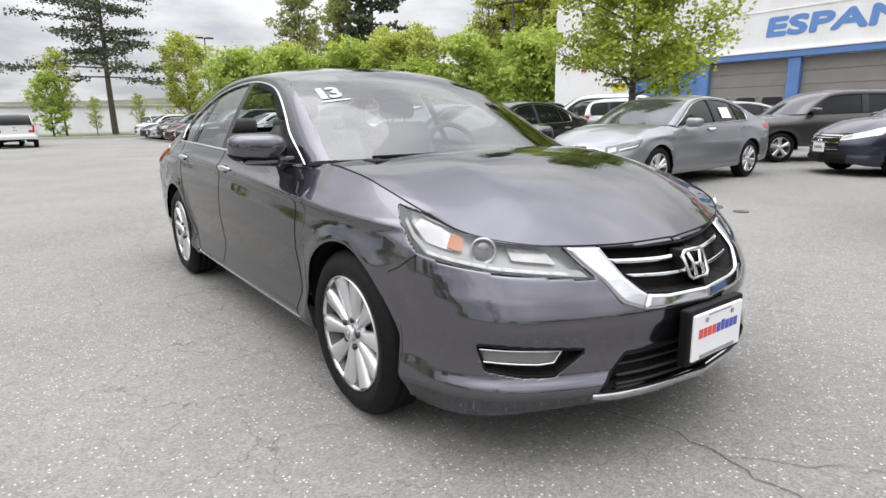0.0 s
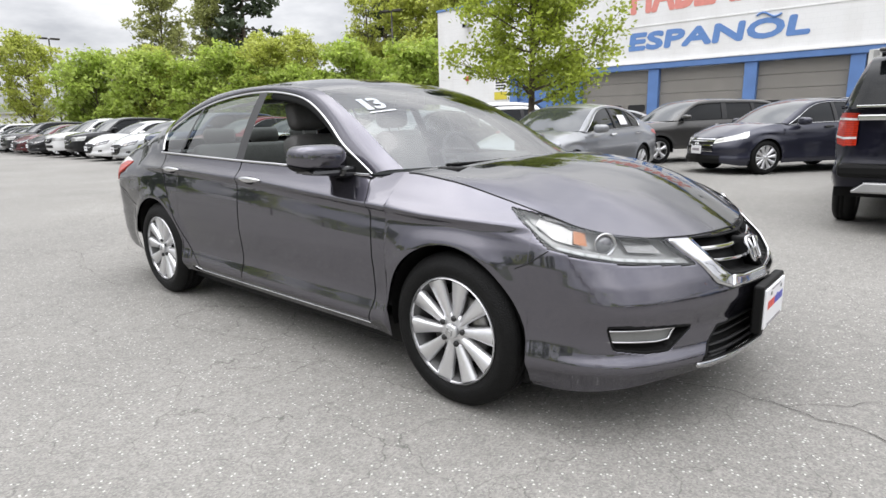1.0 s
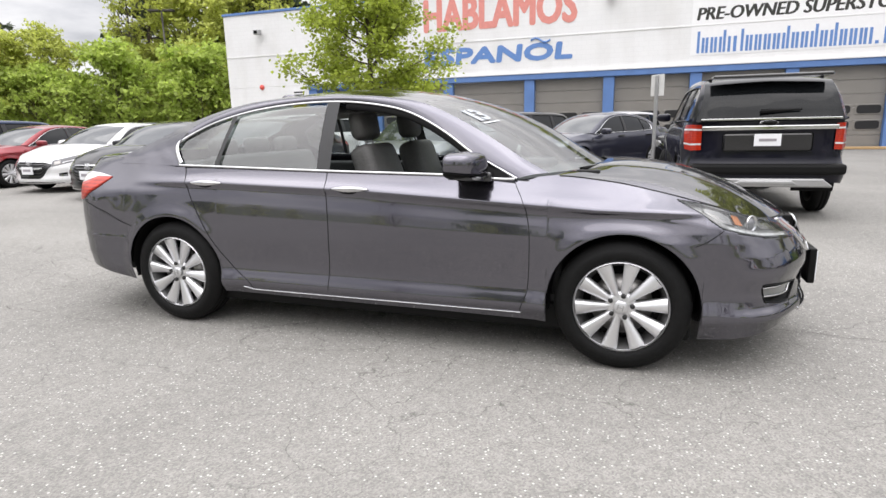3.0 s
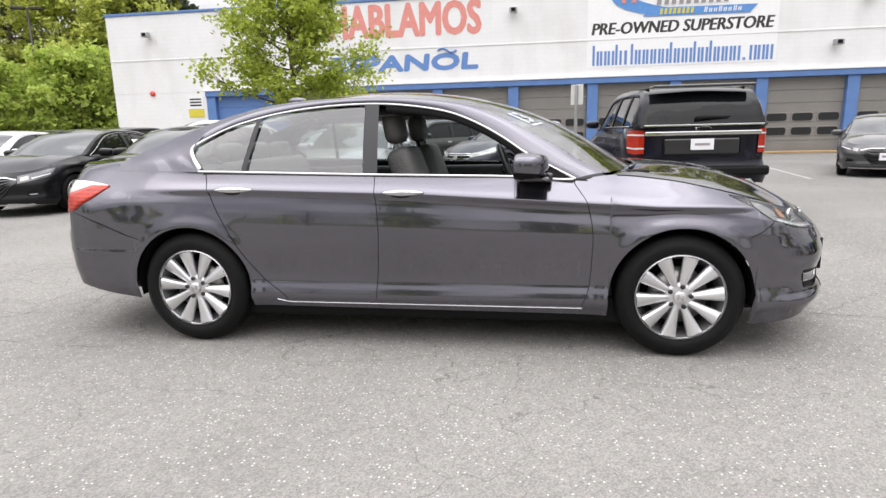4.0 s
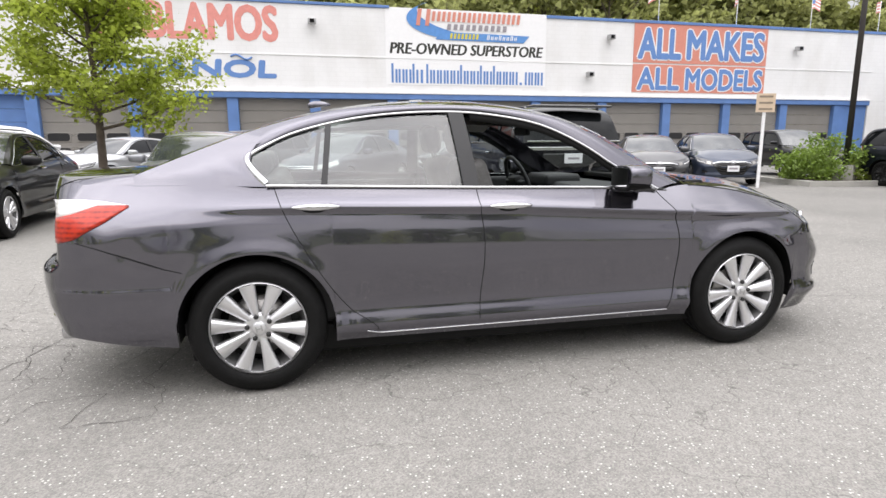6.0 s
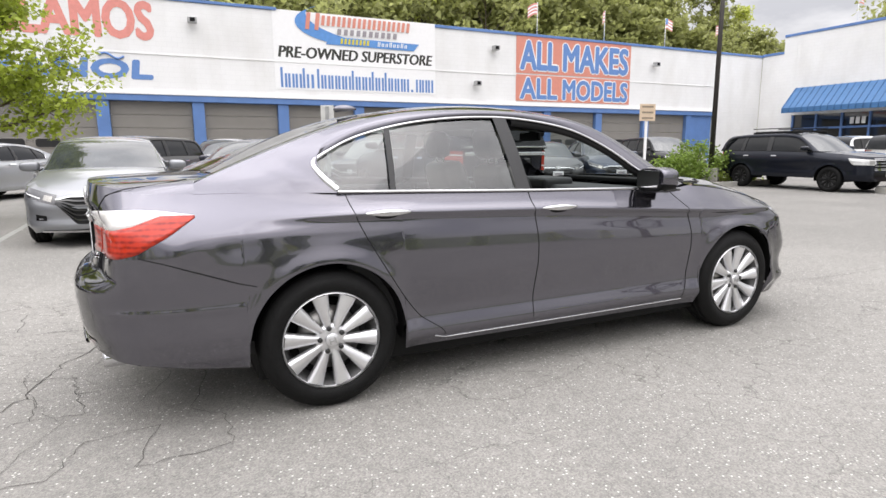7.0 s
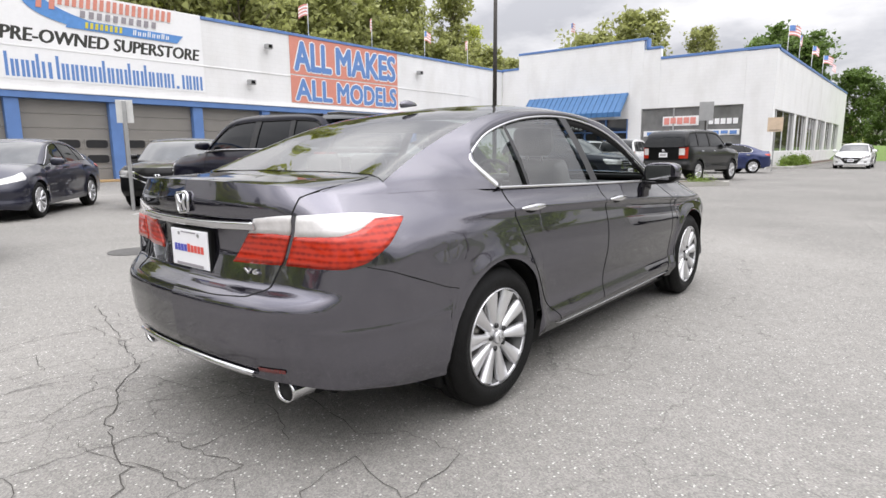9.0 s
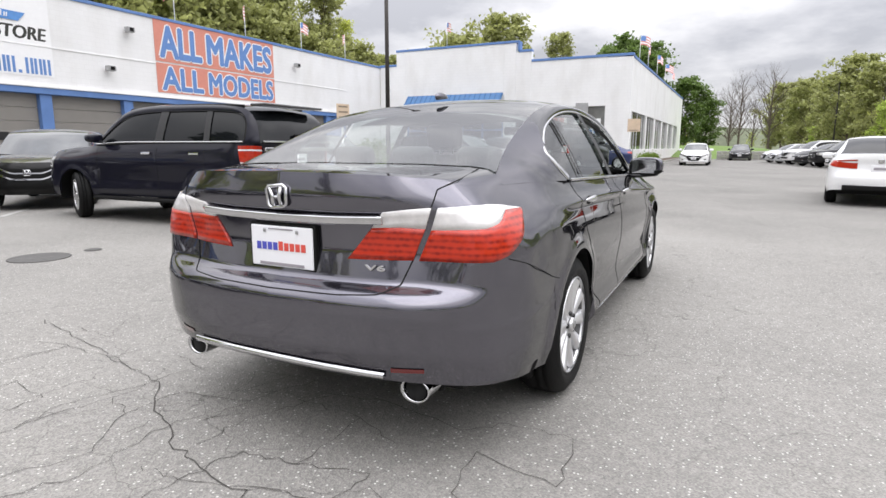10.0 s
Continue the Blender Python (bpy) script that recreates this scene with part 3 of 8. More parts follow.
class Shell:
    """The wrap-round lower body of a car: a plan outline that tucks in by height."""

    def __init__(self, c, n):
        self.c = c
        self.B = spline(c["plan"], n)
        t = np.gradient(self.B, axis=0)
        t /= np.linalg.norm(t, axis=1)[:, None]
        self.N = np.stack([-t[:, 1], t[:, 0]], 1)
        self.U = np.linspace(0, 1, n)
        f = lambda k: pchip([p[0] for p in c[k]], [p[1] for p in c[k]])
        self.bottom, self.top, self.topinset, self.shoulder = f("bottom"), f("top"), f("topinset"), f("shoulder")
        zz = np.linspace(0.05, 2.0, 400)
        ker = np.ones(5) / 5
        self.zz = zz
        self.prof = {}
        for k in ("side", "rear", "front", "quarter"):
            q = c.get(k, c["side"])
            v = np.interp(zz, [p[0] for p in q], [p[1] for p in q])
            self.prof[k] = np.convolve(np.pad(v, 2, "edge"), ker, "valid")
        x = [p[0] for p in c["plan"]]
        self.xr, self.xf = x[0], x[-1]
        self.drop = ([-1.9, -1.0, 0.0, 1.25], [-.035, -.03, 0, .075]) if c is SEDAN else ([0, 1], [0, 0])

    def plan(self, u):
        return np.stack([np.interp(u, self.U, self.B[:, i]) for i in (0, 1)], -1), np.stack([np.interp(u, self.U, self.N[:, i]) for i in (0, 1)], -1)

    def at(self, u, z, off=0.0):
        """The point of the right-hand skin at plan position u and height z, pushed out by off."""
        u, z = np.broadcast_arrays(np.asarray(u, float), np.asarray(z, float))
        b, nn = self.plan(u)
        x = b[..., 0]
        wf = smooth01(x, self.xf - .58, self.xf - .20)
        wr = 1 - smooth01(x, *((self.xr + .05, self.xr + .26) if self.c is SEDAN else (self.xr + .18, self.xr + .50)))
        drop = np.interp(x, self.drop[0], self.drop[1]) * smooth01(z, .56, .80)
        ins = lambda k: np.interp(z + (drop if k == "side" else 0), self.zz, self.prof[k])
        wq = 1 - smooth01(x, -1.85, -1.15)
        base = (ins("side") * (1 - wq) + ins("quarter") * wq) * (1 - wf - wr) + ins("front") * wf + ins("rear") * wr
        zs, zt = self.shoulder(x), self.top(x)
        s = np.clip((z - zs) / np.maximum(zt - zs, .01), 0, 1.2)
        inset = base + (self.topinset(x) - base) * np.minimum(s, 1) ** 1.9
        c = self.c
        for ax in (c["axle"], -c["axle"]):
            d = np.hypot(x - ax, z - c["hub_z"])
            inset = inset - .016 * np.exp(-((d - c["arch"]) / .06) ** 2) * (z > .2)
        p = b + nn * (off - inset)[..., None]
        return np.stack([p[..., 0], -p[..., 1], z], -1)

    def u_x(self, x):
        i = np.argsort(self.B[:, 0])
        return np.interp(x, self.B[i, 0], self.U[i])

    def u_front(self, y):
        k = self.B[:, 0] > self.xf - .7
        return np.interp(-np.asarray(y, float), -self.B[k, 1], self.U[k])

    def u_rear(self, y):
        k = self.B[:, 0] < self.xr + .7
        return np.interp(y, self.B[k, 1], self.U[k])

    def patch(self, u, lo, hi, off=.004, rows=6):
        """A sheet over the skin: columns u, from the heights lo to hi."""
        t = np.linspace(0, 1, rows)[None, :]
        z = np.asarray(lo, float)[:, None] * (1 - t) + np.asarray(hi, float)[:, None] * t
        return self.at(np.asarray(u, float)[:, None] * np.ones_like(z), z, off)


def mirrored(P):
    Q = np.array(P, float)
    Q[..., 1] *= -1
    return Q


def coons(c0, c1, d0, d1):
    """A sheet between two curves c0, c1 (over v) joined by d0, d1 (over u)."""
    c0, c1, d0, d1 = (np.asarray(q, float) for q in (c0, c1, d0, d1))
    nv, nu = len(c0), len(d0)
    u, v = np.linspace(0, 1, nu)[:, None, None], np.linspace(0, 1, nv)[None, :, None]
    return ((1 - u) * c0[None] + u * c1[None] + (1 - v) * d0[:, None] + v * d1[:, None]
            - (1 - u) * (1 - v) * c0[0] - u * (1 - v) * c1[0] - (1 - u) * v * c0[-1] - u * v * c1[-1])


def on_curve(P, s0, s1, n):
    """n points of a curve between two fractions of its length."""
    P = np.asarray(P, float)
    s = np.r_[0, np.cumsum(np.linalg.norm(np.diff(P, axis=0), axis=1))]
    return np.stack([np.interp(np.linspace(s0, s1, n) * s[-1], s, P[:, i]) for i in range(3)], 1)


def ribbon(name, P, width, lift, up):
    """A low half-round strip along points P; up gives the outward direction at each."""
    P, up = np.asarray(P, float), np.asarray(up, float)
    t = np.gradient(P, axis=0)
    t /= np.linalg.norm(t, axis=1)[:, None] + 1e-9
    up = up / (np.linalg.norm(up, axis=1)[:, None] + 1e-9)
    s = np.cross(t, up)
    width = np.atleast_1d(np.asarray(width, float))[:, None]
    rows = [P + s * (width / 2 * a) + up * (lift * b) for a, b in ((-1, -.3), (-.8, .7), (0, 1), (.8, .7), (1, -.3))]
    return grid_mesh(name, np.stack(rows, 1))


M_LUG = plain("lug_nut_steel", (.05, .05, .05), .35, .8)
# dark grey stands in for the shade inside the rim and between spokes
M_BARREL_SHADE = plain("rim_barrel_painted_shade", (.10, .10, .10), .5, .6)
WHEELS = {}


def wheel_meshes(rim, tyre, width, spokes, style):
    """Rim, tyre, cap, lug nut and disc of a wheel with its outer face at -y."""
    key = (rim, tyre, width, spokes, style)
    if key in WHEELS:
        return WHEELS[key]
    h = width / 2
    sh = tyre - .022
    ty = lathe_mesh("tyre", [(rim - .012, -h + .035), (rim + .004, -h + .012), (rim + .02, -h + .004), ((rim + tyre) / 2, -h - .004), (sh - .015, -h + .008), (sh + .008, -h + .022), (tyre - .002, -h + .042),
                             (tyre, -h + .06), (tyre - .008, -h + .063), (tyre - .008, -h + .071), (tyre, -h + .074), (tyre, -.008), (tyre - .008, -.005), (tyre - .008, .005), (tyre, .008),
                             (tyre, h - .05), (sh, h - .012), ((rim + tyre) / 2, h), (rim, h - .02)], 56)
    verts, faces = [], []
    prof = [(rim - .004, -h + .006), (rim + .003, -h + .010), (rim - .006, -h + .022), (rim - .022, -h + .05), (rim - .04, 0), (rim - .03, h - .03), (rim, h - .02)]
    n = 50
    for i in range(n):
        a = 2 * math.pi * i / n
        verts += [(r * math.cos(a), y, r * math.sin(a)) for r, y in prof]
    k = len(prof)
    for i in range(n):
        j = (i + 1) % n
        faces += [(i * k + q, i * k + q + 1, j * k + q + 1, j * k + q) for q in range(k - 1)]
    hub_r, out_r = .062 * rim / .23, rim - .010
    sverts, sfaces = [], []
    for s in range(1):
        a0 = 0.0
        rows = []
        for r, w, y in ((hub_r * .7, .019, -h + .028), (hub_r * 1.15, .0205, -h + .022), (rim * .55, .029, -h + .019), (rim * .80, .040, -h + .014), (out_r, .047, -h + .012)):
            w *= .88 * rim / .231 * (10 / spokes) ** .55
            ring = []
            for dx, dy in ((-1, .030), (-.92, .006), (-.45, -.003), (.05, .002), (.92, .007), (1, .030)):
                q = Vector((r, 0, dx * w))
                ring.append((r * math.cos(a0) - dx * w * math.sin(a0), y + dy, r * math.sin(a0) + dx * w * math.cos(a0)))
            rows.append(ring)
        for ring in rows:
            sverts += ring
        m = 6
        for i in range(len(rows) - 1):
            sfaces += [(i * m + q, i * m + q + 1, (i + 1) * m + q + 1, (i + 1) * m + q) for q in range(m - 1)]
    spoke = flat_mesh("spoke", sverts, sfaces)
    b0 = len(verts)
    ring = [(hub_r * 1.25, -h + .05), (hub_r * 1.20, -h + .033), (hub_r * .9, -h + .027), (0.0, -h + .024)]
    for i in range(24):
        a = 2 * math.pi * i / 24
        verts += [(r * math.cos(a), y, r * math.sin(a)) for r, y in ring]
    for i in range(24):
        j = (i + 1) % 24
        faces += [(b0 + i * 4 + q, b0 + i * 4 + q + 1, b0 + j * 4 + q + 1, b0 + j * 4 + q) for q in range(3)]
    hub = flat_mesh("hub", [v for v in verts[b0:]], [tuple(i - b0 for i in f) for f in faces if f[0] >= b0])
    ri = flat_mesh("wheel", verts[:b0], [f for f in faces if f[0] < b0])
    # lip keeps the rim colour; the bands behind it are painted in shade
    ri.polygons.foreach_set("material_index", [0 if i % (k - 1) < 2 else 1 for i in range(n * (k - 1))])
    cap = lathe_mesh("hub_cap", [(.034, -h + .022), (.034, -h + .010), (.029, -h + .006), (0.0, -h + .005)], 20)
    nut = lathe_mesh("lug_nut", [(.0125, -h + .034), (.0125, -h + .017), (.008, -h + .014), (0.0, -h + .014)], 8)
    disc = lathe_mesh("brake_disc", [(.05, -h + .075), (rim * .66, -h + .075), (rim * .66, -h + .10), (.05, -h + .10)], 32)
    back = lathe_mesh("brake_shield", [(0.0, -h + .12), (rim - .03, -h + .12), (rim - .03, -h + .125), (0, -h + .125)], 24)
    WHEELS[key] = ri, ty, cap, nut, disc, back, spoke, hub
    return WHEELS[key]


FAR_WHEELS = {}


def far_wheel_meshes(rim, tyre, spokes, style):
    """Wheel, tyre and brake drum of a car far off: the spokes stand out of one pressed disc."""
    key = rim, tyre, spokes, style
    if key in FAR_WHEELS:
        return FAR_WHEELS[key]
    n = spokes * 6
    rings = [(.02, 1, 0), (.22, 1, 0), (.30, 1, 1), (.90, 1, 1), (.955, 1, 0), (1.0, .92, 0), (1.0, .5, 0)]
    verts, faces, dark = [], [], []
    for i in range(n):
        a = 2 * math.pi * i / n + (.10 * math.sin(math.pi * i / 6 * (1 if style == "paired" else 0)))
        gap_here = i % 6 in (0, 1, 5)
        for f, front, open_here in rings:
            y = -.095 * front + (.045 if gap_here and open_here else 0)
            verts.append((rim * f * math.cos(a), y, rim * f * math.sin(a)))
    k = len(rings)
    for i in range(n):
        j = (i + 1) % n
        for q in range(k - 1):
            faces.append((i * k + q, i * k + q + 1, j * k + q + 1, j * k + q))
            # gaps between spokes get the painted shade
            dark.append(1 if q == 2 and (i % 6 in (0, 5)) else 0)
    wheel = flat_mesh("wheel", verts, faces)
    wheel.polygons.foreach_set("material_index", dark)
    ty = lathe_mesh("tyre", [(rim - .012, -.075), (rim + .02, -.104), (tyre - .035, -.104), (tyre - .002, -.066), (tyre, .06), (tyre - .03, .10), (rim, .09)], 30)
    drum = lathe_mesh("brake_drum", [(0, -.04), (rim - .01, -.04), (rim - .01, .08), (0, .08)], 20)
    FAR_WHEELS[key] = wheel, ty, drum
    return FAR_WHEELS[key]


def add_far_wheel(car, x, y, c, spokes, style, right, rim_mat, turn, spin):
    wheel, ty, drum = far_wheel_meshes(c["rim"], c["tyre"], spokes, style)
    if wheel.materials and wheel.materials[0] != rim_mat:
        wheel = wheel.copy()
        wheel.materials.clear()
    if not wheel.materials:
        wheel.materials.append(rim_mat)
        wheel.materials.append(M_BARREL_SHADE)
    w = put("wheel", wheel, rim_mat, car, m=pose(x, y, c["hub_z"], 0, 0, (0 if right else 180) + turn) @ pose(0, 0, 0, 0, spin, 0))
    put("tyre", ty, M_RUBBER, w)
    put("brake_drum", drum, M_TRIM, w)
    return w


def add_wheel(car, x, y, c, spokes, style, right, rim_mat, full, turn=0.0, spin=0.0):
    ri, ty, cap, nut, disc, back, spoke, hub = wheel_meshes(c["rim"], c["tyre"], .215 if c is not SUV else .275, spokes, style)
    m = pose(x, y, c["hub_z"], 0, 0, (0 if right else 180) + turn) @ pose(0, 0, 0, 0, spin, 0)
    w = put("wheel", ri, rim_mat, car, m=m)
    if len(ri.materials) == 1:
        ri.materials.append(M_BARREL_SHADE)
    put("tyre", ty, M_RUBBER, w)
    put("hub_cap", cap, M_ALLOY, w)
    put("hub", hub, rim_mat, w)
    for s in range(spokes):
        a0 = 360 * (s + .5) / spokes + (6 * (-1) ** s if style == "paired" else 0)
        put("spoke", spoke, rim_mat, w, m=pose(0, 0, 0, 0, -a0, 0))
    put("brake_disc", disc, M_DISC, w)
    put("brake_shield", back, M_BLACK, w)
    if full:
        h = .1075
        for k in range(5):
            a = 2 * math.pi * (k + .25) / 5
            put("lug_nut", nut, M_LUG, w, m=pose(.057 * math.cos(a), 0, .057 * math.sin(a)))
        e = box_bm((-.016, -.010, -h + .0005, -h + .006, -.014, .014), (.010, .016, -h + .0005, -h + .006, -.014, .014), (-.010, .010, -h + .0005, -h + .006, -.003, .003))
        part("cap_emblem", e, M_STEEL, w)
    return w


def build_car(name, c, where, paint, scale=(1, 1, 1), fine=False, rim_mat=None, spokes=10, style="even", glass=None, turn=0.0, press=None):
    """A car of the given pattern: body, doors, bonnet, lamps, glass and wheels, each a part of its own."""
    rim_mat = rim_mat or M_ALLOY
    car = empty(name, where)
    S = Vector(scale)
    sc = np.array(scale)
    n = 420 if fine else 72
    nz = 96 if fine else 13
    sh = Shell(c, 240)
    hz, R, AX = c["hub_z"], c["arch"], c["axle"]

    def sheet(nm, P, mat, parent=car, label="", both=False, flip=False):
        P = np.asarray(P, float) * sc
        # normals point away from the middle of the car
        a, b = P[1:, :-1] - P[:-1, :-1], P[:-1, 1:] - P[:-1, :-1]
        nrm = np.cross(a, b)
        flip = float((nrm * (P[:-1, :-1] - np.array((0, 0, .5)) * sc)).sum()) < 0
        ob = put(nm, grid_mesh(nm, P, flip), mat, parent, label)
        if both:
            put(nm, grid_mesh(nm, mirrored(P), not flip), mat, parent, label)
        return ob

    # wrap-round skin, with columns that stop at the wheel arches
    xs_cut = [s * AX + t * R for s in (1, -1) for t in (-1, 1)]
    u = np.linspace(0, 1, n)
    if fine:
        u = np.r_[np.linspace(0, sh.u_x(1.6), 300), np.linspace(sh.u_x(1.6), 1, 250)[1:]]
    extra = []
    for x in xs_cut:
        extra += [sh.u_x(x - .0015), sh.u_x(x + .0015)]
    u = np.array(sorted(set(np.r_[u, extra].tolist())))
    bx = sh.plan(u)[0][:, 0]
    zb, zt = sh.bottom(bx), sh.top(bx)
    for ax in (AX, -AX):
        k = np.abs(bx - ax) < R
        zb[k] = np.maximum(zb[k], hz + np.sqrt(np.maximum(R * R - (bx[k] - ax) ** 2, 0)))
    P = sh.patch(u, zb, zt, 0.0, nz)
    nu = len(u)
    pressed = None
    if press:
        P, pressed = press(sh, u, P)
    # split it into panels along the door and bumper lines
    mid = (P[:-1, :-1] + P[1:, :-1] + P[:-1, 1:] + P[1:, 1:]) / 4
    label = np.full(mid.shape[:2], "body", dtype=object)
    mx, mz = mid[..., 0], mid[..., 2]
    if c is SEDAN:
        d_front = pchip([.2, .27, .40, .65, .83, .95, 1.1], [.87, .88, .92, .93, .90, .83, .80])
        d_mid = pchip([.2, .32, .69, 1.0, 1.1], [-.265, -.26, -.235, -.262, -.265])
        d_rear = pchip([.2, .28, .40, .66, .94, 1.03, 1.1], [-.82, -.80, -.94, -1.12, -1.26, -1.285, -1.29])
        sill = .265
        fb = lambda x: np.interp(x, [1.6, 1.74, 1.92, 2.4], [.64, .66, .735, .735])
        rb = lambda x: np.interp(x, [-2.6, -2.15, -1.96, -1.71], [.70, .745, .69, .615])
    else:
        d_front = pchip([.4, .6, 1.0, 1.3], [.95, 1.0, 1.04, 1.0])
        d_mid = pchip([.4, .8, 1.3], [-.53, -.52, -.53])
        d_rear = pchip([.4, .6, .9, 1.2, 1.3], [-1.02, -1.1, -1.45, -1.60, -1.6])
        sill = .50
        fb = lambda x: np.interp(x, [2.0, 2.7], [.80, .80])
        rb = lambda x: np.interp(x, [-2.7, -2.0], [.74, .74])
    door_f = (mx < d_front(mz)) & (mx > d_mid(mz)) & (mz > sill)
    door_r = (mx <= d_mid(mz)) & (mx > d_rear(mz)) & (mz > sill)
    label[door_f], label[door_r] = "front_door", "rear_door"
    fx, rx = AX + R * .55, -AX - R * .55
    label[(mx > fx) & (mz < fb(mx))] = "front_bumper"
    label[(mx < rx) & (mz < rb(mx))] = "rear_bumper"
    kinds = ["body", "front_door", "rear_door", "front_bumper", "rear_bumper"]
    if pressed is not None:
        hit = pressed[:-1, :-1] | pressed[1:, :-1] | pressed[:-1, 1:] | pressed[1:, 1:]
        label[hit] = "lamp_bucket"
        kinds.append("lamp_bucket")
    me_full = grid_mesh("skin", P * sc)
    nv = np.empty(len(me_full.vertices) * 3)
    me_full.vertex_normals.foreach_get("vector", nv)
    nv = nv.reshape(-1, 3)
    bpy.data.meshes.remove(me_full)
    flatP = P.reshape(-1, 3) * sc
    panels = {}
    for kind in kinds:
        ii, jj = np.where(label == kind)
        quads = np.stack([ii * nz + jj, (ii + 1) * nz + jj, (ii + 1) * nz + jj + 1, ii * nz + jj + 1], 1)
        used, inv = np.unique(quads, return_inverse=True)
        inv = inv.reshape(quads.shape)
        both = kind in ("body", "front_bumper", "rear_bumper", "lamp_bucket")
        V, NN, F = flatP[used], nv[used], inv.tolist()
        sides = [(1, V, NN, F)]
        left = (-1, V * (1, -1, 1), NN * (1, -1, 1), inv[:, ::-1].tolist())
        if both:
            m = len(V)
            sides = [(0, np.r_[V, left[1]], np.r_[NN, left[2]], F + (inv[:, ::-1] + m).tolist())]
        else:
            sides.append(left)
        for sgn, v, nn, f in sides:
            me = flat_mesh(kind, v, f)
            me.normals_split_custom_set_from_vertices([tuple(q) for q in nn])
            panels[kind, sgn] = put(kind, me, M_BLACK if kind == "lamp_bucket" else paint, car)
    # bonnet and boot lid
    cow, corner = c["cowl"], np.array(c["rail"][0])
    uh = np.linspace(sh.u_x(c["rail"][0][0] + .03), 1, 40)
    bxh = sh.plan(uh)[0][:, 0]
    edge = sh.at(uh, sh.top(bxh))
    k_n = np.searchsorted(edge[:, 0], sh.xf - .60)
    nose = np.concatenate([edge[k_n:], mirrored(edge[k_n:][::-1][1:])])
    nose = on_curve(nose, 0, 1, 33)
    v = np.linspace(-1, 1, 33)
    cowl_c = np.stack([edge[0, 0] + (cow[0] - edge[0, 0]) * (1 - v ** 2), v * -edge[0, 1], edge[0, 2] + (cow[1] - edge[0, 2]) * (1 - v ** 2)], 1)
    dR = on_curve(edge[:k_n + 1], 0, 1, 26)
    H = coons(cowl_c, nose, dR, mirrored(dR))
    uu, vv = np.meshgrid(np.linspace(0, 1, 26), v, indexing="ij")
    H[..., 2] += (1 - np.abs(vv) ** 2.6) * (.022 + .045 * np.sin(np.pi * np.clip(uu, 0, 1)) + .018 * uu) * (1 if c is SEDAN else .6) * (1 - uu ** 7)
    H[..., 2] += .008 * np.exp(-((np.abs(vv) - .52) / .10) ** 2) * np.sin(np.pi * uu)
    sheet("bonnet", H, paint)
    rail = spline(c["rail"], 80)
    rail[:, 1] *= -1
    bb = c["backbase"]
    ud = np.linspace(0, sh.u_x(c["rail"][-1][0]), 40)
    bxd = sh.plan(ud)[0][:, 0]
    dedge = sh.at(ud, sh.top(bxd))[::-1]
    k_c = int(np.argmin(np.abs(dedge[:, 0] - (sh.xr + .22))))
    lip = np.concatenate([dedge[k_c:], mirrored(dedge[k_c:][::-1][1:])])
    lip = on_curve(lip, 0, 1, 33)
    base_r = spline([(dedge[0, 0], dedge[0, 1], dedge[0, 2]), tuple(rail[-1] * (1, 1, 1)), (bb[0] + .01, -.4, bb[1] - .002), (bb[0], 0, bb[1])], 41)
    base = np.concatenate([base_r, mirrored(base_r[::-1][1:])])
    dD = on_curve(dedge[:k_c + 1], 0, 1, 14)
    base = on_curve(base, 0, 1, 33)
    D = coons(base, lip, dD, mirrored(dD))
    uu, vv = np.meshgrid(np.linspace(0, 1, 14), v, indexing="ij")
    D[..., 2] += (1 - np.abs(vv) ** 3) * .018 * np.sin(np.pi * uu)
    sheet("boot_lid", D, paint, flip=True)
    # roof, windscreen, back window
    hs, bs = c["header_s"], c["backtop_s"]
    a_r = on_curve(rail, 0, hs, 14)
    r_r = on_curve(rail, hs, bs, 26)
    c_r = on_curve(rail, bs, 1.0, 16)

    def across(p, q_mid, m=33):
        w = np.linspace(-1, 1, m)
        g = np.zeros((m, 3))
        g[:, 1] = w * -p[1]
        f = 1 - np.abs(w) ** 2.4
        g[:, 0] = p[0] + (q_mid[0] - p[0]) * f
        g[:, 2] = p[2] + (q_mid[1] - p[2]) * f
        return g
    top_c = across(a_r[-1], (a_r[-1][0] + c["header_bow"], a_r[-1][2] + c["crown"] * .8))
    cowl_g = across(a_r[0], (cow[0] - .01, cow[1] + .004))
    W = coons(cowl_g, top_c, a_r, mirrored(a_r))
    W += np.array((.02, 0, .02)) * (np.sin(np.pi * np.linspace(0, 1, 14))[:, None, None] * (1 - np.abs(v) ** 2)[None, :, None])
    bt = across(c_r[0], (c_r[0][0] + c["back_bow"], c_r[0][2] + c["crown"] * .8))
    bbse = base_r[int(np.argmin(np.linalg.norm(base_r - rail[-1], axis=1))):]
    bbse = np.concatenate([bbse, mirrored(bbse[::-1][1:])])
    bbse = on_curve(bbse, 0, 1, 33) + np.array((0, 0, .003))
    c_r = np.concatenate([c_r[:-1], bbse[:1]])
    BW = coons(bt, bbse, c_r, mirrored(c_r))
    BW += np.array((-.015, 0, .02)) * (np.sin(np.pi * np.linspace(0, 1, 16))[:, None, None] * (1 - np.abs(v) ** 2)[None, :, None])
    RF = coons(top_c, bt, r_r, mirrored(r_r))
    uu, vv = np.meshgrid(np.linspace(0, 1, 26), v, indexing="ij")
    RF[..., 2] += c["crown"] * .35 * np.sin(np.pi * uu) * (1 - np.abs(vv) ** 2.4)
    sheet("roof", RF, paint)
    gw = glass or M_DARKGLASS
    sheet("windscreen", W, M_WINDSHIELD if fine else M_CARSCREEN)
    sheet("back_window", BW, M_GLASSREAR if fine else M_CARGLASS)
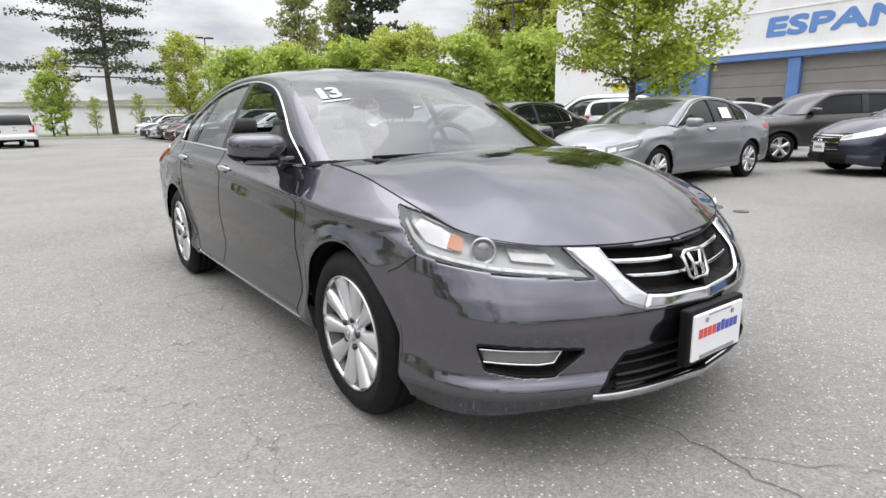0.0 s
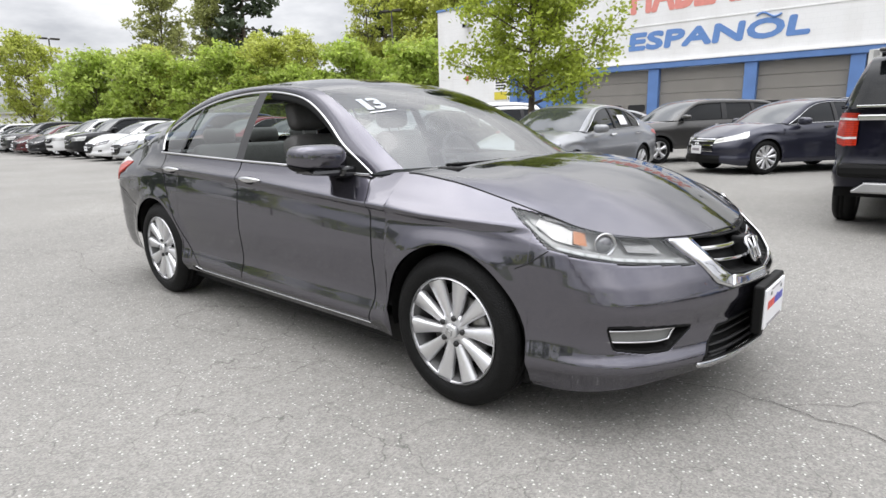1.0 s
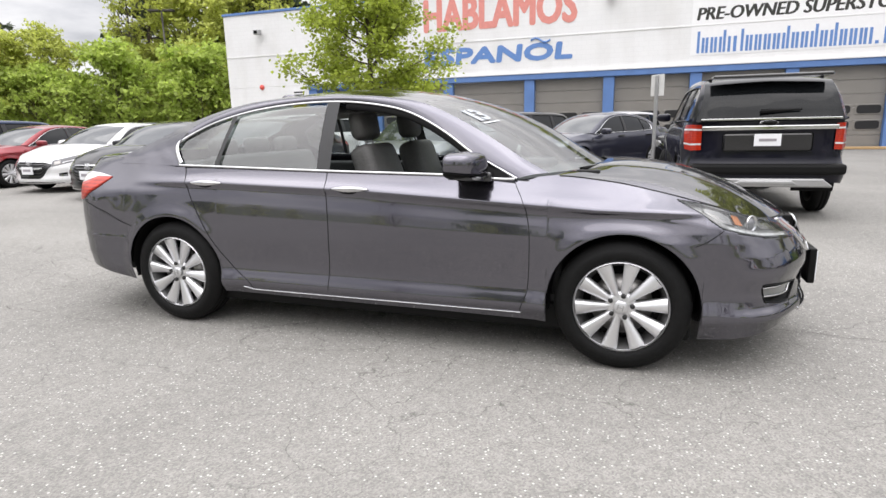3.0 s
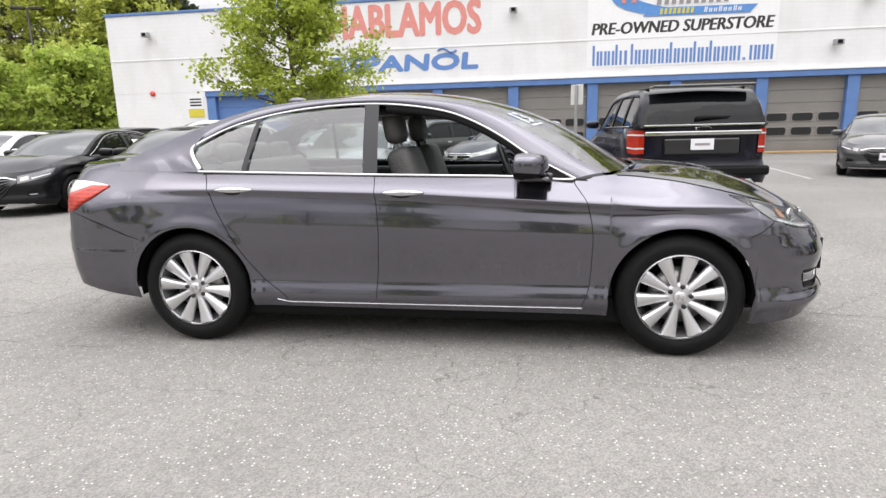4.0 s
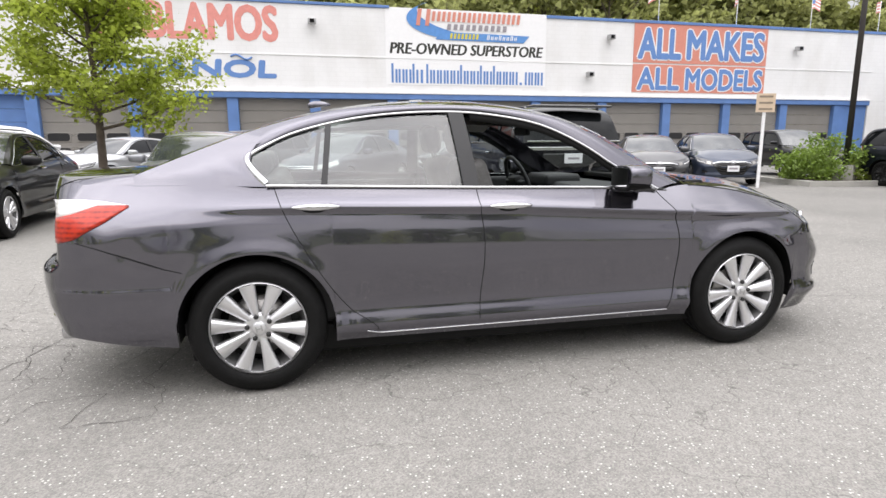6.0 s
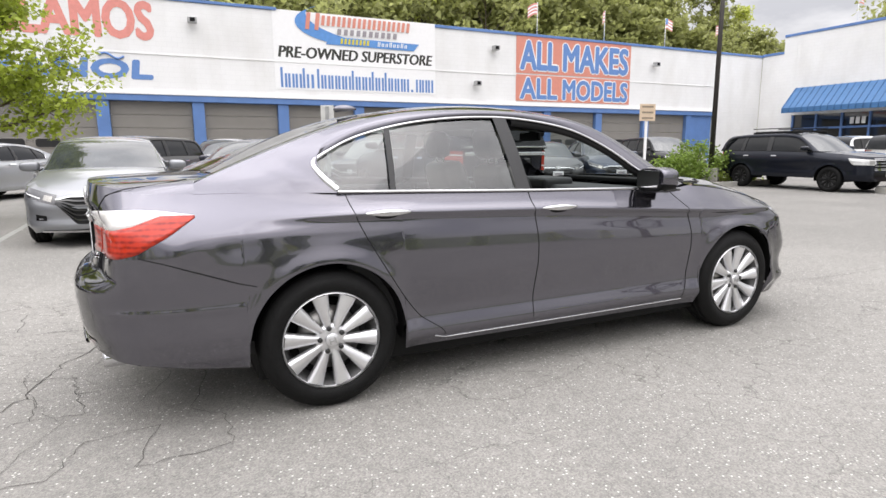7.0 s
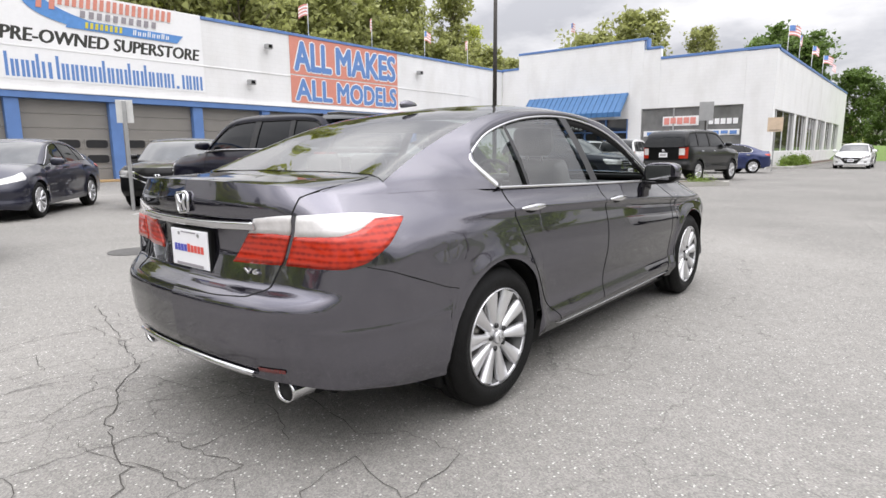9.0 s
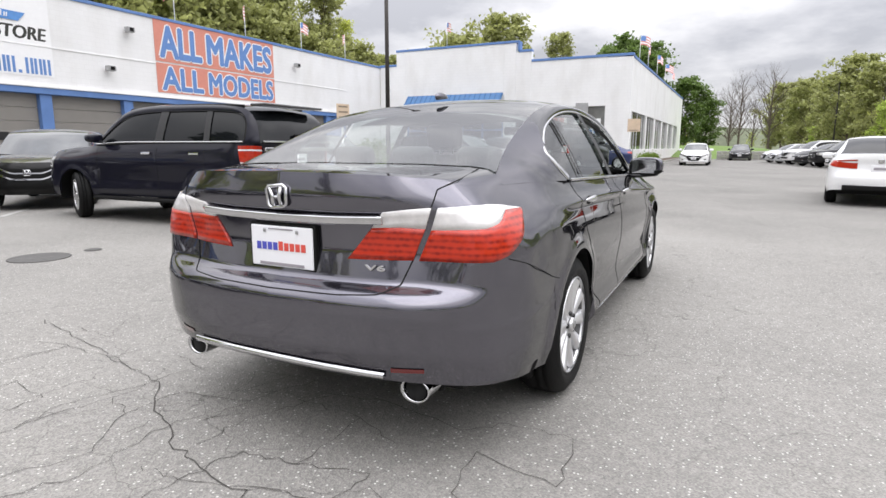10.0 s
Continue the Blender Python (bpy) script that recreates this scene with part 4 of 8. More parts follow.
    # side frames between the window opening and the roof rail
    dtop, foot, by = np.array(c["dlo"]), np.array(c["dlo_foot"]), c["belt_y"]
    ry = pchip(rail[::-1][:, 0] if rail[0, 0] > rail[-1, 0] else rail[:, 0], -(rail[::-1][:, 1] if rail[0, 0] > rail[-1, 0] else rail[:, 1]))
    rz = pchip(rail[::-1][:, 0], rail[::-1][:, 2])

    def side_pt(x, z, off=0.0):
        x, z = np.asarray(x, float), np.asarray(z, float)
        zbt = sh.top(x)
        t = np.clip((z - zbt) / np.maximum(rz(x) - zbt, .04), 0, 1)
        b = by - (.035 * smooth01(x, .15, .85) if c is SEDAN else 0)
        y = b + (ry(x) - b) * t + .014 * np.sin(np.pi * t) + off
        return np.stack([x, -y, z], -1)
    x_end = rail[-1, 0]
    xb = np.linspace(x_end, foot[0], 10)
    low = side_pt(xb, sh.top(xb) + .002)
    edge_y = -sh.at(sh.u_x(xb), sh.top(xb))[:, 1]
    low[:, 1] = -(edge_y + (by - edge_y) * smooth01(np.linspace(0, 1, 10), .75, 1.0))
    low[:, 2] -= .002
    rear_e = spline([tuple(foot), ((foot[0] + dtop[0, 0]) / 2 - .01, (foot[1] + dtop[0, 1]) / 2), tuple(dtop[0])], 8)
    topc = spline(c["dlo"], 60)
    D1 = np.concatenate([low, side_pt(rear_e[1:, 0], rear_e[1:, 1]), side_pt(topc[1:, 0], topc[1:, 1])])
    rr = rail[::-1]
    s_low = .10 if c is SEDAN else .05
    s_rear = .24 if c is SEDAN else .20
    D2 = np.concatenate([on_curve(rr, 0, s_low, 10), on_curve(rr, s_low, s_rear, 8)[1:], on_curve(rr, s_rear, 1, 60)[1:]])
    t = np.linspace(0, 1, 10)[None, :, None]
    F = D1[:, None] * (1 - t) + D2[:, None] * t
    bul = np.sin(np.pi * t) * .012
    F[..., 1] -= bul[..., 0]
    F[..., 2] += bul[..., 0] * .6
    # the rear pillar flows out of the wing below it
    run = low - sh.at(sh.u_x(xb), sh.top(xb) - .02)
    run /= np.linalg.norm(run, axis=1)[:, None]
    A, B = low[:, None], D2[:10, None]
    L = np.linalg.norm(B - A, axis=2, keepdims=True)
    w = (np.arange(10) / 9.0)[:, None, None]
    m0, m1 = run[:, None] * L * (1 - w) + (B - A) * w, (B - A) * (.9 + .1 * w)
    flow = (2 * t ** 3 - 3 * t ** 2 + 1) * A + (t ** 3 - 2 * t ** 2 + t) * m0 + (3 * t ** 2 - 2 * t ** 3) * B + (t ** 3 - t ** 2) * m1
    F[:10] = flow + np.sin(np.pi * t) * np.array((0, -.012, .0072)) * w
    frame_ob = sheet("side_frame", F, paint, both=True, flip=True)
    # its shading runs on from the wing: share the wing's normals along the joint
    ub, zb_ = sh.u_x(xb), sh.top(xb) - .012
    wing = np.cross(sh.at(ub + .002, zb_) - sh.at(ub - .002, zb_), sh.at(ub, zb_ + .008) - sh.at(ub, zb_ - .008))
    wing /= np.linalg.norm(wing, axis=1)[:, None]
    wing *= np.sign(-wing[:, 1:2])
    for ob in [q for q in car.children if q.name.split(".")[0] == "side_frame"]:
        sgn = 1 if ob is frame_ob else -1
        nn = np.empty(len(ob.data.vertices) * 3)
        ob.data.vertex_normals.foreach_get("vector", nn)
        nn = nn.reshape(F.shape)
        if (nn[..., 1] * -sgn).mean() > 0:
            for j, wt in enumerate((1.0, .75, .5, .28, .12)):
                for i in range(10):
                    q = nn[i, j] * (1 - wt) + wing[i] * (1, sgn, 1) * wt
                    nn[i, j] = q / np.linalg.norm(q)
            ob.data.normals_split_custom_set_from_vertices([tuple(q) for q in nn.reshape(-1, 3)])
    # glass of the side windows and dark pillars between
    dz = pchip(topc[:, 0] if topc[0, 0] < topc[-1, 0] else topc[::-1, 0], topc[:, 1])

    def pane(x0, x1, lean0=0.0, lean1=0.0, off=-.012, cols=14):
        w = np.linspace(0, 1, cols)[:, None]
        s = np.linspace(0, 1, 8)[None, :]
        x = (x0 + lean0 * s) * (1 - w) + (x1 + lean1 * s) * w
        lo = sh.top(x) + .004
        hi = np.maximum(dz(np.clip(x, topc[0, 0], topc[-1, 0])), lo + .002)
        return side_pt(x, lo + (hi - lo) * s, off)
    (q0, q1), (p0, p1) = c["pillars"]
    for nm, x0, x1, l0, l1 in (("quarter_window", foot[0], q0, dtop[0, 0] - foot[0], .04), ("rear_window", q1, p0, .04, -.03), ("front_window", p1, topc[-1, 0] - .03, -.03, 0)):
        G = pane(x0, x1, l0, l1)
        if fine and nm == "front_window":
            # lowered on the near side: only the far side has its pane
            put(nm, grid_mesh(nm, mirrored(G) * sc, True), M_GLASS, car)
            continue
        sheet(nm, G, M_GLASS if fine else M_CARGLASS, both=True)
    for nm, x0, x1, l0, l1 in (("quarter_bar", q0, q1, .04, .04), ("door_pillar", p0, p1, -.03, -.03)):
        sheet(nm, pane(x0, x1, l0, l1, .003, 4), M_TRIM, both=True)
    # bright strip round the windows and along the belt
    ring = np.concatenate([side_pt(rear_e[:, 0], rear_e[:, 1], .002), side_pt(topc[1:, 0], topc[1:, 1], .002)])
    xs = np.linspace(foot[0], topc[-1, 0] - .01, 40)
    belt = side_pt(xs, sh.top(xs) + .004, .006)
    ring = on_curve(ring, 0, 1, 140 if fine else 44)
    for _ in range(5):
        ring[1:-1] = (ring[:-2] + ring[1:-1] * 2 + ring[2:]) / 4
    for nm, Q, w, lf in (("window_trim", ring, .0125 + .020 * (1 - smooth01(np.linspace(0, 1, len(ring)), .0, .15)), .005), ("belt_trim", belt, .0145, .007)):
        me = ribbon(nm, Q * sc, w, lf, np.tile((0, -1, .25), (len(Q), 1)))
        put(nm, me, M_CHROME if c is SEDAN else M_BLACK, car)
        me = ribbon(nm, mirrored(Q) * sc, w, lf, np.tile((0, 1, .25), (len(Q), 1)))
        put(nm, me, M_CHROME if c is SEDAN else M_BLACK, car)
    # underside, wheel housings
    bm = box_bm((-2.05 * sc[0], 2.0 * sc[0], -.72 * sc[1], .72 * sc[1], sh.bottom(0) * sc[2] + .01, sh.bottom(0) * sc[2] + .10))
    if fine:
        bm.free()
        bm = box_bm((-1.72, 1.72, -.80, .80, .152, .30), bevel=.02)
    part("underbody", bm, M_BLACK, car)
    if fine:
        part("boot_well", box_bm((-2.10, -1.80, -.78, .78, .36, .86)), M_BLACK, car)
        # unseen filler box, added to darken the ground below and block see-through
        part("rear_undertray", box_bm((-2.22, -1.76, -.70, .70, .275, .345), bevel=.02), M_BLACK, car)
        part("front_undertray", box_bm((1.74, 2.12, -.62, .62, .20, .26), bevel=.02), M_BLACK, car)
    for ax in (AX, -AX):
        for sg in (-1, 1):
            nn = 20
            aa = np.linspace(-.15, math.pi + .15, nn)
            Q = np.stack([np.stack([ax + (R - .003) * np.cos(aa), sg * yy, hz + (R - .003) * np.sin(aa)], 1) for yy in (c["plan"][7][1] - .045 + .040 * np.clip(np.sin(aa), 0, 1) ** .5, np.full(nn, .45))], 1)
            put("wheel_housing", grid_mesh("wheel_housing", Q * sc), M_BLACK, car)
            Q = np.stack([np.stack([ax + R * k * np.cos(aa), np.full(nn, sg * .52), hz + R * k * np.sin(aa)], 1) for k in (0.0, 1.0)], 1)
            put("wheel_housing", grid_mesh("wheel_housing", Q * sc), M_BLACK, car)
    k = sc[2]
    for x, front in ((AX, True), (-AX, False)):
        for right in (True, False):
            wd = {"rim": round(c["rim"] * k, 4), "tyre": round(c["tyre"] * k, 4), "hub_z": c["tyre"] * k}
            y = (c["hub_y"] * sc[1]) * (-1 if right else 1)
            ww = c if scale == (1, 1, 1) else wd
            if math.hypot(where.translation.x, where.translation.y) > 15.5:
                add_far_wheel(car, x * sc[0], y, wd, spokes, style, right, rim_mat, turn if front else 0.0, 9.0 * x)
            else:
                add_wheel(car, x * sc[0], y, ww, spokes, style, right, rim_mat, fine, turn if front else 0.0, 9.0 * x)
    panels["screen"] = W
    return car, sh, side_pt, panels


M_LAMPDARK = plain("dark_lamp_inside", (0.06, 0.06, 0.065), 0.15, 0.3, coat=1.0, vary=0.4, scale=30)
M_LAMPCLEAR = plain("clear_lamp_cover", (0.50, 0.50, 0.49), 0.12, 0.25, coat=1.0, vary=0.25, scale=14)
M_CARSCREEN = plain("parked_car_windscreen", (0.035, 0.04, 0.042), 0.03, spec=1.0, vary=0.5, scale=2.5)
M_CARGLASS = plain("parked_car_glass", (0.007, 0.008, 0.009), 0.03, spec=0.28, vary=0.3, scale=1.5)


def lamps_and_trim(car, sh, c, sc, modern):
    """Lamps, grille, plate and mirrors of a parked car."""
    sc = np.array(sc)
    xf, xr = sh.xf, sh.xr
    k = 1 if c is SEDAN else 0
    smile = not k and tuple(sc[:2]) in ((.84, .89), (.90, .95))
    for sg in (1, -1):
        def add(nm, P, mat, parent=car):
            P = np.asarray(P) * (1, sg, 1) * sc
            return put(nm, grid_mesh(nm, P, sg < 0), mat, parent)
        t = np.linspace(0, 1, 16)
        if k and modern:
            u = np.linspace(sh.u_x(xf - .60), sh.u_front(.525), 16)
            hi = .80 - .115 * t
            lo = hi - np.minimum(t * .5, .105 + .02 * t)
        else:
            u = np.linspace(sh.u_x(xf - .62), sh.u_front(.40 if k else .5), 16)
            hi = (.85 - .155 * t) if k else (1.07 - .05 * t)
            lo = hi - np.minimum(t * 1.2, .115 - .03 * t if k else .2 - .03 * t)
        lamp = add("headlamp", sh.patch(u, lo, hi, .004), M_LAMPDARK if k and modern else M_LAMPCLEAR)
        add("running_light", sh.patch(u[3:11], (lo + .030)[3:11], (lo + .045)[3:11], .009, 3), M_SIGNWHITE, lamp)
        add("lamp_eye", sh.patch(u[11:15], (lo + .028)[11:15], (hi - .028)[11:15], .008, 4), M_LAMPIN if k and modern else M_LAMPGREY, lamp)
        t = np.linspace(0, 1, 12)
        u = np.linspace(sh.u_rear(.40 if k else .62), sh.u_x(xr + .52 if k else xr + .22), 12)
        hi = (.97 - .03 * t) if k else (1.26 + .02 * t)
        lo = (.78 + .11 * t ** 2) if k else (.88 + .0 * t)
        tl = add("tail_lamp", sh.patch(u, lo, hi, .006), M_TAILRED)
        add("reversing_lamp", sh.patch(u[:7], (lo + .12)[:7], (hi - .03)[:7], .010, 3), M_TAILWHITE, tl)
        # mirror
        bm = bmesh.new()
        z0 = 1.02 if k else 1.38
        bmesh.ops.create_uvsphere(bm, u_segments=14, v_segments=9, radius=.5)
        for q in bm.verts:
            f = 1 - .25 * (q.co.y + .5)
            q.co = Vector(math.copysign(.5 * abs(2 * v) ** .62, v) for v in q.co)
            q.co = Vector((q.co.x * .20 + (.62 if k else .80), -(abs(c["belt_y"]) + .14 + q.co.y * .25), z0 + q.co.z * .17 * f))
            q.co.y *= sg
            q.co = Vector(q.co[i] * sc[i] for i in range(3))
        part("mirror", bm, car["paint_mat"] and bpy.data.materials[car["paint_mat"]], car, smooth=True)
        for x in (-.06, -1.12) if k else (-.30, -1.35):
            z = .905 if k else 1.14
            P = sh.at(np.linspace(sh.u_x(x - .10), sh.u_x(x + .10), 8)[:, None] * np.ones((8, 4)), np.linspace(z - .018, z + .018, 4)[None, :] * np.ones((8, 4)), .018)
            add("door_handle", P, M_CHROME if modern else M_BLACK)
    # grille, intake, plates, emblem
    y0 = .40 if k else .55
    uf = np.linspace(sh.u_front(y0), 1, 12)

    def across(nm, u, lo, hi, off, mat, parent=car):
        P = sh.patch(u, np.full(len(u), lo) if np.isscalar(lo) else lo, np.full(len(u), hi) if np.isscalar(hi) else hi, off, 5)
        P = np.concatenate([P, mirrored(P[::-1][1:])]) * sc
        return put(nm, grid_mesh(nm, P), mat, parent)
    z = (.47, .69, .22, .38) if k else (.72, 1.04, .50, .64)
    if k and modern:
        un = np.linspace(sh.u_front(.52), 1, 26)
        yy = np.abs(sh.plan(un)[0][:, 1])
        lo = .315 + .26 * smooth01(yy, .26, .54)
        hi = np.full(26, .660) - .035 * smooth01(yy, .34, .52)
        g = across("grille", un, lo, hi, .004, M_BLACK)
        for f in (.15, .33, .51, .69, .86):
            q = lo + (hi - lo) * f
            across("grille_bar", un, q - .010, q + .010, .014, M_GLOSSBLACK, g)
        across("grille_brow", un, hi, hi + .015, .012, M_CHROME, g)
        across("front_lip", np.linspace(sh.u_front(.70), 1, 20), .205, .228, .014, M_CHROME)
        for sg in (1, -1):
            P = sh.patch(np.linspace(sh.u_front(.76), sh.u_front(.63), 8), np.full(8, .36), np.linspace(.44, .42, 8), .004, 4) * (1, sg, 1) * sc
            v = put("corner_vent", grid_mesh("corner_vent", P, sg < 0), M_BLACK, car)
            P = sh.patch(np.linspace(sh.u_front(.75), sh.u_front(.64), 8), np.full(8, .375), np.full(8, .39), .009, 3) * (1, sg, 1) * sc
            put("vent_trim", grid_mesh("vent_trim", P, sg < 0), M_CHROME, v)
    elif smile:
        un = np.linspace(sh.u_front(.56), 1, 20)
        yy = np.abs(sh.plan(un)[0][:, 1])
        rise = .15 * smooth01(yy, .20, .60)
        g = across("grille", un, .70 + rise, .96 + .5 * rise, .004, M_BLACK)
        for q, w in ((.70, .034), (.84, .030)):
            across("grille_bar", un, q + rise, q + w + rise, .020, M_CHROME, g)
        across("intake", np.linspace(sh.u_front(.55), 1, 12), z[2], z[3], .005, M_BLACK)
    else:
        g = across("grille", uf, z[0], z[1], .004, M_BLACK)
        for q in np.linspace(z[0] + .03, z[1] - .03, 4 if modern else 3):
            across("grille_bar", uf, q - .008, q + .007, .016, M_CHROME, g)
        across("grille_surround", uf, z[1], z[1] + .02, .012, M_CHROME, g)
        across("grille_surround", uf, z[0] - .02, z[0], .012, M_CHROME, g)
        across("intake", np.linspace(sh.u_front(.55), 1, 12), z[2], z[3], .005, M_BLACK)
    ze = (.645 if k and modern else .865 if smile else (z[0] + z[1]) / 2) * sc[2]
    xe = sh.at(1.0, ze / sc[2])[0] * sc[0] + .022
    ring = [(xe, y * .058, ze + q * .048) for y, q in ((-.75, -1), (.75, -1), (1, -.7), (1, .7), (.8, 1), (-.8, 1), (-1, .7), (-1, -.7), (-.75, -1))]
    em = put("emblem", tube_mesh("emblem", ring, .009, 5, False), M_CHROME, car)
    for a, b in (((-.022, -.044), (-.030, .044)), ((.022, -.044), (.030, .044)), ((-.022, 0), (.022, 0))):
        put("bar", tube_mesh("bar", [(xe, a[0], ze + a[1]), (xe, b[0], ze + b[1])], .010, 5), M_CHROME, em)
    if not smile:
        zp = .485 if k else .60
        fp = part("front_plate", box_bm((xf * sc[0], xf * sc[0] + .02, -.155, .155, zp * sc[2] - .08, zp * sc[2] + .08), bevel=.005), M_PLATE, car)
        part("plate_print", box_bm((xf * sc[0] + .021, xf * sc[0] + .023, -.11, .11, zp * sc[2] - .02, zp * sc[2] + .03)), M_PLATEGREY, fp)
    zp = .78 if k else 1.0
    xp = sh.at(0.0, zp)[0] * sc[0]
    bp = part("rear_plate", box_bm((xp - .02, xp - .001, -.155, .155, zp * sc[2] - .08, zp * sc[2] + .08), bevel=.005), M_PLATE, car)
    part("plate_print", box_bm((xp - .023, xp - .0205, -.11, .11, zp * sc[2] - .02, zp * sc[2] + .03)), M_PLATEGREY, bp)
    part("emblem", box_bm((xp - .03, xp, -.05, .05, (zp + .16) * sc[2] - .04, (zp + .16) * sc[2] + .04), bevel=.01), M_CHROME, car)


# ---- ground ----
YW, XW = 24.33, 36.2          # planes of the two shop fronts


def ground():
    me = flat_mesh("ground", [(-400, -400, 0), (400, -400, 0), (400, 400, 0), (-400, 400, 0)], [(0, 1, 2, 3)], False)
    tagged(put("ground", me, M_ASPHALT), "worn grey asphalt car park with cracks", "ground", kind="structure")


ground()


def wobbly(pts, step=.12, amp=.02, seed=1):
    rnd = random.Random(seed)
    out = []
    for a, b in zip(pts, pts[1:]):
        n = max(2, int(math.dist(a, b) / step))
        for i in range(n):
            t = i / n
            out.append((a[0] + (b[0] - a[0]) * t + rnd.uniform(-amp, amp), a[1] + (b[1] - a[1]) * t + rnd.uniform(-amp, amp)))
    return out + [pts[-1]]


def strip(name, pts, width, mat, z=.004, taper=True, seed=3):
    rnd = random.Random(seed)
    verts, faces = [], []
    for i, p in enumerate(pts):
        q, r = pts[max(i - 1, 0)], pts[min(i + 1, len(pts) - 1)]
        d = Vector((r[0] - q[0], r[1] - q[1])).normalized()
        w = width / 2 * (rnd.uniform(.5, 1.3) if taper else 1)
        verts += [(p[0] - d.y * w, p[1] + d.x * w, z), (p[0] + d.y * w, p[1] - d.x * w, z)]
    for i in range(len(pts) - 1):
        faces.append((2 * i, 2 * i + 1, 2 * i + 3, 2 * i + 2))
    return put(name, flat_mesh(name, verts, faces, False), mat)


# ---- shop building with garage bays ----
PILLARS = [-15.7, -11.9, -8.0, -3.95, -.33, 3.3, 6.95, 10.6, 14.3, 18.12, 21.87, 25.65, 29.4]


def rounded_bm(cx, cz, w, h, y0, y1, r=.11):
    """A slab with rounded corners, standing in the wall's plane."""
    bm = bmesh.new()
    pts = []
    for sx, sz, a0 in ((1, 1, 0), (-1, 1, 90), (-1, -1, 180), (1, -1, 270)):
        for i in range(5):
            a = math.radians(a0 + 22.5 * i)
            pts.append((cx + sx * (w - r) + r * math.cos(a), cz + sz * (h - r) + r * math.sin(a)))
    f = [bm.verts.new((x, y0, z)) for x, z in pts]
    b = [bm.verts.new((x, y1, z)) for x, z in pts]
    bm.faces.new(f)
    for i in range(len(pts)):
        j = (i + 1) % len(pts)
        bm.faces.new((f[i], b[i], b[j], f[j]))
    return bm


M_LIGHTPANE = plain("dusty_door_pane", (.012, .012, .013), .45, vary=.3)


def building():
    wall = empty("wall_north")
    tagged(wall, "white-painted garage front with blue pillars", "wall", kind="structure")
    for nm, b in (("wall_panel", (-21.1, XW, YW, YW + .35, 3.55, 7.4)), ("wall_panel", (-21.1, -15.95, YW, YW + .35, 0, 3.55)), ("wall_panel", (31.6, XW, YW, YW + .35, 0, 3.55)),
                  ("side_wall", (-21.1, -20.75, YW + .35, YW + 25, 0, 7.4)), ("back_wall", (-15.9, 31.6, YW + 6, YW + 6.2, 0, 3.5)), ("roof_slab", (-20.75, XW, YW + .35, YW + 25, 6.9, 7.1))):
        part(nm, box_bm(b, bevel=.02), M_WALL, wall)
    for b in ((-21.15, 3.2, YW - .06, YW + .45, 7.4, 7.52), (11.05, XW, YW - .06, YW + .45, 7.3, 7.44), (-21.2, -20.7, YW + .45, YW + 25, 7.4, 7.52)):
        part("roof_trim", box_bm(b, bevel=.015), M_BLUE, wall)
    part("blue_band", box_bm((-15.95, 31.6, YW - .10, YW + .30, 3.30, 3.56), bevel=.02), M_BLUE, wall)
    part("band_flashing", box_bm((-15.95, 31.6, YW - .14, YW + .02, 3.562, 3.64), bevel=.01), M_SIGNWHITE, wall)
    part("wall_joint", box_bm((-21.1, 31.6, YW - .025, YW + .02, 5.18, 5.24), bevel=.008), M_WALL, wall)
    for x in PILLARS:
        part("pillar", box_bm((x - .24, x + .24, YW - .02, YW + .30, 0, 3.298), bevel=.02), M_BLUE, wall)
    part("blue_doorway", box_bm((29.7, 31.55, YW + .05, YW + .25, 0, 3.29), bevel=.02), M_BLUE, wall)
    part("kerb_band", box_bm((-21, 31.6, YW - .35, YW - .02, 0, .10), bevel=.02), plain("tan_kerb", (.45, .30, .15), .9), wall)
    # doors of sections with small rounded lights
    for x0, x1 in zip(PILLARS, PILLARS[1:]):
        a, b = x0 + .245, x1 - .245
        door = part("garage_door" if x0 > -15 else "blue_door", box_bm(*[(a, b, YW + .22, YW + .27, .55 * i + .004, .55 * (i + 1) - .008) for i in range(6)], bevel=.008), M_DOOR if x0 > -15 else M_BLUE, wall)
        if x0 < -15:
            continue
        w = (b - a) / 3
        for r in (1, 2):
            for kx in range(3):
                cx, cz = a + w * (kx + .5), .62 * r + .34
                part("door_light", box_bm((cx - .47, cx + .47, YW + .195, YW + .24, cz - .21, cz + .21), bevel=.018), M_DOOR, door)
                part("light_pane", rounded_bm(cx, cz, .42, .165, YW + .185, YW + .22), M_LIGHTPANE, door)
    return wall


building()


def wall_text(words, x0, x1, z0, z1, mat, bold, y=YW, label="", shear=0.0):
    s = tagged(empty("wall_sign", pose(x0, y - .004, z0)), label, "sign")
    for me in letter_meshes(words, x1 - x0, z1 - z0, bold, .006, shear):
        put("letter", me, mat, s)
    return s


wall_text("HABLAMOS", -9.15, -1.87, 5.72, 7.28, M_RED, .045, label="large faded red painted capital letters on the white wall")
esp = wall_text("ESPANOL", -9.15, -2.0, 4.15, 4.95, M_SIGNBLUE, .075, label="blue painted capital letters on the white wall", shear=.12)
put("tilde", tube_mesh("tilde", [(5.25 + .9 * t, -.03, .90 + .10 * math.sin(2 * math.pi * t)) for t in np.linspace(0, 1, 14)], .04, 6), M_SIGNBLUE, esp)
wall_text("PRE-OWNED SUPERSTORE", 3.25, 10.85, 5.40, 5.98, M_SIGNBLACK, .07, label="black capital letters above the web address", shear=.15)


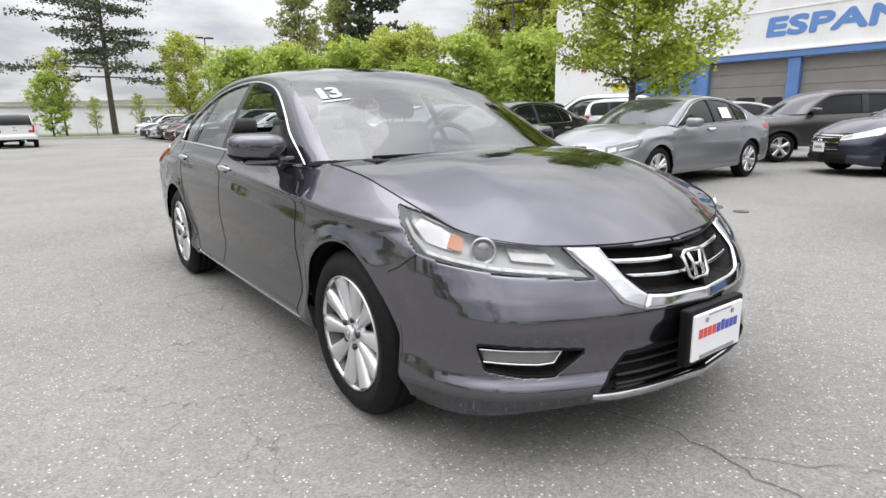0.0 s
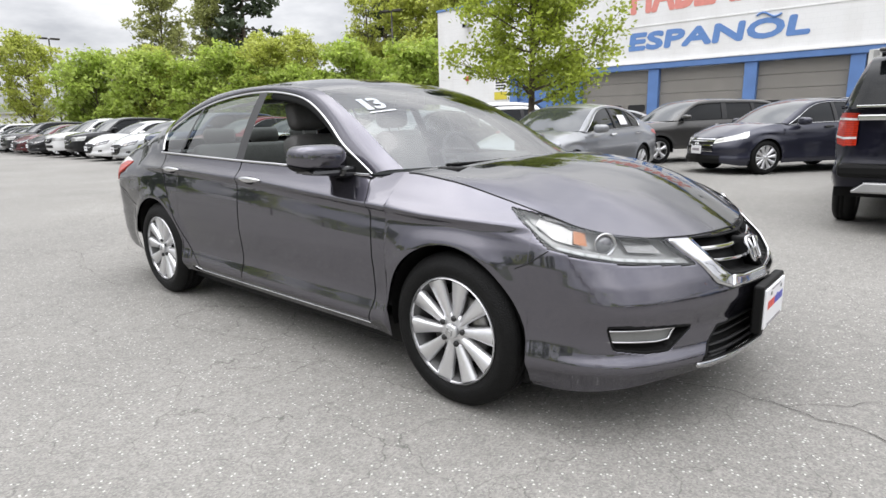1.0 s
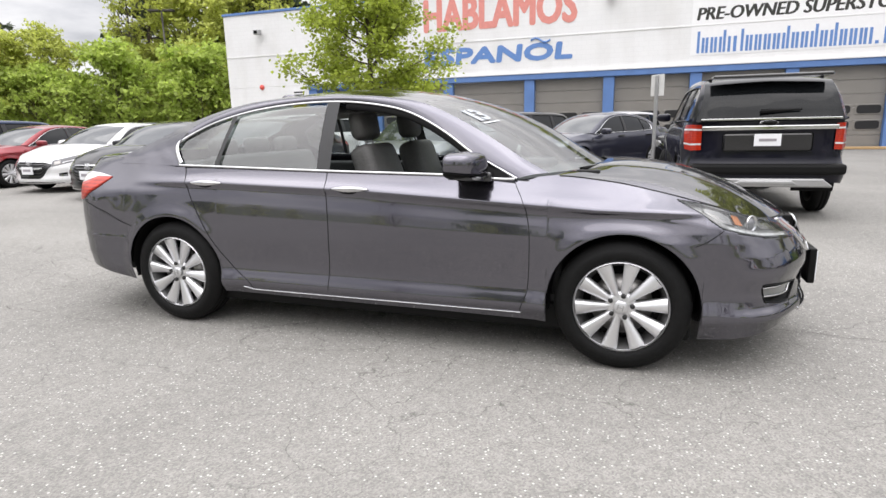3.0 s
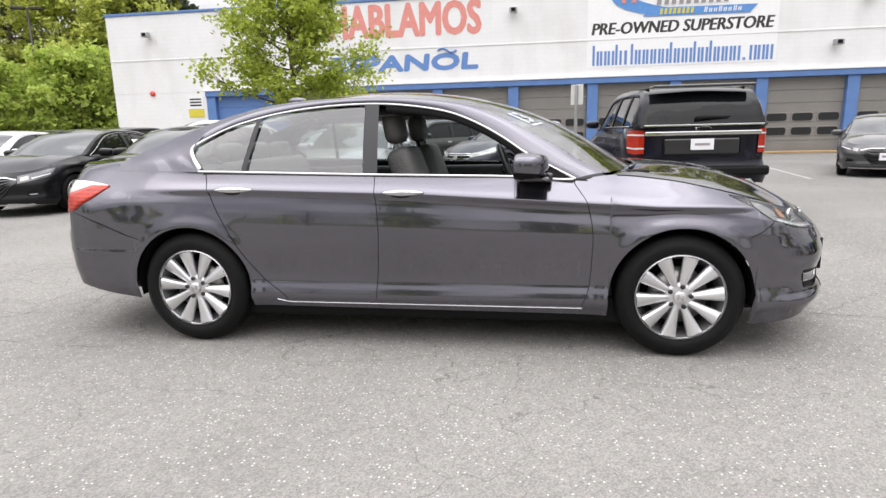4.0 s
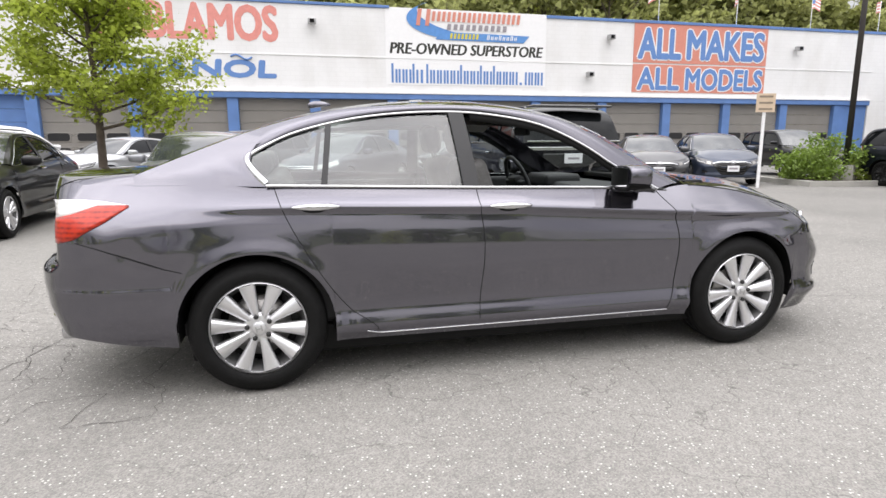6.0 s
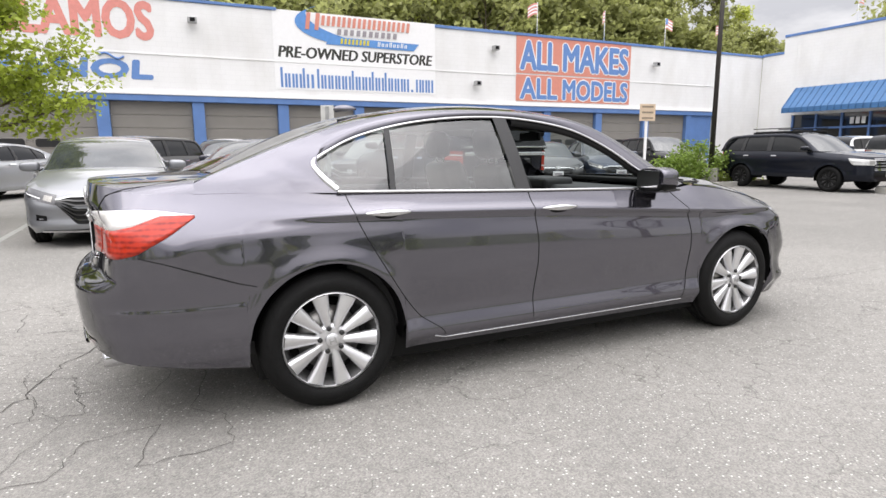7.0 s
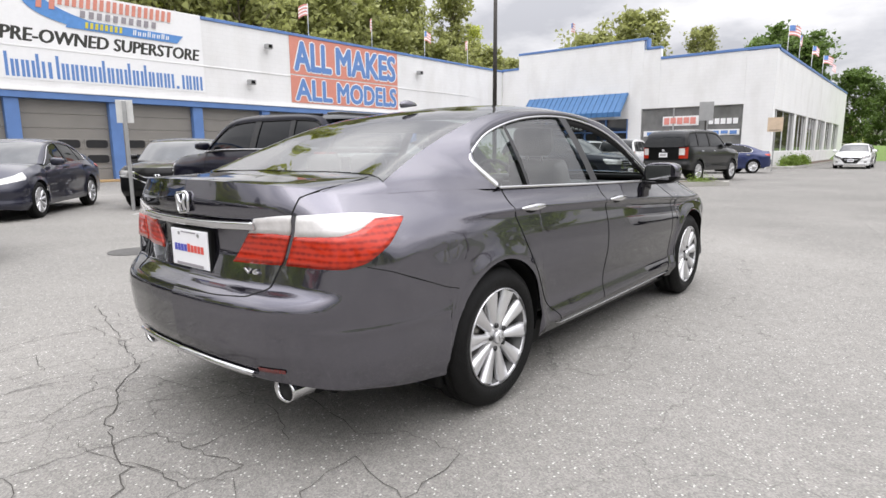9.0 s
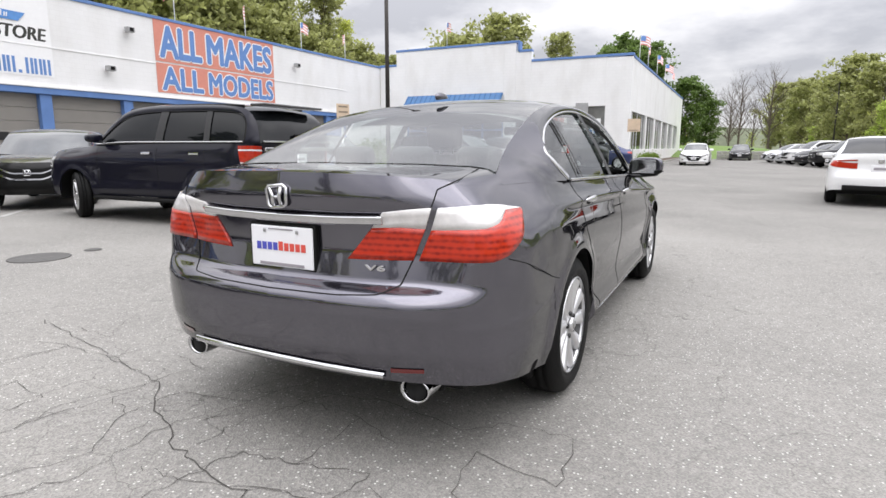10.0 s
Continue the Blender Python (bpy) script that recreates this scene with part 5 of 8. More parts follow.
def web_address():
    """One row of upright bars, in pairs, some taller than the rest."""
    s = tagged(empty("web_address_sign", pose(3.25, YW - .004, 4.08)), "blue bars of a painted web address", "sign")
    pitch = 7.72 / 23
    for i in range(23):
        x, h = i * pitch, .88 if i in (0, 3, 5, 10, 13, 15) else .62
        w = .30 if i not in (4, 19) else .12
        part("bar", box_bm((x, x + w * .34, -.02, 0, 0, h), (x + w * .62, x + w * .96, -.02, 0, 0, .62)) if w > .2 else box_bm((x + .06, x + .18, -.02, 0, 0, .62 if i == 4 else .12)), M_SIGNBLUE, s)


def logo_sign():
    s = tagged(empty("logo_sign", pose(3.0, YW - .006, 4.0)), "white banner with a red and blue swoosh emblem", "sign")
    part("banner", box_bm((0, 8.05, -.006, 0, 0, 3.46), bevel=.002), M_SIGNBACK, s)
    blue = plain("swoosh_blue", (.10, .27, .60), .5)
    t = np.linspace(0, 1, 33)
    a = math.pi * (.72 + .98 * t)
    out = [(3.75 + 2.75 * math.cos(q), -.03, 3.02 + .92 * math.sin(q)) for q in a]
    ins = [(3.75 + 2.75 * math.cos(q) + .62 * math.sin(math.pi * k) ** .7, -.03, 3.02 + .92 * math.sin(q) + .34 * math.sin(math.pi * k) ** .8) for q, k in zip(a, t)]
    put("swoosh", flat_mesh("swoosh", out + ins, [(i, i + 1, 34 + i, 33 + i) for i in range(32)], False), blue, s)
    put("ribbon", flat_mesh("ribbon", [(2.4, -.034, 2.10), (6.85, -.034, 2.06), (7.15, -.034, 2.40), (2.6, -.034, 2.46)], [(0, 1, 2, 3)], False), blue, s)

    def slanted(x, w, z0, z1, mat, stroke=.36):
        """Two leaning strokes in place of one letter."""
        bm = box_bm((x, x + stroke * w, -.05, -.038, z0, z1), (x + (1 - stroke) * w, x + w, -.05, -.038, z0, z1))
        for q in bm.verts:
            q.co.x += .14 * (q.co.z - z0)
        part("bar", bm, mat, s)
    slanted(1.45, .62, 2.70, 3.44, M_SIGNRED, .30)
    for i in range(9):
        slanted(2.2 + i * .50, .40, 2.92, 3.36, M_SIGNRED)
    for i in range(5):
        slanted(2.95 + i * .62, .50, 2.56, 2.82, M_PLATEGREY)
    for i in range(4):
        slanted(3.1 + i * .37, .29, 2.16, 2.40, M_YELLOW)
    for i in range(8):
        slanted(4.95 + i * .20, .12, 2.16, 2.32 if i % 3 else 2.38, M_SIGNWHITE)


logo_sign()
web_address()


def panel_sign():
    s = tagged(empty("panel_sign", pose(15.95, YW - .006, 3.84)), "coral red panel sign with outlined blue capitals", "sign")
    part("panel", box_bm((0, 8.2, -.02, 0, 0, 1.42), (0, 8.2, -.02, 0, 1.50, 3.48)), M_SIGNRED, s)
    for word, x0, x1, z0, z1 in (("ALL", .30, 2.75, 1.68, 3.25), ("MAKES", 3.2, 7.95, 1.68, 3.25), ("ALL", .30, 2.75, .12, 1.28), ("MODELS", 3.2, 8.0, .12, 1.28)):
        for me, low in zip(letter_meshes(word, x1 - x0, z1 - z0, .042, .006), letter_meshes(word, x1 - x0, z1 - z0 + .12, .082, .004)):
            a = put("letter", me, M_SIGNBLUE, s, m=pose(x0, -.034, z0))
            put("letter_outline", low, M_SIGNWHITE, a, m=pose(0, .008, -.06))


panel_sign()


def wall_camera(x, z):
    s = tagged(empty("wall_camera", pose(x, YW, z)), "small grey camera on a wall bracket", "camera")
    part("housing", box_bm((-.18, .18, -.42, -.12, -.12, .12), bevel=.03), M_STEEL, s)
    part("bracket", box_bm((-.03, .03, -.14, 0, -.03, .03)), M_STEEL, s)
    part("lens", box_bm((-.10, .10, -.44, -.42, -.08, .08), bevel=.01), M_BLACK, s)


for x, z in ((-.33, 6.64), (14.5, 6.5), (26.05, 6.3), (13.4, 4.65), (-18.75, 6.4)):
    wall_camera(x, z)


def building_two():
    w = tagged(empty("wall_east"), "white-painted block showroom with a blue roof edge", "wall", kind="structure")
    Y0 = 4.96
    part("wall_panel", box_bm((XW, XW + .35, 21.9, YW, 0, 7.35), bevel=.02), M_WALL, w)
    part("wall_panel", box_bm((XW, XW + .35, 13.85, 21.9, 3.3, 8.4), bevel=.02), M_WALL, w)
    part("wall_panel", box_bm((XW, XW + .35, 12.95, 13.85, 0, 8.4), bevel=.02), M_WALL, w)
    part("wall_panel", box_bm((XW, XW + .35, 21.9, 22.8, 7.35, 8.4), bevel=.02), M_WALL, w)
    part("wall_panel", box_bm((XW, XW + .35, 11.8, 12.95, 3.9, 7.75), bevel=.02), M_WALL, w)
    part("wall_panel", box_bm((XW, XW + .35, 6.6, 11.8, 3.9, 7.05), bevel=.02), M_WALL, w)
    part("wall_panel", box_bm((XW, XW + .35, 6.6, 12.95, 0, .9), bevel=.02), M_WALL, w)
    part("wall_panel", box_bm((XW, XW + .35, Y0, 6.6, 0, 7.0), bevel=.02), M_WALL, w)
    for b in ((22.8, YW, 7.35), (12.75, 22.8, 8.4), (11.8, 12.75, 7.75), (Y0 - .05, 11.8, 7.05)):
        part("roof_trim", box_bm((XW - .05, XW + .42, b[0], b[1], b[2], b[2] + .16), bevel=.015), M_BLUE, w)
    part("roof_trim", box_bm((XW - .05, XW + .42, 12.65, 12.8, 7.8, 8.5), bevel=.01), M_BLUE, w)
    part("side_wall", box_bm((XW + .35, 74, Y0, Y0 + .35, 3.55, 6.95), (XW + .35, 74, Y0, Y0 + .35, 0, 1.05), bevel=.02), M_WALL, w)
    xs = [36.8, 43.5, 44.2, 48.5, 49.4, 53.8, 54.7, 59.0, 59.9, 64.2, 65.1, 69.4]
    for a, b in zip([XW + .35] + xs[1::2], xs[0::2] + [74]):
        part("side_pier", box_bm((a, b, Y0, Y0 + .35, 1.05, 3.55), bevel=.01), M_WALL, w)
    for a, b in zip(xs[0::2], xs[1::2]):
        win = part("side_window", box_bm((a, b, Y0 + .15, Y0 + .18, 1.05, 3.55)), M_DARKGLASS, w)
        for i in range(3):
            x = a + (b - a) * (i + .5) / 3
            part("mullion", box_bm((x - .04, x + .04, Y0 + .12, Y0 + .15, 1.05, 3.55)), M_SIGNWHITE, win)
    part("side_trim", box_bm((XW + .42, 74, Y0 - .05, Y0 + .4, 6.95, 7.10)), M_BLUE, w)
    part("roof_slab", box_bm((XW + .35, 74, Y0 + .35, YW, 6.6, 6.8)), M_WALL, w)
    aw = empty("awning", pose(XW, 0, 0))
    tagged(aw, "blue standing-seam metal awning over shop windows", "awning")
    bm = bmesh.new()
    pv = [(0, 5.05), (-1.25, 3.72), (-1.25, 3.40), (-1.18, 3.40), (-1.18, 3.66), (0, 4.95)]
    f0 = [bm.verts.new((x, 13.9, z)) for x, z in pv]
    f1 = [bm.verts.new((x, 21.8, z)) for x, z in pv]
    for i in range(6):
        j = (i + 1) % 6
        bm.faces.new((f0[i], f0[j], f1[j], f1[i]))
    bm.faces.new(f0[::-1]); bm.faces.new(f1)
    part("canopy", bm, plain("awning_blue", (.045, .145, .32), .5, .0, scale=2), aw)
    for i in range(20):
        y = 14.0 + i * .405
        me = tube_mesh("seam", [(0, y, 5.07), (-1.255, y, 3.735), (-1.255, y, 3.42)], .022, 5)
        put("seam", me, plain("awning_seam", (.038, .12, .27), .5) if i == 0 else bpy.data.materials["awning_seam"], aw)
    sw = empty("shop_window", pose(XW, 0, 0))
    tagged(sw, "wide shop window with a blue frame under the awning", "window", kind="structure")
    part("pane", box_bm((.15, .18, 13.85, 21.9, .0, 3.3)), M_DARKGLASS, sw)
    for y in (13.9, 15.5, 17.1, 18.7, 20.3, 21.85):
        part("window_frame", box_bm((.04, .16, y - .06, y + .06, 0, 3.3), bevel=.01), M_BLUE, sw)
    part("window_frame", box_bm((.05, .15, 13.85, 21.9, 2.35, 2.47), bevel=.01), M_BLUE, sw)
    for i in range(3):
        part("number_bar", box_bm((.02, .04, 17.3 + .33 * i, 17.52 + .33 * i, 2.6, 3.0)), M_SIGNWHITE, sw)
    gw = empty("graphic_window", pose(XW, 0, 0))
    tagged(gw, "show window covered by printed graphics", "window", kind="structure")
    part("pane", box_bm((.15, .18, 6.6, 12.95, .9, 3.9)), plain("printed_window_film", (.17, .17, .165), .2, vary=.45, scale=1.0), gw)
    for y in (6.6, 8.7, 10.8, 12.95):
        part("window_frame", box_bm((.08, .17, y - .05, y + .05, .9, 3.9), bevel=.01), M_STEEL, gw)
    part("print_band", box_bm((.11, .14, 6.75, 12.75, 2.06, 2.42)), M_SIGNWHITE, gw)
    part("print_band", box_bm((.11, .14, 9.2, 11.5, 2.72, 3.34)), M_SIGNWHITE, gw)
    for i in range(11):
        y = 12.5 - i * .52
        part("print_bar", box_bm((.07, .10, y - .40, y, 2.12 + .03 * (i % 2), 2.34)), M_SIGNBLUE, gw)
    for i in range(5):
        y = 11.4 - i * .42
        part("print_bar", box_bm((.07, .10, y - .34, y, 2.82 + .05 * (i % 2), 3.24)), M_RED, gw)
    for i in range(5):
        y = 8.6 - i * .36
        part("print_bar", box_bm((.11, .14, y - .28, y, 2.75, 3.1)), M_SIGNWHITE, gw)


building_two()


# ---- trees ----
def leaf_cloud(rnd, centres, count, spread, size, name="crown", flat=1.0, clumps=0, quad=True):
    """Many small leaves gathered in clumps round some of the given twig ends."""
    if clumps and len(centres) > clumps:
        centres = rnd.sample(list(centres), clumps)
    weight = [rnd.uniform(.35, 1.6) for _ in centres]
    picks = rnd.choices(range(len(centres)), weight, k=count)
    verts, faces = [], []
    for k in picks:
        c, w = centres[k], spread * (.7 + .4 * weight[k])
        p = Vector((c[0] + rnd.gauss(0, w), c[1] + rnd.gauss(0, w), c[2] + rnd.gauss(0, w * .8 * flat)))
        a, b = Vector((rnd.gauss(0, 1), rnd.gauss(0, 1), rnd.gauss(-.25, .55))).normalized(), Vector((rnd.gauss(0, 1), rnd.gauss(0, 1), rnd.gauss(0, 1)))
        b = (b - a * a.dot(b)).normalized()
        s = size * rnd.uniform(.6, 1.35)
        i = len(verts)
        if quad:
            verts += [p, p + a * s * .5 + b * s * .32, p + a * s, p + a * s * .5 - b * s * .32]
            faces.append((i, i + 1, i + 2, i + 3))
        else:
            verts += [p, p + a * s + b * s * .38, p + a * s * .85 - b * s * .42]
            faces.append((i, i + 1, i + 2))
    return flat_mesh(name, verts, faces, False)


def branch_mesh(segs, name="trunk"):
    verts, faces = [], []
    for pts, rad, sides in segs:
        ref = None
        b0 = len(verts)
        for i, p in enumerate(pts):
            d = (pts[min(i + 1, len(pts) - 1)] - pts[max(i - 1, 0)]).normalized()
            ref = d.orthogonal().normalized() if ref is None else (ref - d * ref.dot(d)).normalized()
            q = d.cross(ref)
            for k in range(sides):
                a = 2 * math.pi * k / sides
                verts.append(p + (ref * math.cos(a) + q * math.sin(a)) * rad[i])
        for i in range(len(pts) - 1):
            for k in range(sides):
                a, b = b0 + i * sides + k, b0 + i * sides + (k + 1) % sides
                faces.append((a, b, b + sides, a + sides))
    return flat_mesh(name, verts, faces)


def grow(rnd, height, spread, clear, limbs, twigs, trunk_r, lean=0.0, upsweep=.55, cone=False, fine=False):
    """Trunk, limbs and twigs of a broad-leaved tree; returns tubes and twig ends."""
    segs, tips = [], []
    tr = [Vector((lean * t * height + rnd.gauss(0, .02) * height * t * .3, rnd.gauss(0, .02) * height * t * .3, height * .92 * t)) for t in np.linspace(0, 1, 9)]
    segs.append((tr, [trunk_r * (1.25 if i == 0 else 1) * (1 - .9 * i / 8) for i in range(9)], 8))
    for k in range(limbs):
        t = clear + (1 - clear) * (k + rnd.random() * .6) / limbs
        p = tr[0].lerp(tr[-1], t)
        i = min(7, int(t * 8))
        p = tr[i].lerp(tr[i + 1], t * 8 - i)
        az = 2.4 * k + rnd.uniform(-.5, .5)
        prof = math.sin(math.pi * min(1, (.18 + .82 * (1 - (t - clear) / (1 - clear + 1e-6)) ** .8)) * .62 + .25)
        ln = spread * max(.25, math.sin(math.pi * (.22 + .70 * (t - clear) / (1 - clear))) ** .8) * rnd.uniform(.7, 1.15)
        if cone:
            ln = spread * (1.05 - .8 * (t - clear) / (1 - clear)) * rnd.uniform(.75, 1.15)
        d = Vector((math.cos(az), math.sin(az), upsweep * rnd.uniform(.5, 1.4) + .5 * t)).normalized()
        pts = [p]
        for s in range(5):
            d = (d + Vector((rnd.gauss(0, .12), rnd.gauss(0, .12), .06))).normalized()
            pts.append(pts[-1] + d * ln / 5)
        r0 = trunk_r * (1 - .85 * t) * .55
        segs.append((pts, [max(.006, r0 * (1 - .85 * s / 5)) for s in range(6)], 4))
        for s in range(twigs):
            q = rnd.uniform(.3, 1.0) * 5
            j = min(4, int(q))
            b = pts[j].lerp(pts[j + 1], q - j)
            dd = (d + Vector((rnd.gauss(0, .7), rnd.gauss(0, .7), rnd.gauss(.15, .5)))).normalized()
            e = b + dd * ln * rnd.uniform(.18, .42)
            m = b.lerp(e, .5) + Vector((0, 0, rnd.gauss(0, .03) * ln))
            segs.append(([b, m, e] if fine else [b, e], [max(.005, r0 * .28), max(.004, r0 * .16), .003] if fine else [max(.005, r0 * .25), .004], 3))
            tips += [m, e, b.lerp(e, .75)]
        tips.append(pts[-1])
    return segs, tips


def make_tree(name, label, seed, height, spread, clear, limbs, twigs, leaves, size, mat, trunk_r, puff=.25, lean=0.0, upsweep=.55, cone=False, clumps=0, quad=False, flat=.6):
    rnd = random.Random(seed)
    t = tagged(empty(name), label, "tree")
    segs, tips = grow(rnd, height, spread, clear, limbs, twigs, trunk_r, lean, upsweep, cone, quad or not leaves)
    put("trunk", branch_mesh(segs[:1]), M_BARK, t)
    put("branch_crown", branch_mesh(segs[1:], "branch_crown"), M_BARK, t)
    if leaves:
        put("crown", leaf_cloud(rnd, tips, leaves, puff, size, flat=flat, clumps=clumps, quad=quad), mat, t)
    return t


def make_pine(name, label, seed, height, layers, spread, leaves, size, ragged=.5):
    rnd = random.Random(seed)
    t = tagged(empty(name), label, "tree")
    tr = [Vector((rnd.gauss(0, .004) * height, rnd.gauss(0, .004) * height, height * q)) for q in np.linspace(0, 1, 8)]
    segs = [(tr, [height * .016 * (1 - .9 * i / 7) for i in range(8)], 7)]
    tips = []
    for k in range(layers):
        q = .28 + .72 * k / layers
        for m in range(4):
            if rnd.random() < ragged * .45:
                continue
            az = rnd.uniform(0, 6.28)
            ln = spread * (1.05 - q) ** .7 * rnd.uniform(.45, 1.15)
            p = Vector((0, 0, height * q))
            d = Vector((math.cos(az), math.sin(az), rnd.uniform(-.05, .25)))
            pts = [p + d * ln * s + Vector((0, 0, -.06 * ln * s * s)) for s in np.linspace(0, 1, 4)]
            segs.append((pts, [height * .005, height * .004, height * .003, .01], 4))
            for s in (.45, .6, .75, .9, 1.0):
                tips.append(pts[0].lerp(pts[3], s))
    put("trunk", branch_mesh(segs), M_BARK, t)
    put("crown", leaf_cloud(rnd, tips, leaves, spread * .055, size, flat=.35, quad=False), M_LEAF_P, t)
    return t


lot_tree = make_tree("lot_tree", "young broad-leaved tree with fresh spring leaves", 4, 6.9, 1.85, .235, 46, 13, 30000, .105, M_LEAF_L, .10, .16, upsweep=.04, cone=True, clumps=760, quad=True, flat=.55)
lot_tree.matrix_basis = pose(-5.15, 9.8, 0)


# ---- the grey saloon in front ----
def u_at(sh, x, y):
    i = np.argmin((sh.B[:, 0] - x) ** 2 + (sh.B[:, 1] - abs(y)) ** 2)
    return sh.U[i]


def nodes(sh, pts, n):
    """Plan position and height along a smooth line through points (x, y, z) on the skin."""
    uz = np.array([(u_at(sh, x, y), z) for x, y, z in pts])
    s = np.r_[0, np.cumsum(np.hypot(np.diff(uz[:, 0]) * 6.6, np.diff(uz[:, 1])))]
    t = np.linspace(0, s[-1], n)
    return np.stack([np.interp(t, s, uz[:, 0]), np.interp(t, s, uz[:, 1])], 1)


def patch2(sh, lo, hi, off, n=24, rows=8):
    a, b = nodes(sh, lo, n), nodes(sh, hi, n)
    t = np.linspace(0, 1, rows)[None, :]
    return sh.at(a[:, :1] * (1 - t) + b[:, :1] * t, a[:, 1:] * (1 - t) + b[:, 1:] * t, off)


def fx(y):
    """Rough plan place of the front skin at a distance y from the middle."""
    return np.interp(y, [0, .3, .56, .74], [2.355, 2.31, 2.205, 2.08])


def rx(y):
    return -np.interp(y, [0, .3, .58, .775, .872], [2.48, 2.465, 2.41, 2.29, 2.1])


HEAD_LO = [(1.635, .90, .862), (1.74, .895, .81), (1.84, .88, .735), (1.95, .84, .706), (2.08, .74, .68), (2.21, .55, .66), (2.262, .445, .648)]
HEAD_HI = [(1.635, .90, .864), (1.76, .892, .842), (1.9, .862, .808), (2.05, .765, .777), (2.16, .63, .755), (2.215, .54, .745)]
GRILLE_LO = [(fx(.405), .405, .728), (fx(.35), .35, .65), (fx(.275), .275, .595), (fx(.14), .14, .582), (fx(0), 0, .578)]
GRILLE_HI = [(fx(.40), .40, .732), (fx(.30), .30, .727), (fx(.2), .2, .72), (fx(.1), .1, .716), (fx(0), 0, .715)]
INTAKE_LO = [(fx(.44), .44, .288), (fx(.36), .36, .284), (fx(.2), .2, .282), (fx(0), 0, .282)]
INTAKE_HI = [(fx(.43), .43, .296), (fx(.345), .345, .40), (fx(.25), .25, .405), (fx(0), 0, .405)]
FOG_LO = [(2.03, .785, .445), (2.06, .76, .372), (2.13, .67, .352), (2.19, .57, .349), (fx(.50), .50, .42)]
FOG_HI = [(2.03, .785, .455), (2.06, .76, .460), (2.13, .67, .448), (2.19, .57, .440), (fx(.50), .50, .43)]
RECESS = [(HEAD_LO, HEAD_HI, .055), (GRILLE_LO, GRILLE_HI, .07), (INTAKE_LO, INTAKE_HI, .08), (FOG_LO, FOG_HI, .05)]


def inside(px, py, poly):
    r = np.zeros(px.shape, bool)
    for (x0, y0), (x1, y1) in zip(poly, np.roll(poly, -1, 0)):
        c = ((y0 > py) != (y1 > py)) & (px < (x1 - x0) * (py - y0) / (y1 - y0 + 1e-12) + x0)
        r ^= c
    return r


def hero_recess(sh, u, P):
    """Presses the lamp buckets, grille and intakes into the skin."""
    U = np.asarray(u)[:, None] * np.ones(P.shape[:2])
    mask = np.zeros(P.shape[:2], bool)
    # shallow dents behind the rear wheel
    for x, z, wx, wz, d in ((-1.80, .80, .10, .05, .006), (-1.95, .74, .07, .07, .007), (-1.70, .72, .09, .04, -.003), (-2.02, .86, .06, .04, .004), (-1.88, .66, .08, .04, .004)):
        P[..., 1] += d * np.exp(-((P[..., 0] - x) / wx) ** 2 - ((P[..., 2] - z) / wz) ** 2)
    nn = np.stack([np.interp(U, sh.U, sh.N[:, 0]), -np.interp(U, sh.U, sh.N[:, 1]), np.zeros_like(U)], -1)
    for lo, hi, d in RECESS:
        poly = np.r_[nodes(sh, lo, 30), nodes(sh, hi, 30)[::-1]]
        k = inside(U, P[..., 2], poly)
        mask |= k
        P = P - nn * (d * k)[..., None]
    return P, mask


hero, HS, HSIDE, HP = build_car("sedan", SEDAN, pose(0, 0, 0), M_PAINT, fine=True, press=hero_recess)
tagged(hero, "dark grey metallic four-door sedan with silver ten-spoke wheels", "car")


def whole(nm, P, mat, parent=None, label=""):
    """A sheet that runs across the middle."""
    P = np.concatenate([P, mirrored(P[::-1][1:])])
    return put(nm, grid_mesh(nm, P), mat, parent or hero, label)


def line_on(pts, off=.0016, n=30):
    a = nodes(HS, pts, n)
    return HS.at(a[:, 0], a[:, 1], off)


def gap(P, width=.0042, nm="panel_gap"):
    P = np.asarray(P)
    c = np.array((0, 0, .6))
    up = P - np.stack([np.clip(P[:, 0], -1.7, 1.5), P[:, 1] * 0, np.full(len(P), .6)], 1)
    up[:, 2] *= .5
    for q, s in ((P, 1), (mirrored(P), -1)):
        put(nm, ribbon(nm, q, width, .0012, up * (1, s, 1)), M_GAP, hero)


def solid(nm, P, thick, mat, parent=None, both=True, label=""):
    """A sheet with depth: a closed slab of the given thickness behind it."""
    out = []
    for sg in ((1, -1) if both else (1,)):
        Q = np.asarray(P) * (1, sg, 1)
        nu, nv = Q.shape[:2]
        me = grid_mesh(nm, Q, sg < 0)
        ob = put(nm, me, mat, parent or hero, label)
        m = ob.modifiers.new("depth", "SOLIDIFY")
        m.thickness, m.offset = thick, -1
        out.append(ob)
    return out


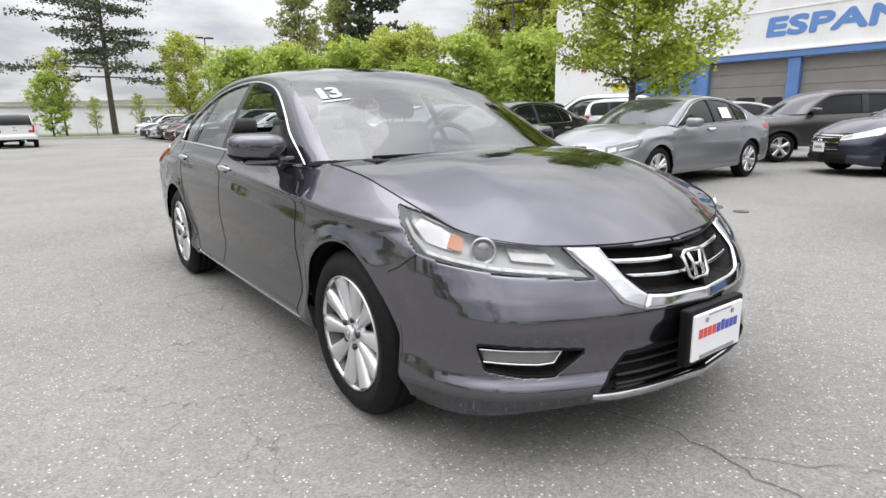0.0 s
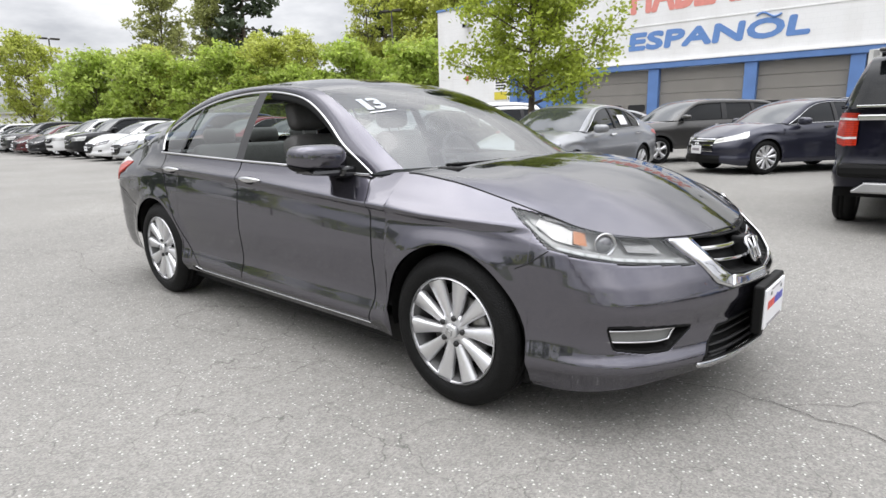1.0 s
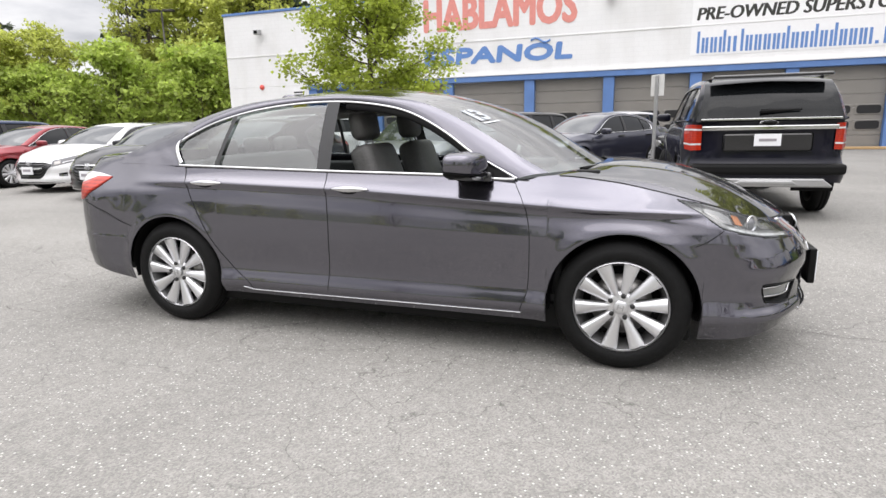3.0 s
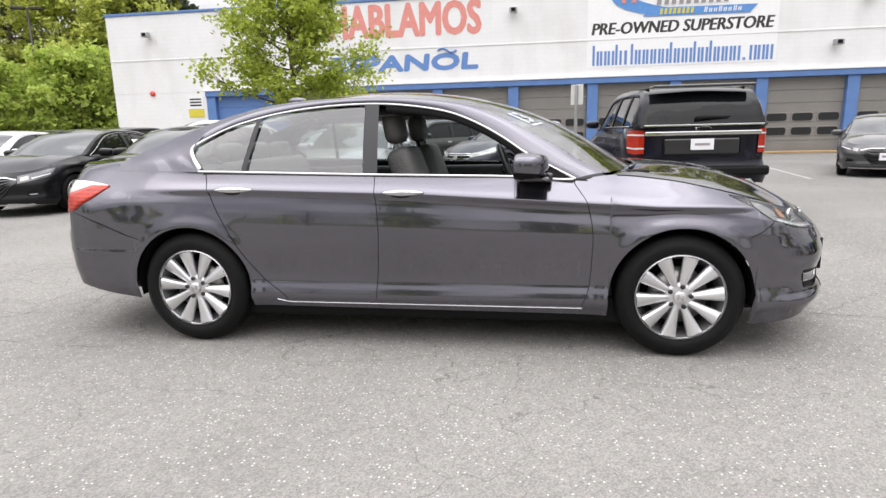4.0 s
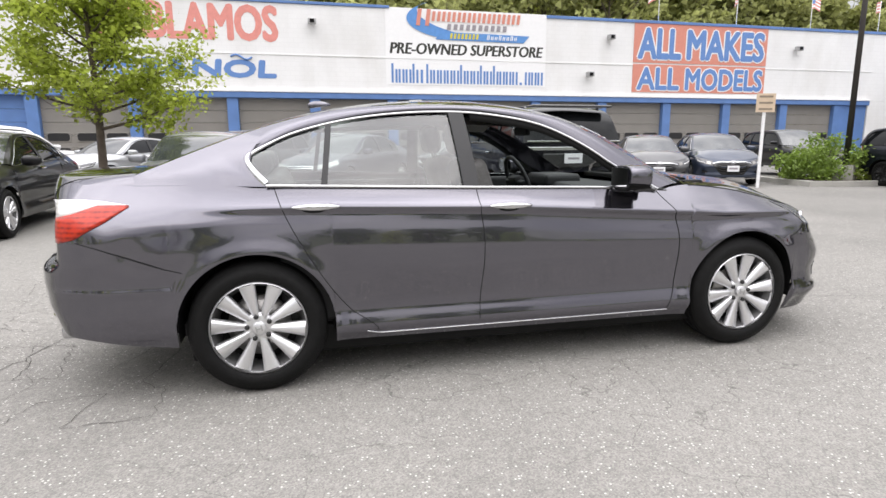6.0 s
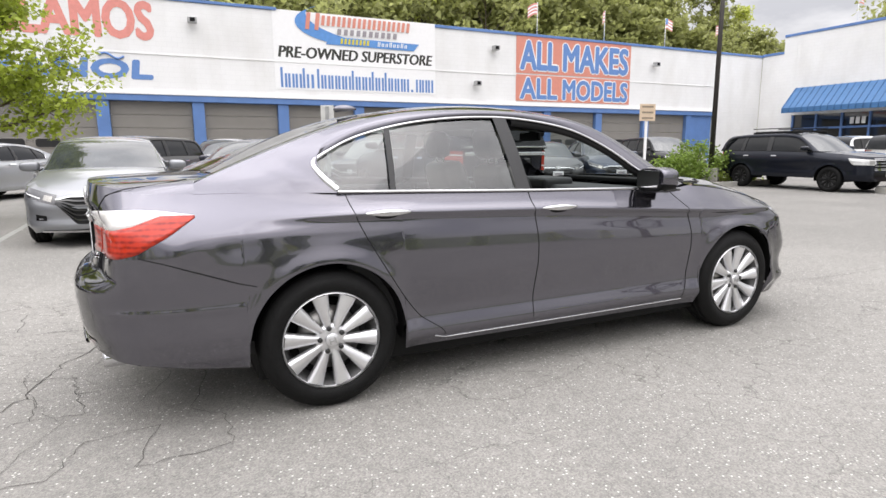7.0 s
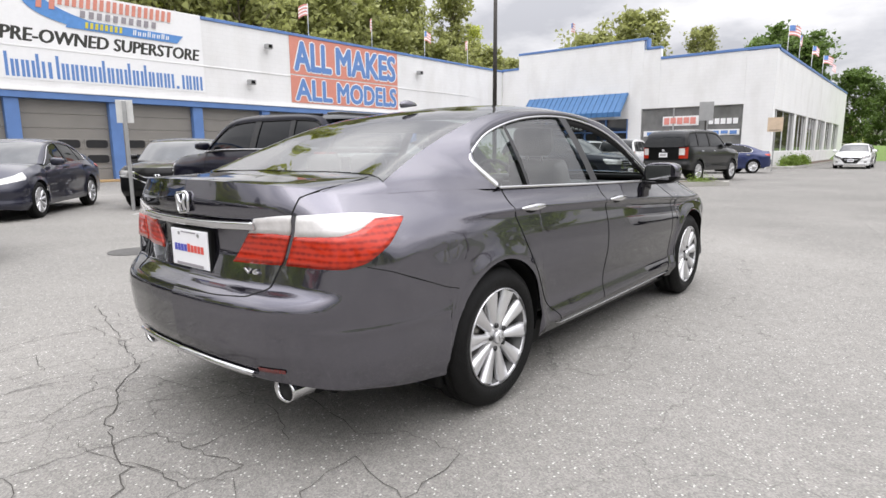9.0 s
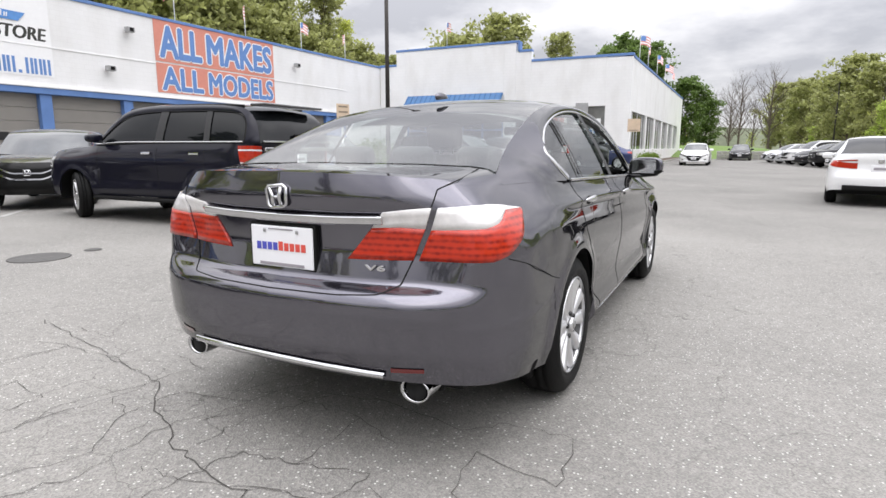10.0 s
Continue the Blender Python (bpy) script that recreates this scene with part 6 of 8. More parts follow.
def hero_seams():
    for f, z0, z1 in ((SEAM_F, .27, .945), (SEAM_M, .30, .985), (SEAM_R, .275, 1.02)):
        z = np.linspace(z0, z1, 40)
        gap(HS.at(HS.u_x(f(z)), z, .0016))
    gap(line_on([(1.70, .905, .655), (1.76, .9, .678), (1.845, .88, .731)]))
    gap(line_on([(-2.16, .85, .785), (-2.06, .88, .757), (-1.93, .893, .71), (-1.78, .902, .652), (-1.72, .904, .632)]))
    u = np.linspace(HS.u_x(1.06), 1, 70)
    gap(HS.at(u, HS.top(HS.plan(u)[0][:, 0]) - .003, .001), .008)
    gap(line_on([(rx(.66), .66, 1.03), (rx(.64), .64, .97), (rx(.58), .58, .78), (rx(.52), .52, .69), (rx(.46), .46, .664), (rx(.3), .3, .655), (rx(0), 0, .652)], n=60), .0055)
    p = line_on([(rx(.66), .66, 1.03), (rx(.64), .64, .97)], .003)[0]
    e = spline([(-1.95, -.635, 1.093), (-2.1, -.645, 1.069), (-2.2, -.652, 1.056), tuple(p)], 20)
    gap(e, .005)
    z = np.linspace(1.0, 1.385, 12)


def hero_front():
    # headlamps
    for sg in (1, -1):
        S = np.array((1, sg, 1))

        def one(nm, P, mat, parent):
            return put(nm, grid_mesh(nm, np.asarray(P) * S, sg < 0), mat, parent)
        lamp = one("headlamp", patch2(HS, HEAD_LO, HEAD_HI, -.047, 30, 8), M_LAMPGREY, hero)
        lamp["label"] = "headlamp with clear lens, amber reflector and projector"
        seg = lambda i0, i1, f0, f1, off, n=30: patch2_sub(HEAD_LO, HEAD_HI, i0, i1, f0, f1, off)
        one("reflector", seg(.16, .40, .30, .93, -.030), M_LAMPIN, lamp)
        one("amber_reflector", seg(.375, .45, .38, .80, -.020), M_AMBER, lamp)
        one("bezel", seg(.10, .98, .04, .24, -.014), M_LAMPGREY, lamp)
        one("reflector", seg(.70, .90, .36, .86, -.030), M_LAMPIN, lamp)
        one("bezel", seg(.05, .95, .93, .99, -.010), M_LAMPGREY, lamp)
        for i in range(9):
            a = .30 + .068 * i
            one("led", seg(a, a + .060, .07, .17, -.008), M_LED, lamp)
        c = patch2_sub(HEAD_LO, HEAD_HI, .56, .58, .55, .57, -.020)[0, 0] * S
        nrm = Vector((.78, -.62 * sg, .05)).normalized()
        rot = nrm.to_track_quat("Y", "Z").to_matrix().to_4x4()
        ringm = lathe_mesh("projector_ring", [(.030, -.01), (.045, .012), (.042, .016), (.034, .006)], 24)
        r = put("projector_ring", ringm, M_CHROME, lamp, m=Matrix.Translation(c) @ rot)
        put("projector", lathe_mesh("projector", [(.034, 0), (.03, .010), (.018, .018), (0, .021)], 20), M_PROJ, lamp, m=Matrix.Translation(c) @ rot)
        one("lens", patch2(HS, HEAD_LO, HEAD_HI, .003, 30, 8), M_LENS, lamp)
    # grille and its bright surround
    g = whole("grille", patch2(HS, GRILLE_LO, GRILLE_HI, -.062, 24, 8), M_BLACK)
    g["label"] = "black grille with chrome bars and surround"
    for z0, z1, y in ((.676, .686, .355), (.630, .640, .31)):
        P = patch2(HS, [(fx(y), y, z0 + .012), (fx(.15), .15, z0), (fx(0), 0, z0 - .002)], [(fx(y + .01), y + .01, z1 + .012), (fx(.15), .15, z1), (fx(0), 0, z1 - .002)], -.012, 24, 5)
        Q = np.concatenate([P, mirrored(P[::-1][1:])])
        ob = put("grille_bar", grid_mesh("grille_bar", Q), M_CHROME, g)
        m = ob.modifiers.new("depth", "SOLIDIFY"); m.thickness, m.offset = .03, -1
    outer = [(2.235, .505, .742), (2.275, .42, .648), (fx(.36), .36, .578), (fx(.31), .31, .552)]
    inner = [(fx(.405), .405, .735), (fx(.35), .35, .65), (fx(.30), .30, .607), (fx(.275), .275, .592)]
    solid("grille_surround", patch2(HS, outer, inner, .010, 24, 6), .03, M_CHROME)
    P = patch2(HS, [(fx(.31), .31, .552), (fx(.2), .2, .543), (fx(0), 0, .538)], [(fx(.275), .275, .594), (fx(.2), .2, .584), (fx(0), 0, .580)], .012, 20, 5)
    ob = whole("grille_surround", P, M_CHROME)
    m = ob.modifiers.new("depth", "SOLIDIFY"); m.thickness, m.offset = .03, -1
    part("emblem_base", box_bm((fx(0) - .14, fx(0) - .075, -.05, .05, .607, .700), bevel=.01), M_BLACK, hero)
    emblem(pose(fx(0) - .060, 0, .652) @ pose(0, 0, 0, 0, 0, 90) @ pose(0, 0, 0, -24), .118, .098)
    # intake with mesh, bright lip, fog lamps
    it = whole("intake", patch2(HS, INTAKE_LO, INTAKE_HI, -.07, 24, 8), M_BLACK)
    for z in (.29, .32, .35, .38):
        a = nodes(HS, [(fx(.38), .38, z), (fx(0), 0, z)], 24)
        L = HS.at(a[:, 0], a[:, 1], -.035)
        L = np.concatenate([L, mirrored(L[::-1][1:])])
        put("intake_bar", tube_mesh("intake_bar", L, .006, 5), M_TRIM, it)
    lip = patch2(HS, [(fx(.47), .47, .262), (fx(.40), .40, .243), (fx(.2), .2, .247), (fx(0), 0, .249)], [(fx(.47), .47, .274), (fx(.40), .40, .270), (fx(.2), .2, .274), (fx(0), 0, .276)], .012, 30, 5)
    ob = whole("lip_trim", lip, M_CHROME, label="bright strip along the lower bumper")
    m = ob.modifiers.new("depth", "SOLIDIFY"); m.thickness, m.offset = .03, -1
    for sg in (1, -1):
        S = np.array((1, sg, 1))
        bk = put("fog_bezel", grid_mesh("fog_bezel", patch2(HS, FOG_LO, FOG_HI, -.042, 24, 6) * S, sg < 0), M_BLACK, hero)
        lo = [(2.045, .772, .400), (2.09, .73, .396), (2.16, .62, .388), (2.185, .58, .392)]
        hi = [(2.042, .775, .442), (2.09, .73, .440), (2.18, .60, .434), (2.215, .55, .432)]
        put("fog_lamp", grid_mesh("fog_lamp", patch2(HS, lo, hi, -.012, 20, 6) * S, sg < 0), M_LAMPGREY, bk)
        P = patch2(HS, lo, hi, -.004, 20, 6)
        rim = np.concatenate([P[:, 0], P[-1, 1:], P[::-1, -1][1:], P[0, ::-1][1:]]) * S
        put("fog_trim", tube_mesh("fog_trim", rim, .0045, 5), M_CHROME, bk)
        put("fog_lens", grid_mesh("fog_lens", P * S, sg < 0), M_LENS, bk)
    for lo, hi, d in RECESS:
        a, b = nodes(HS, lo, 40), nodes(HS, hi, 40)
        for q in (a, b):
            L = HS.at(q[:, 0], q[:, 1], -.001)
            for sg in (1, -1):
                put("edge_seal", tube_mesh("edge_seal", L * (1, sg, 1), .0016 if lo is HEAD_LO else .0045, 5), M_BLACK, hero)
    # front plate on its bracket
    x = 2.385
    pl = part("front_plate", box_bm((x, x + .012, -.152, .152, .352, .515), bevel=.004), M_PLATE, hero, "white dealer plate in a black frame")
    part("plate_frame", box_bm((x - .035, x + .004, -.170, .170, .335, .532), bevel=.008), M_BLACK, pl)
    for i in range(9):
        y = -.122 + i * .0275
        part("print_bar", box_bm((x + .0125, x + .014, y, y + .021, .430, .462 + .006 * (i == 5))), M_PLATERED if i < 4 else M_PLATEBLUE, pl)
    part("print_bar", box_bm((x + .0125, x + .014, -.11, .11, .358, .370)), M_PLATEGREY, pl)
    part("print_bar", box_bm((x + .0125, x + .014, -.07, .07, .503, .508)), M_PLATEGREY, pl)
    for y in (-.08, .08):
        part("plate_screw", box_bm((x + .012, x + .016, y - .008, y + .008, .482, .498), bevel=.003), M_STEEL, pl)


M_LED = plain("led_cover", (.58, .58, .57), .25)
M_PROJ = plain("projector_lens", (.10, .10, .11), .02, coat=1.0, spec=1.0)


def patch2_sub(lo, hi, i0, i1, f0, f1, off, n=10, rows=5):
    """A piece of a patch between fractions of its length and height."""
    a, b = nodes(HS, lo, 60), nodes(HS, hi, 60)
    k = np.linspace(i0, i1, n) * 59
    ga = np.stack([np.interp(k, np.arange(60), a[:, c]) for c in (0, 1)], 1)
    gb = np.stack([np.interp(k, np.arange(60), b[:, c]) for c in (0, 1)], 1)
    t = np.linspace(f0, f1, rows)[None, :]
    return HS.at(ga[:, :1] * (1 - t) + gb[:, :1] * t, ga[:, 1:] * (1 - t) + gb[:, 1:] * t, off)


def emblem(m, w, h):
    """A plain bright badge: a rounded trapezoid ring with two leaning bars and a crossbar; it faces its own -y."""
    pts = []
    for x, z in ((-.36, -.5), (.36, -.5), (.5, -.38), (.5, .38), (.36, .5), (-.36, .5), (-.5, .38), (-.5, -.38)):
        pts.append(((x * (1 + .12 * z)) * w, 0, z * h))
    e = put("emblem", tube_mesh("emblem", pts + pts[:1], .0075, 6, False), M_CHROME, hero, "chrome badge", m=m)
    for s in (-1, 1):
        put("bar", tube_mesh("bar", [(s * .20 * w, -.002, -.42 * h), (s * .17 * w, -.004, 0), (s * .30 * w, -.002, .42 * h)], .0085, 6), M_CHROME, e)
    put("bar", tube_mesh("bar", [(-.17 * w, -.004, -.03 * h), (.17 * w, -.004, -.03 * h)], .007, 6), M_CHROME, e)
    return e


def hero_rear():
    LO_B = [(rx(.60), .60, .778), (rx(.7), .70, .780), (-2.24, .82, .783), (-2.17, .85, .800), (-2.08, .877, .86), (-1.94, .892, .942)]
    HI_B = [(rx(.655), .655, .968), (rx(.72), .72, .972), (-2.28, .785, .975), (-2.2, .84, .975), (-2.1, .872, .968), (-1.935, .893, .948)]
    LO_L = [(rx(.315), .315, .772), (rx(.45), .45, .775), (rx(.585), .585, .779)]
    HI_L = [(rx(.455), .455, .945), (rx(.55), .55, .957), (rx(.64), .64, .967)]
    mixz = lambda a, b, t: [(p[0] * (1 - t) + q[0] * t, p[1] * (1 - t) + q[1] * t, p[2] * (1 - t) + q[2] * t) for p, q in zip(a, b)]
    for lo, hi, cut, nm in ((LO_B, HI_B, (.58, .58, .60, .64, .82, .985), "tail_lamp"), (LO_L, HI_L, (.68, .66, .60), "tail_lamp")):
        m = [mixz([a], [b], c)[0] for a, b, c in zip(lo, hi, cut)]
        A = solid(nm, patch2(HS, lo, m, .007, 30, 6), .02, M_TAILRED, label="red tail lamp with a white upper strip")
        B = [patch2(HS, m, hi, .007, 30, 4)]
        for i, sg in enumerate((1, -1)):
            ob = put("white_strip", grid_mesh("white_strip", B[0] * (1, sg, 1), sg < 0), M_TAILWHITE, A[i])
            s = ob.modifiers.new("depth", "SOLIDIFY"); s.thickness, s.offset = .025, -1
    bar = patch2(HS, [(rx(.45), .45, .905), (rx(.25), .25, .899), (rx(0), 0, .897)], [(rx(.46), .46, .938), (rx(.25), .25, .931), (rx(0), 0, .929)], .011, 24, 6)
    Q = np.concatenate([bar, mirrored(bar[::-1][1:])])
    ob = put("boot_trim", grid_mesh("boot_trim", Q), M_CHROME, hero, "chrome bar across the boot lid")
    m = ob.modifiers.new("depth", "SOLIDIFY"); m.thickness, m.offset = .014, -1
    emblem(pose(-2.400, 0, .992) @ pose(0, 0, 0, 0, -5, -90), .092, .080)
    x = -2.378
    pl = part("rear_plate", box_bm((x - .010, x, -.152, .152, .716, .876), bevel=.004), M_PLATE, hero, "white dealer plate in a black frame")
    part("plate_frame", box_bm((x - .005, x + .02, -.163, .163, .706, .886), bevel=.006), M_BLACK, pl)
    for i in range(9):
        y = .122 - i * .0275
        part("print_bar", box_bm((x - .012, x - .0105, y - .021, y, .782, .812 + .005 * (i == 4))), M_PLATEBLUE if i < 4 else M_PLATERED, pl)
    part("print_bar", box_bm((x - .012, x - .0105, -.11, .11, .722, .733)), M_PLATEGREY, pl)
    part("print_bar", box_bm((x - .012, x - .0105, -.06, .06, .862, .867)), M_PLATEGREY, pl)
    for y in (-.08, .08):
        part("plate_screw", box_bm((x - .014, x - .009, y - .007, y + .007, .850, .864), bevel=.003), M_STEEL, pl)
    L = line_on([(rx(.372), .372, .75), (rx(.457), .457, .75)], .003)
    put("badge", text_mesh("badge", "V6", .080, .022, .06, .006), M_CHROME, hero, "chrome engine badge", m=pose(L[0][0], L[0][1], .735, 0, 0, math.degrees(math.atan2(L[-1][1] - L[0][1], L[-1][0] - L[0][0]))))
    for i in range(6):
        part("badge_bar", box_bm((-.006, 0, -.012, .012, -.012, .012), bevel=.002), M_CHROME, hero, m=pose(rx(.42 + .026 * i) + .128, .41 + .026 * i, .742, 0, 0, 8))
    strip_p = line_on([(rx(.47), .47, .366), (rx(.3), .3, .372), (rx(0), 0, .376)], .010, 24)
    L = np.concatenate([strip_p, mirrored(strip_p[::-1][1:])])
    put("bumper_trim", ribbon("bumper_trim", L, .026, .010, np.stack([np.full(len(L), -1.0), np.zeros(len(L)), np.full(len(L), -.35)], 1)), M_CHROME, hero, "chrome strip along the rear bumper")
    for sg in (1, -1):
        P = patch2(HS, [(rx(.50), .50, .382), (rx(.63), .63, .386)], [(rx(.50), .50, .400), (rx(.63), .63, .402)], .004, 12, 4) * (1, sg, 1)
        put("reflector", grid_mesh("reflector", P, sg < 0), M_TAILRED2, hero)
        tip = lathe_mesh("exhaust_tip", [(.036, .20), (.040, .0), (.046, -.012), (.047, 0), (.044, .20)], 24)
        co = np.empty(len(tip.vertices) * 3); tip.vertices.foreach_get("co", co); co = co.reshape(-1, 3); co[:, 0] *= 1.25
        tip.vertices.foreach_set("co", co.ravel())
        ex = put("exhaust_tip", tip, M_CHROME, hero, "oval chrome exhaust tip", m=pose(-2.335, -.560 * sg, .302, 0, 0, -90))
        put("bore", lathe_mesh("bore", [(0, .003), (.042, .003), (.042, .006), (0, .006)], 20), M_GAP, ex)
    part("rear_valance", box_bm((-2.24, -1.95, -.62, .62, .26, .36), bevel=.02), M_BLACK, hero)
    fin = bmesh.new()
    bmesh.ops.create_uvsphere(fin, u_segments=14, v_segments=8, radius=1)
    for q in fin.verts:
        q.co = Vector((q.co.x * .07 - .028 * max(0, q.co.z), q.co.y * .022, max(-.2, q.co.z) * .033))
    part("antenna", fin, M_PAINT, hero, smooth=True, m=pose(-1.02, 0, 1.452, 0, -8, 0))


M_TAILRED2 = plain("dark_red_lens", (.12, .006, .006), .15, coat=1.0)


def hero_sides():
    for sg in (1, -1):
        S = np.array((1, sg, 1))
        for x, z in ((-.09, .898), (-1.09, .920)):
            u = HS.u_x(x)
            base = HS.at(u, z)
            bm = bmesh.new()
            bmesh.ops.create_uvsphere(bm, u_segments=18, v_segments=10, radius=1)
            for q in bm.verts:
                c = q.co.copy()
                q.co = Vector((c.x * .122, (base[1] - .018 - c.y * -.012 + .014 * c.x * c.x) * sg, c.z * .017 * (1 - .35 * c.x * c.x) + z))
                q.co.x += x
            h = part("door_handle", bm, M_CHROME, HP["front_door" if x > -.5 else "rear_door", sg], smooth=True)
            t = np.linspace(0, 2 * math.pi, 20)[:, None]
            r = np.linspace(0, 1, 4)[None, :]
            # flat dark oval on the skin, painting the shade of the finger recess
            cup = HS.at(HS.u_x(x - .01 + .062 * r * np.cos(t)), z - .008 + .022 * r * np.sin(t), .0018) * S
            put("handle_cup", grid_mesh("handle_cup", cup, sg > 0), M_GAP, h)
        # sill strip, mirror
        xs = np.linspace(-.86, .885, 60)
        zz = .262 + .02 * smooth01(-xs, .78, .88)
        L = HS.at(HS.u_x(xs), zz, .004) * S
        put("sill_trim", ribbon("sill_trim", L, .0065, .003, np.tile((0, -1 * sg, .1), (60, 1))), M_CHROME, hero)
        bm = bmesh.new()
        bmesh.ops.create_uvsphere(bm, u_segments=28, v_segments=18, radius=1)
        for q in bm.verts:
            c = q.co
            a = [math.copysign(abs(v) ** .60, v) for v in c]
            a[0] = max(a[0], -.62)
            y = a[1] * .125
            taper = 1 - .14 * (a[1] + 1) / 2
            q.co = Vector((.590 + a[0] * .105 * taper - .02 * a[1], (-.930 - y) * sg, 1.032 + a[2] * .076 * taper + .006 * a[1]))
        skirt = bm.copy()
        for q in skirt.verts:
            q.co.z = min(q.co.z, 1.0 - .12 * (q.co.x - .59))
            q.co += (q.co - Vector((.59, -.930 * sg, 1.03))) * .022
        body = part("mirror", bm, M_PAINT, hero, "door mirror with a painted cap and black foot", smooth=True)
        part("mirror_skirt", skirt, M_BLACK, body, smooth=True)
        bm = box_bm((.53, .700, -1.02, -.82, .944, .985), bevel=.018)
        for q in bm.verts:
            k = (q.co.y + 1.02) / .20
            if q.co.z < .965:
                q.co.x = .62 + (q.co.x - .62) * (.5 + .5 * k)
                q.co.z += .018 * (1 - k)
            q.co.y *= sg
        part("mirror_foot", bm, M_GLOSSBLACK, body)
        part("mirror_stalk", box_bm((.58, .72, min(-.87 * sg, -.78 * sg), max(-.87 * sg, -.78 * sg), .945, .995), bevel=.015), M_GLOSSBLACK, body)
        part("mirror_glass", box_bm((.520, .5235, min(-1.025 * sg, -.835 * sg), max(-1.025 * sg, -.835 * sg), .985, 1.085), bevel=.001), M_CHROME, body)
        # triangle at the foot of the windscreen pillar
        P = HSIDE(np.linspace(.60, .83, 8)[:, None] * np.ones((8, 4)), np.linspace(0, 1, 4)[None, :] * np.linspace(.09, .004, 8)[:, None] + .962, .0) * S
        put("mirror_sail", grid_mesh("mirror_sail", P, sg < 0), M_BLACK, hero)
        # window frame of the lowered front window
        x = np.linspace(-.235, .80, 40)
        dz = pchip([p[0] for p in SEDAN["dlo"]], [p[1] for p in SEDAN["dlo"]])
        P = np.stack([HSIDE(x, np.maximum(dz(x) - d, HS.top(x) + .004), -.010 - e) for d, e in ((.0, 0), (.03, 0), (.045, .02))], 1) * S
        put("window_seal", grid_mesh("window_seal", P, sg < 0), M_BLACK, hero)


def hero_windows():
    # windscreen frit, wipers, painted year
    for y0, y1 in ((-.62, -.02), (-.05, .52)):
        pts = [(1.250 - .30 * abs(y) ** 2.2, y, 1.006 - .01 * abs(y)) for y in np.linspace(y0, y1, 12)]
        put("wiper", tube_mesh("wiper", pts, .007, 5), M_BLACK, hero)
    part("cowl", box_bm((1.12, 1.25, -.66, .66, .955, .992), bevel=.01), M_BLACK, hero)




def hero_inside():
    bm = box_bm((-1.75, 1.15, -.76, .76, .28, .34))
    part("cabin_floor", bm, M_TRIM, hero)
    for sg in (1, -1):
        for x0, x1 in ((-.24, .92), (-1.28, -.28)):
            b = box_bm((x0, x1, -.80, -.74, .32, .955), (x0 + .1, x1 - .2, -.76, -.68, .60, .66), bevel=.02)
            for q in b.verts:
                q.co.y *= sg
            part("door_lining", b, M_TRIM, hero)
    part("firewall", box_bm((1.02, 1.08, -.74, .74, .30, .93), bevel=.02), M_TRIM, hero)
    part("dashboard", box_bm((.62, 1.06, -.74, .74, .66, .945), bevel=.05, segments=3), M_TRIM, hero)
    part("instrument_hood", box_bm((.58, .86, .18, .56, .90, .995), bevel=.03, segments=3), M_TRIM, hero)
    part("centre_console", box_bm((-.35, .70, -.13, .13, .34, .60), bevel=.03), M_TRIM, hero)
    part("parcel_shelf", box_bm((-1.78, -1.22, -.60, .60, .98, 1.02), bevel=.02), M_TRIM, hero)
    ring = [(.20 * math.cos(a), 0, .20 * math.sin(a)) for a in np.linspace(0, 2 * math.pi, 28)]
    st = put("steering_wheel", tube_mesh("steering_wheel", ring, .016, 8, False), M_TRIM, hero, m=pose(.44, .37, .93, 0, 0, 90) @ pose(0, 0, 0, -22, 0, 0))
    part("wheel_hub", box_bm((-.18, .18, .0, .04, -.03, .03), (-.07, .07, -.01, .05, -.07, .06), bevel=.012), M_TRIM, st)
    # headliner under the roof
    x = np.linspace(-1.05, .22, 14)
    P = np.array([[(xx, y, 1.385 - .05 * (xx + .4) ** 2 - .06 * abs(y / .55) ** 3) for y in np.linspace(-.56, .56, 9)] for xx in x])
    put("headliner", grid_mesh("headliner", P), M_LINER, hero)

    def seat(x, y, nm, w=.25):
        s = part(nm, box_bm((x - .02, x + .50, y - w, y + w, .42, .60), bevel=.06, segments=3), M_SEAT, hero, "dark grey leather seat", smooth=True)
        bm = box_bm((-.08, .08, -w, w, 0, .62), bevel=.055, segments=3)
        for q in bm.verts:
            q.co.y *= 1 - .22 * max(0, q.co.z) / .62
        part("backrest", bm, M_SEAT, s, smooth=True, m=pose(x - .02, y, .54, 0, -19, 0))
        if w < .4:
            bm = box_bm((-.055, .055, -.135, .135, 0, .19), bevel=.05, segments=3)
            part("headrest", bm, M_SEAT, s, smooth=True, m=pose(x - .245, y, 1.155, 0, -10, 0))
            for d in (-.05, .05):
                put("headrest_post", tube_mesh("headrest_post", [(x - .22, y + d, 1.10), (x - .245, y + d, 1.18)], .007, 6), M_STEEL, s)
    seat(.02, -.37, "front_seat")
    seat(.02, .37, "front_seat")
    s = part("rear_seat", box_bm((-1.15, -.68, -.64, .64, .42, .60), bevel=.06, segments=3), M_SEAT, hero, smooth=True)
    part("backrest", box_bm((-.08, .08, -.62, .62, 0, .56), bevel=.05, segments=3), M_SEAT, s, smooth=True, m=pose(-1.10, 0, .54, 0, -24, 0))
    for y in (-.38, .38, 0):
        part("headrest", box_bm((-.05, .05, -.12, .12, 0, .12), bevel=.04, segments=3), M_SEAT, s, smooth=True, m=pose(-1.34, y, 1.06, 0, -12, 0))
    part("rear_view_mirror", box_bm((.30, .33, -.12, .12, 1.27, 1.33), bevel=.012), M_BLACK, hero)
    part("mirror_mount", box_bm((.32, .42, -.03, .03, 1.30, 1.37), bevel=.01), M_BLACK, hero)
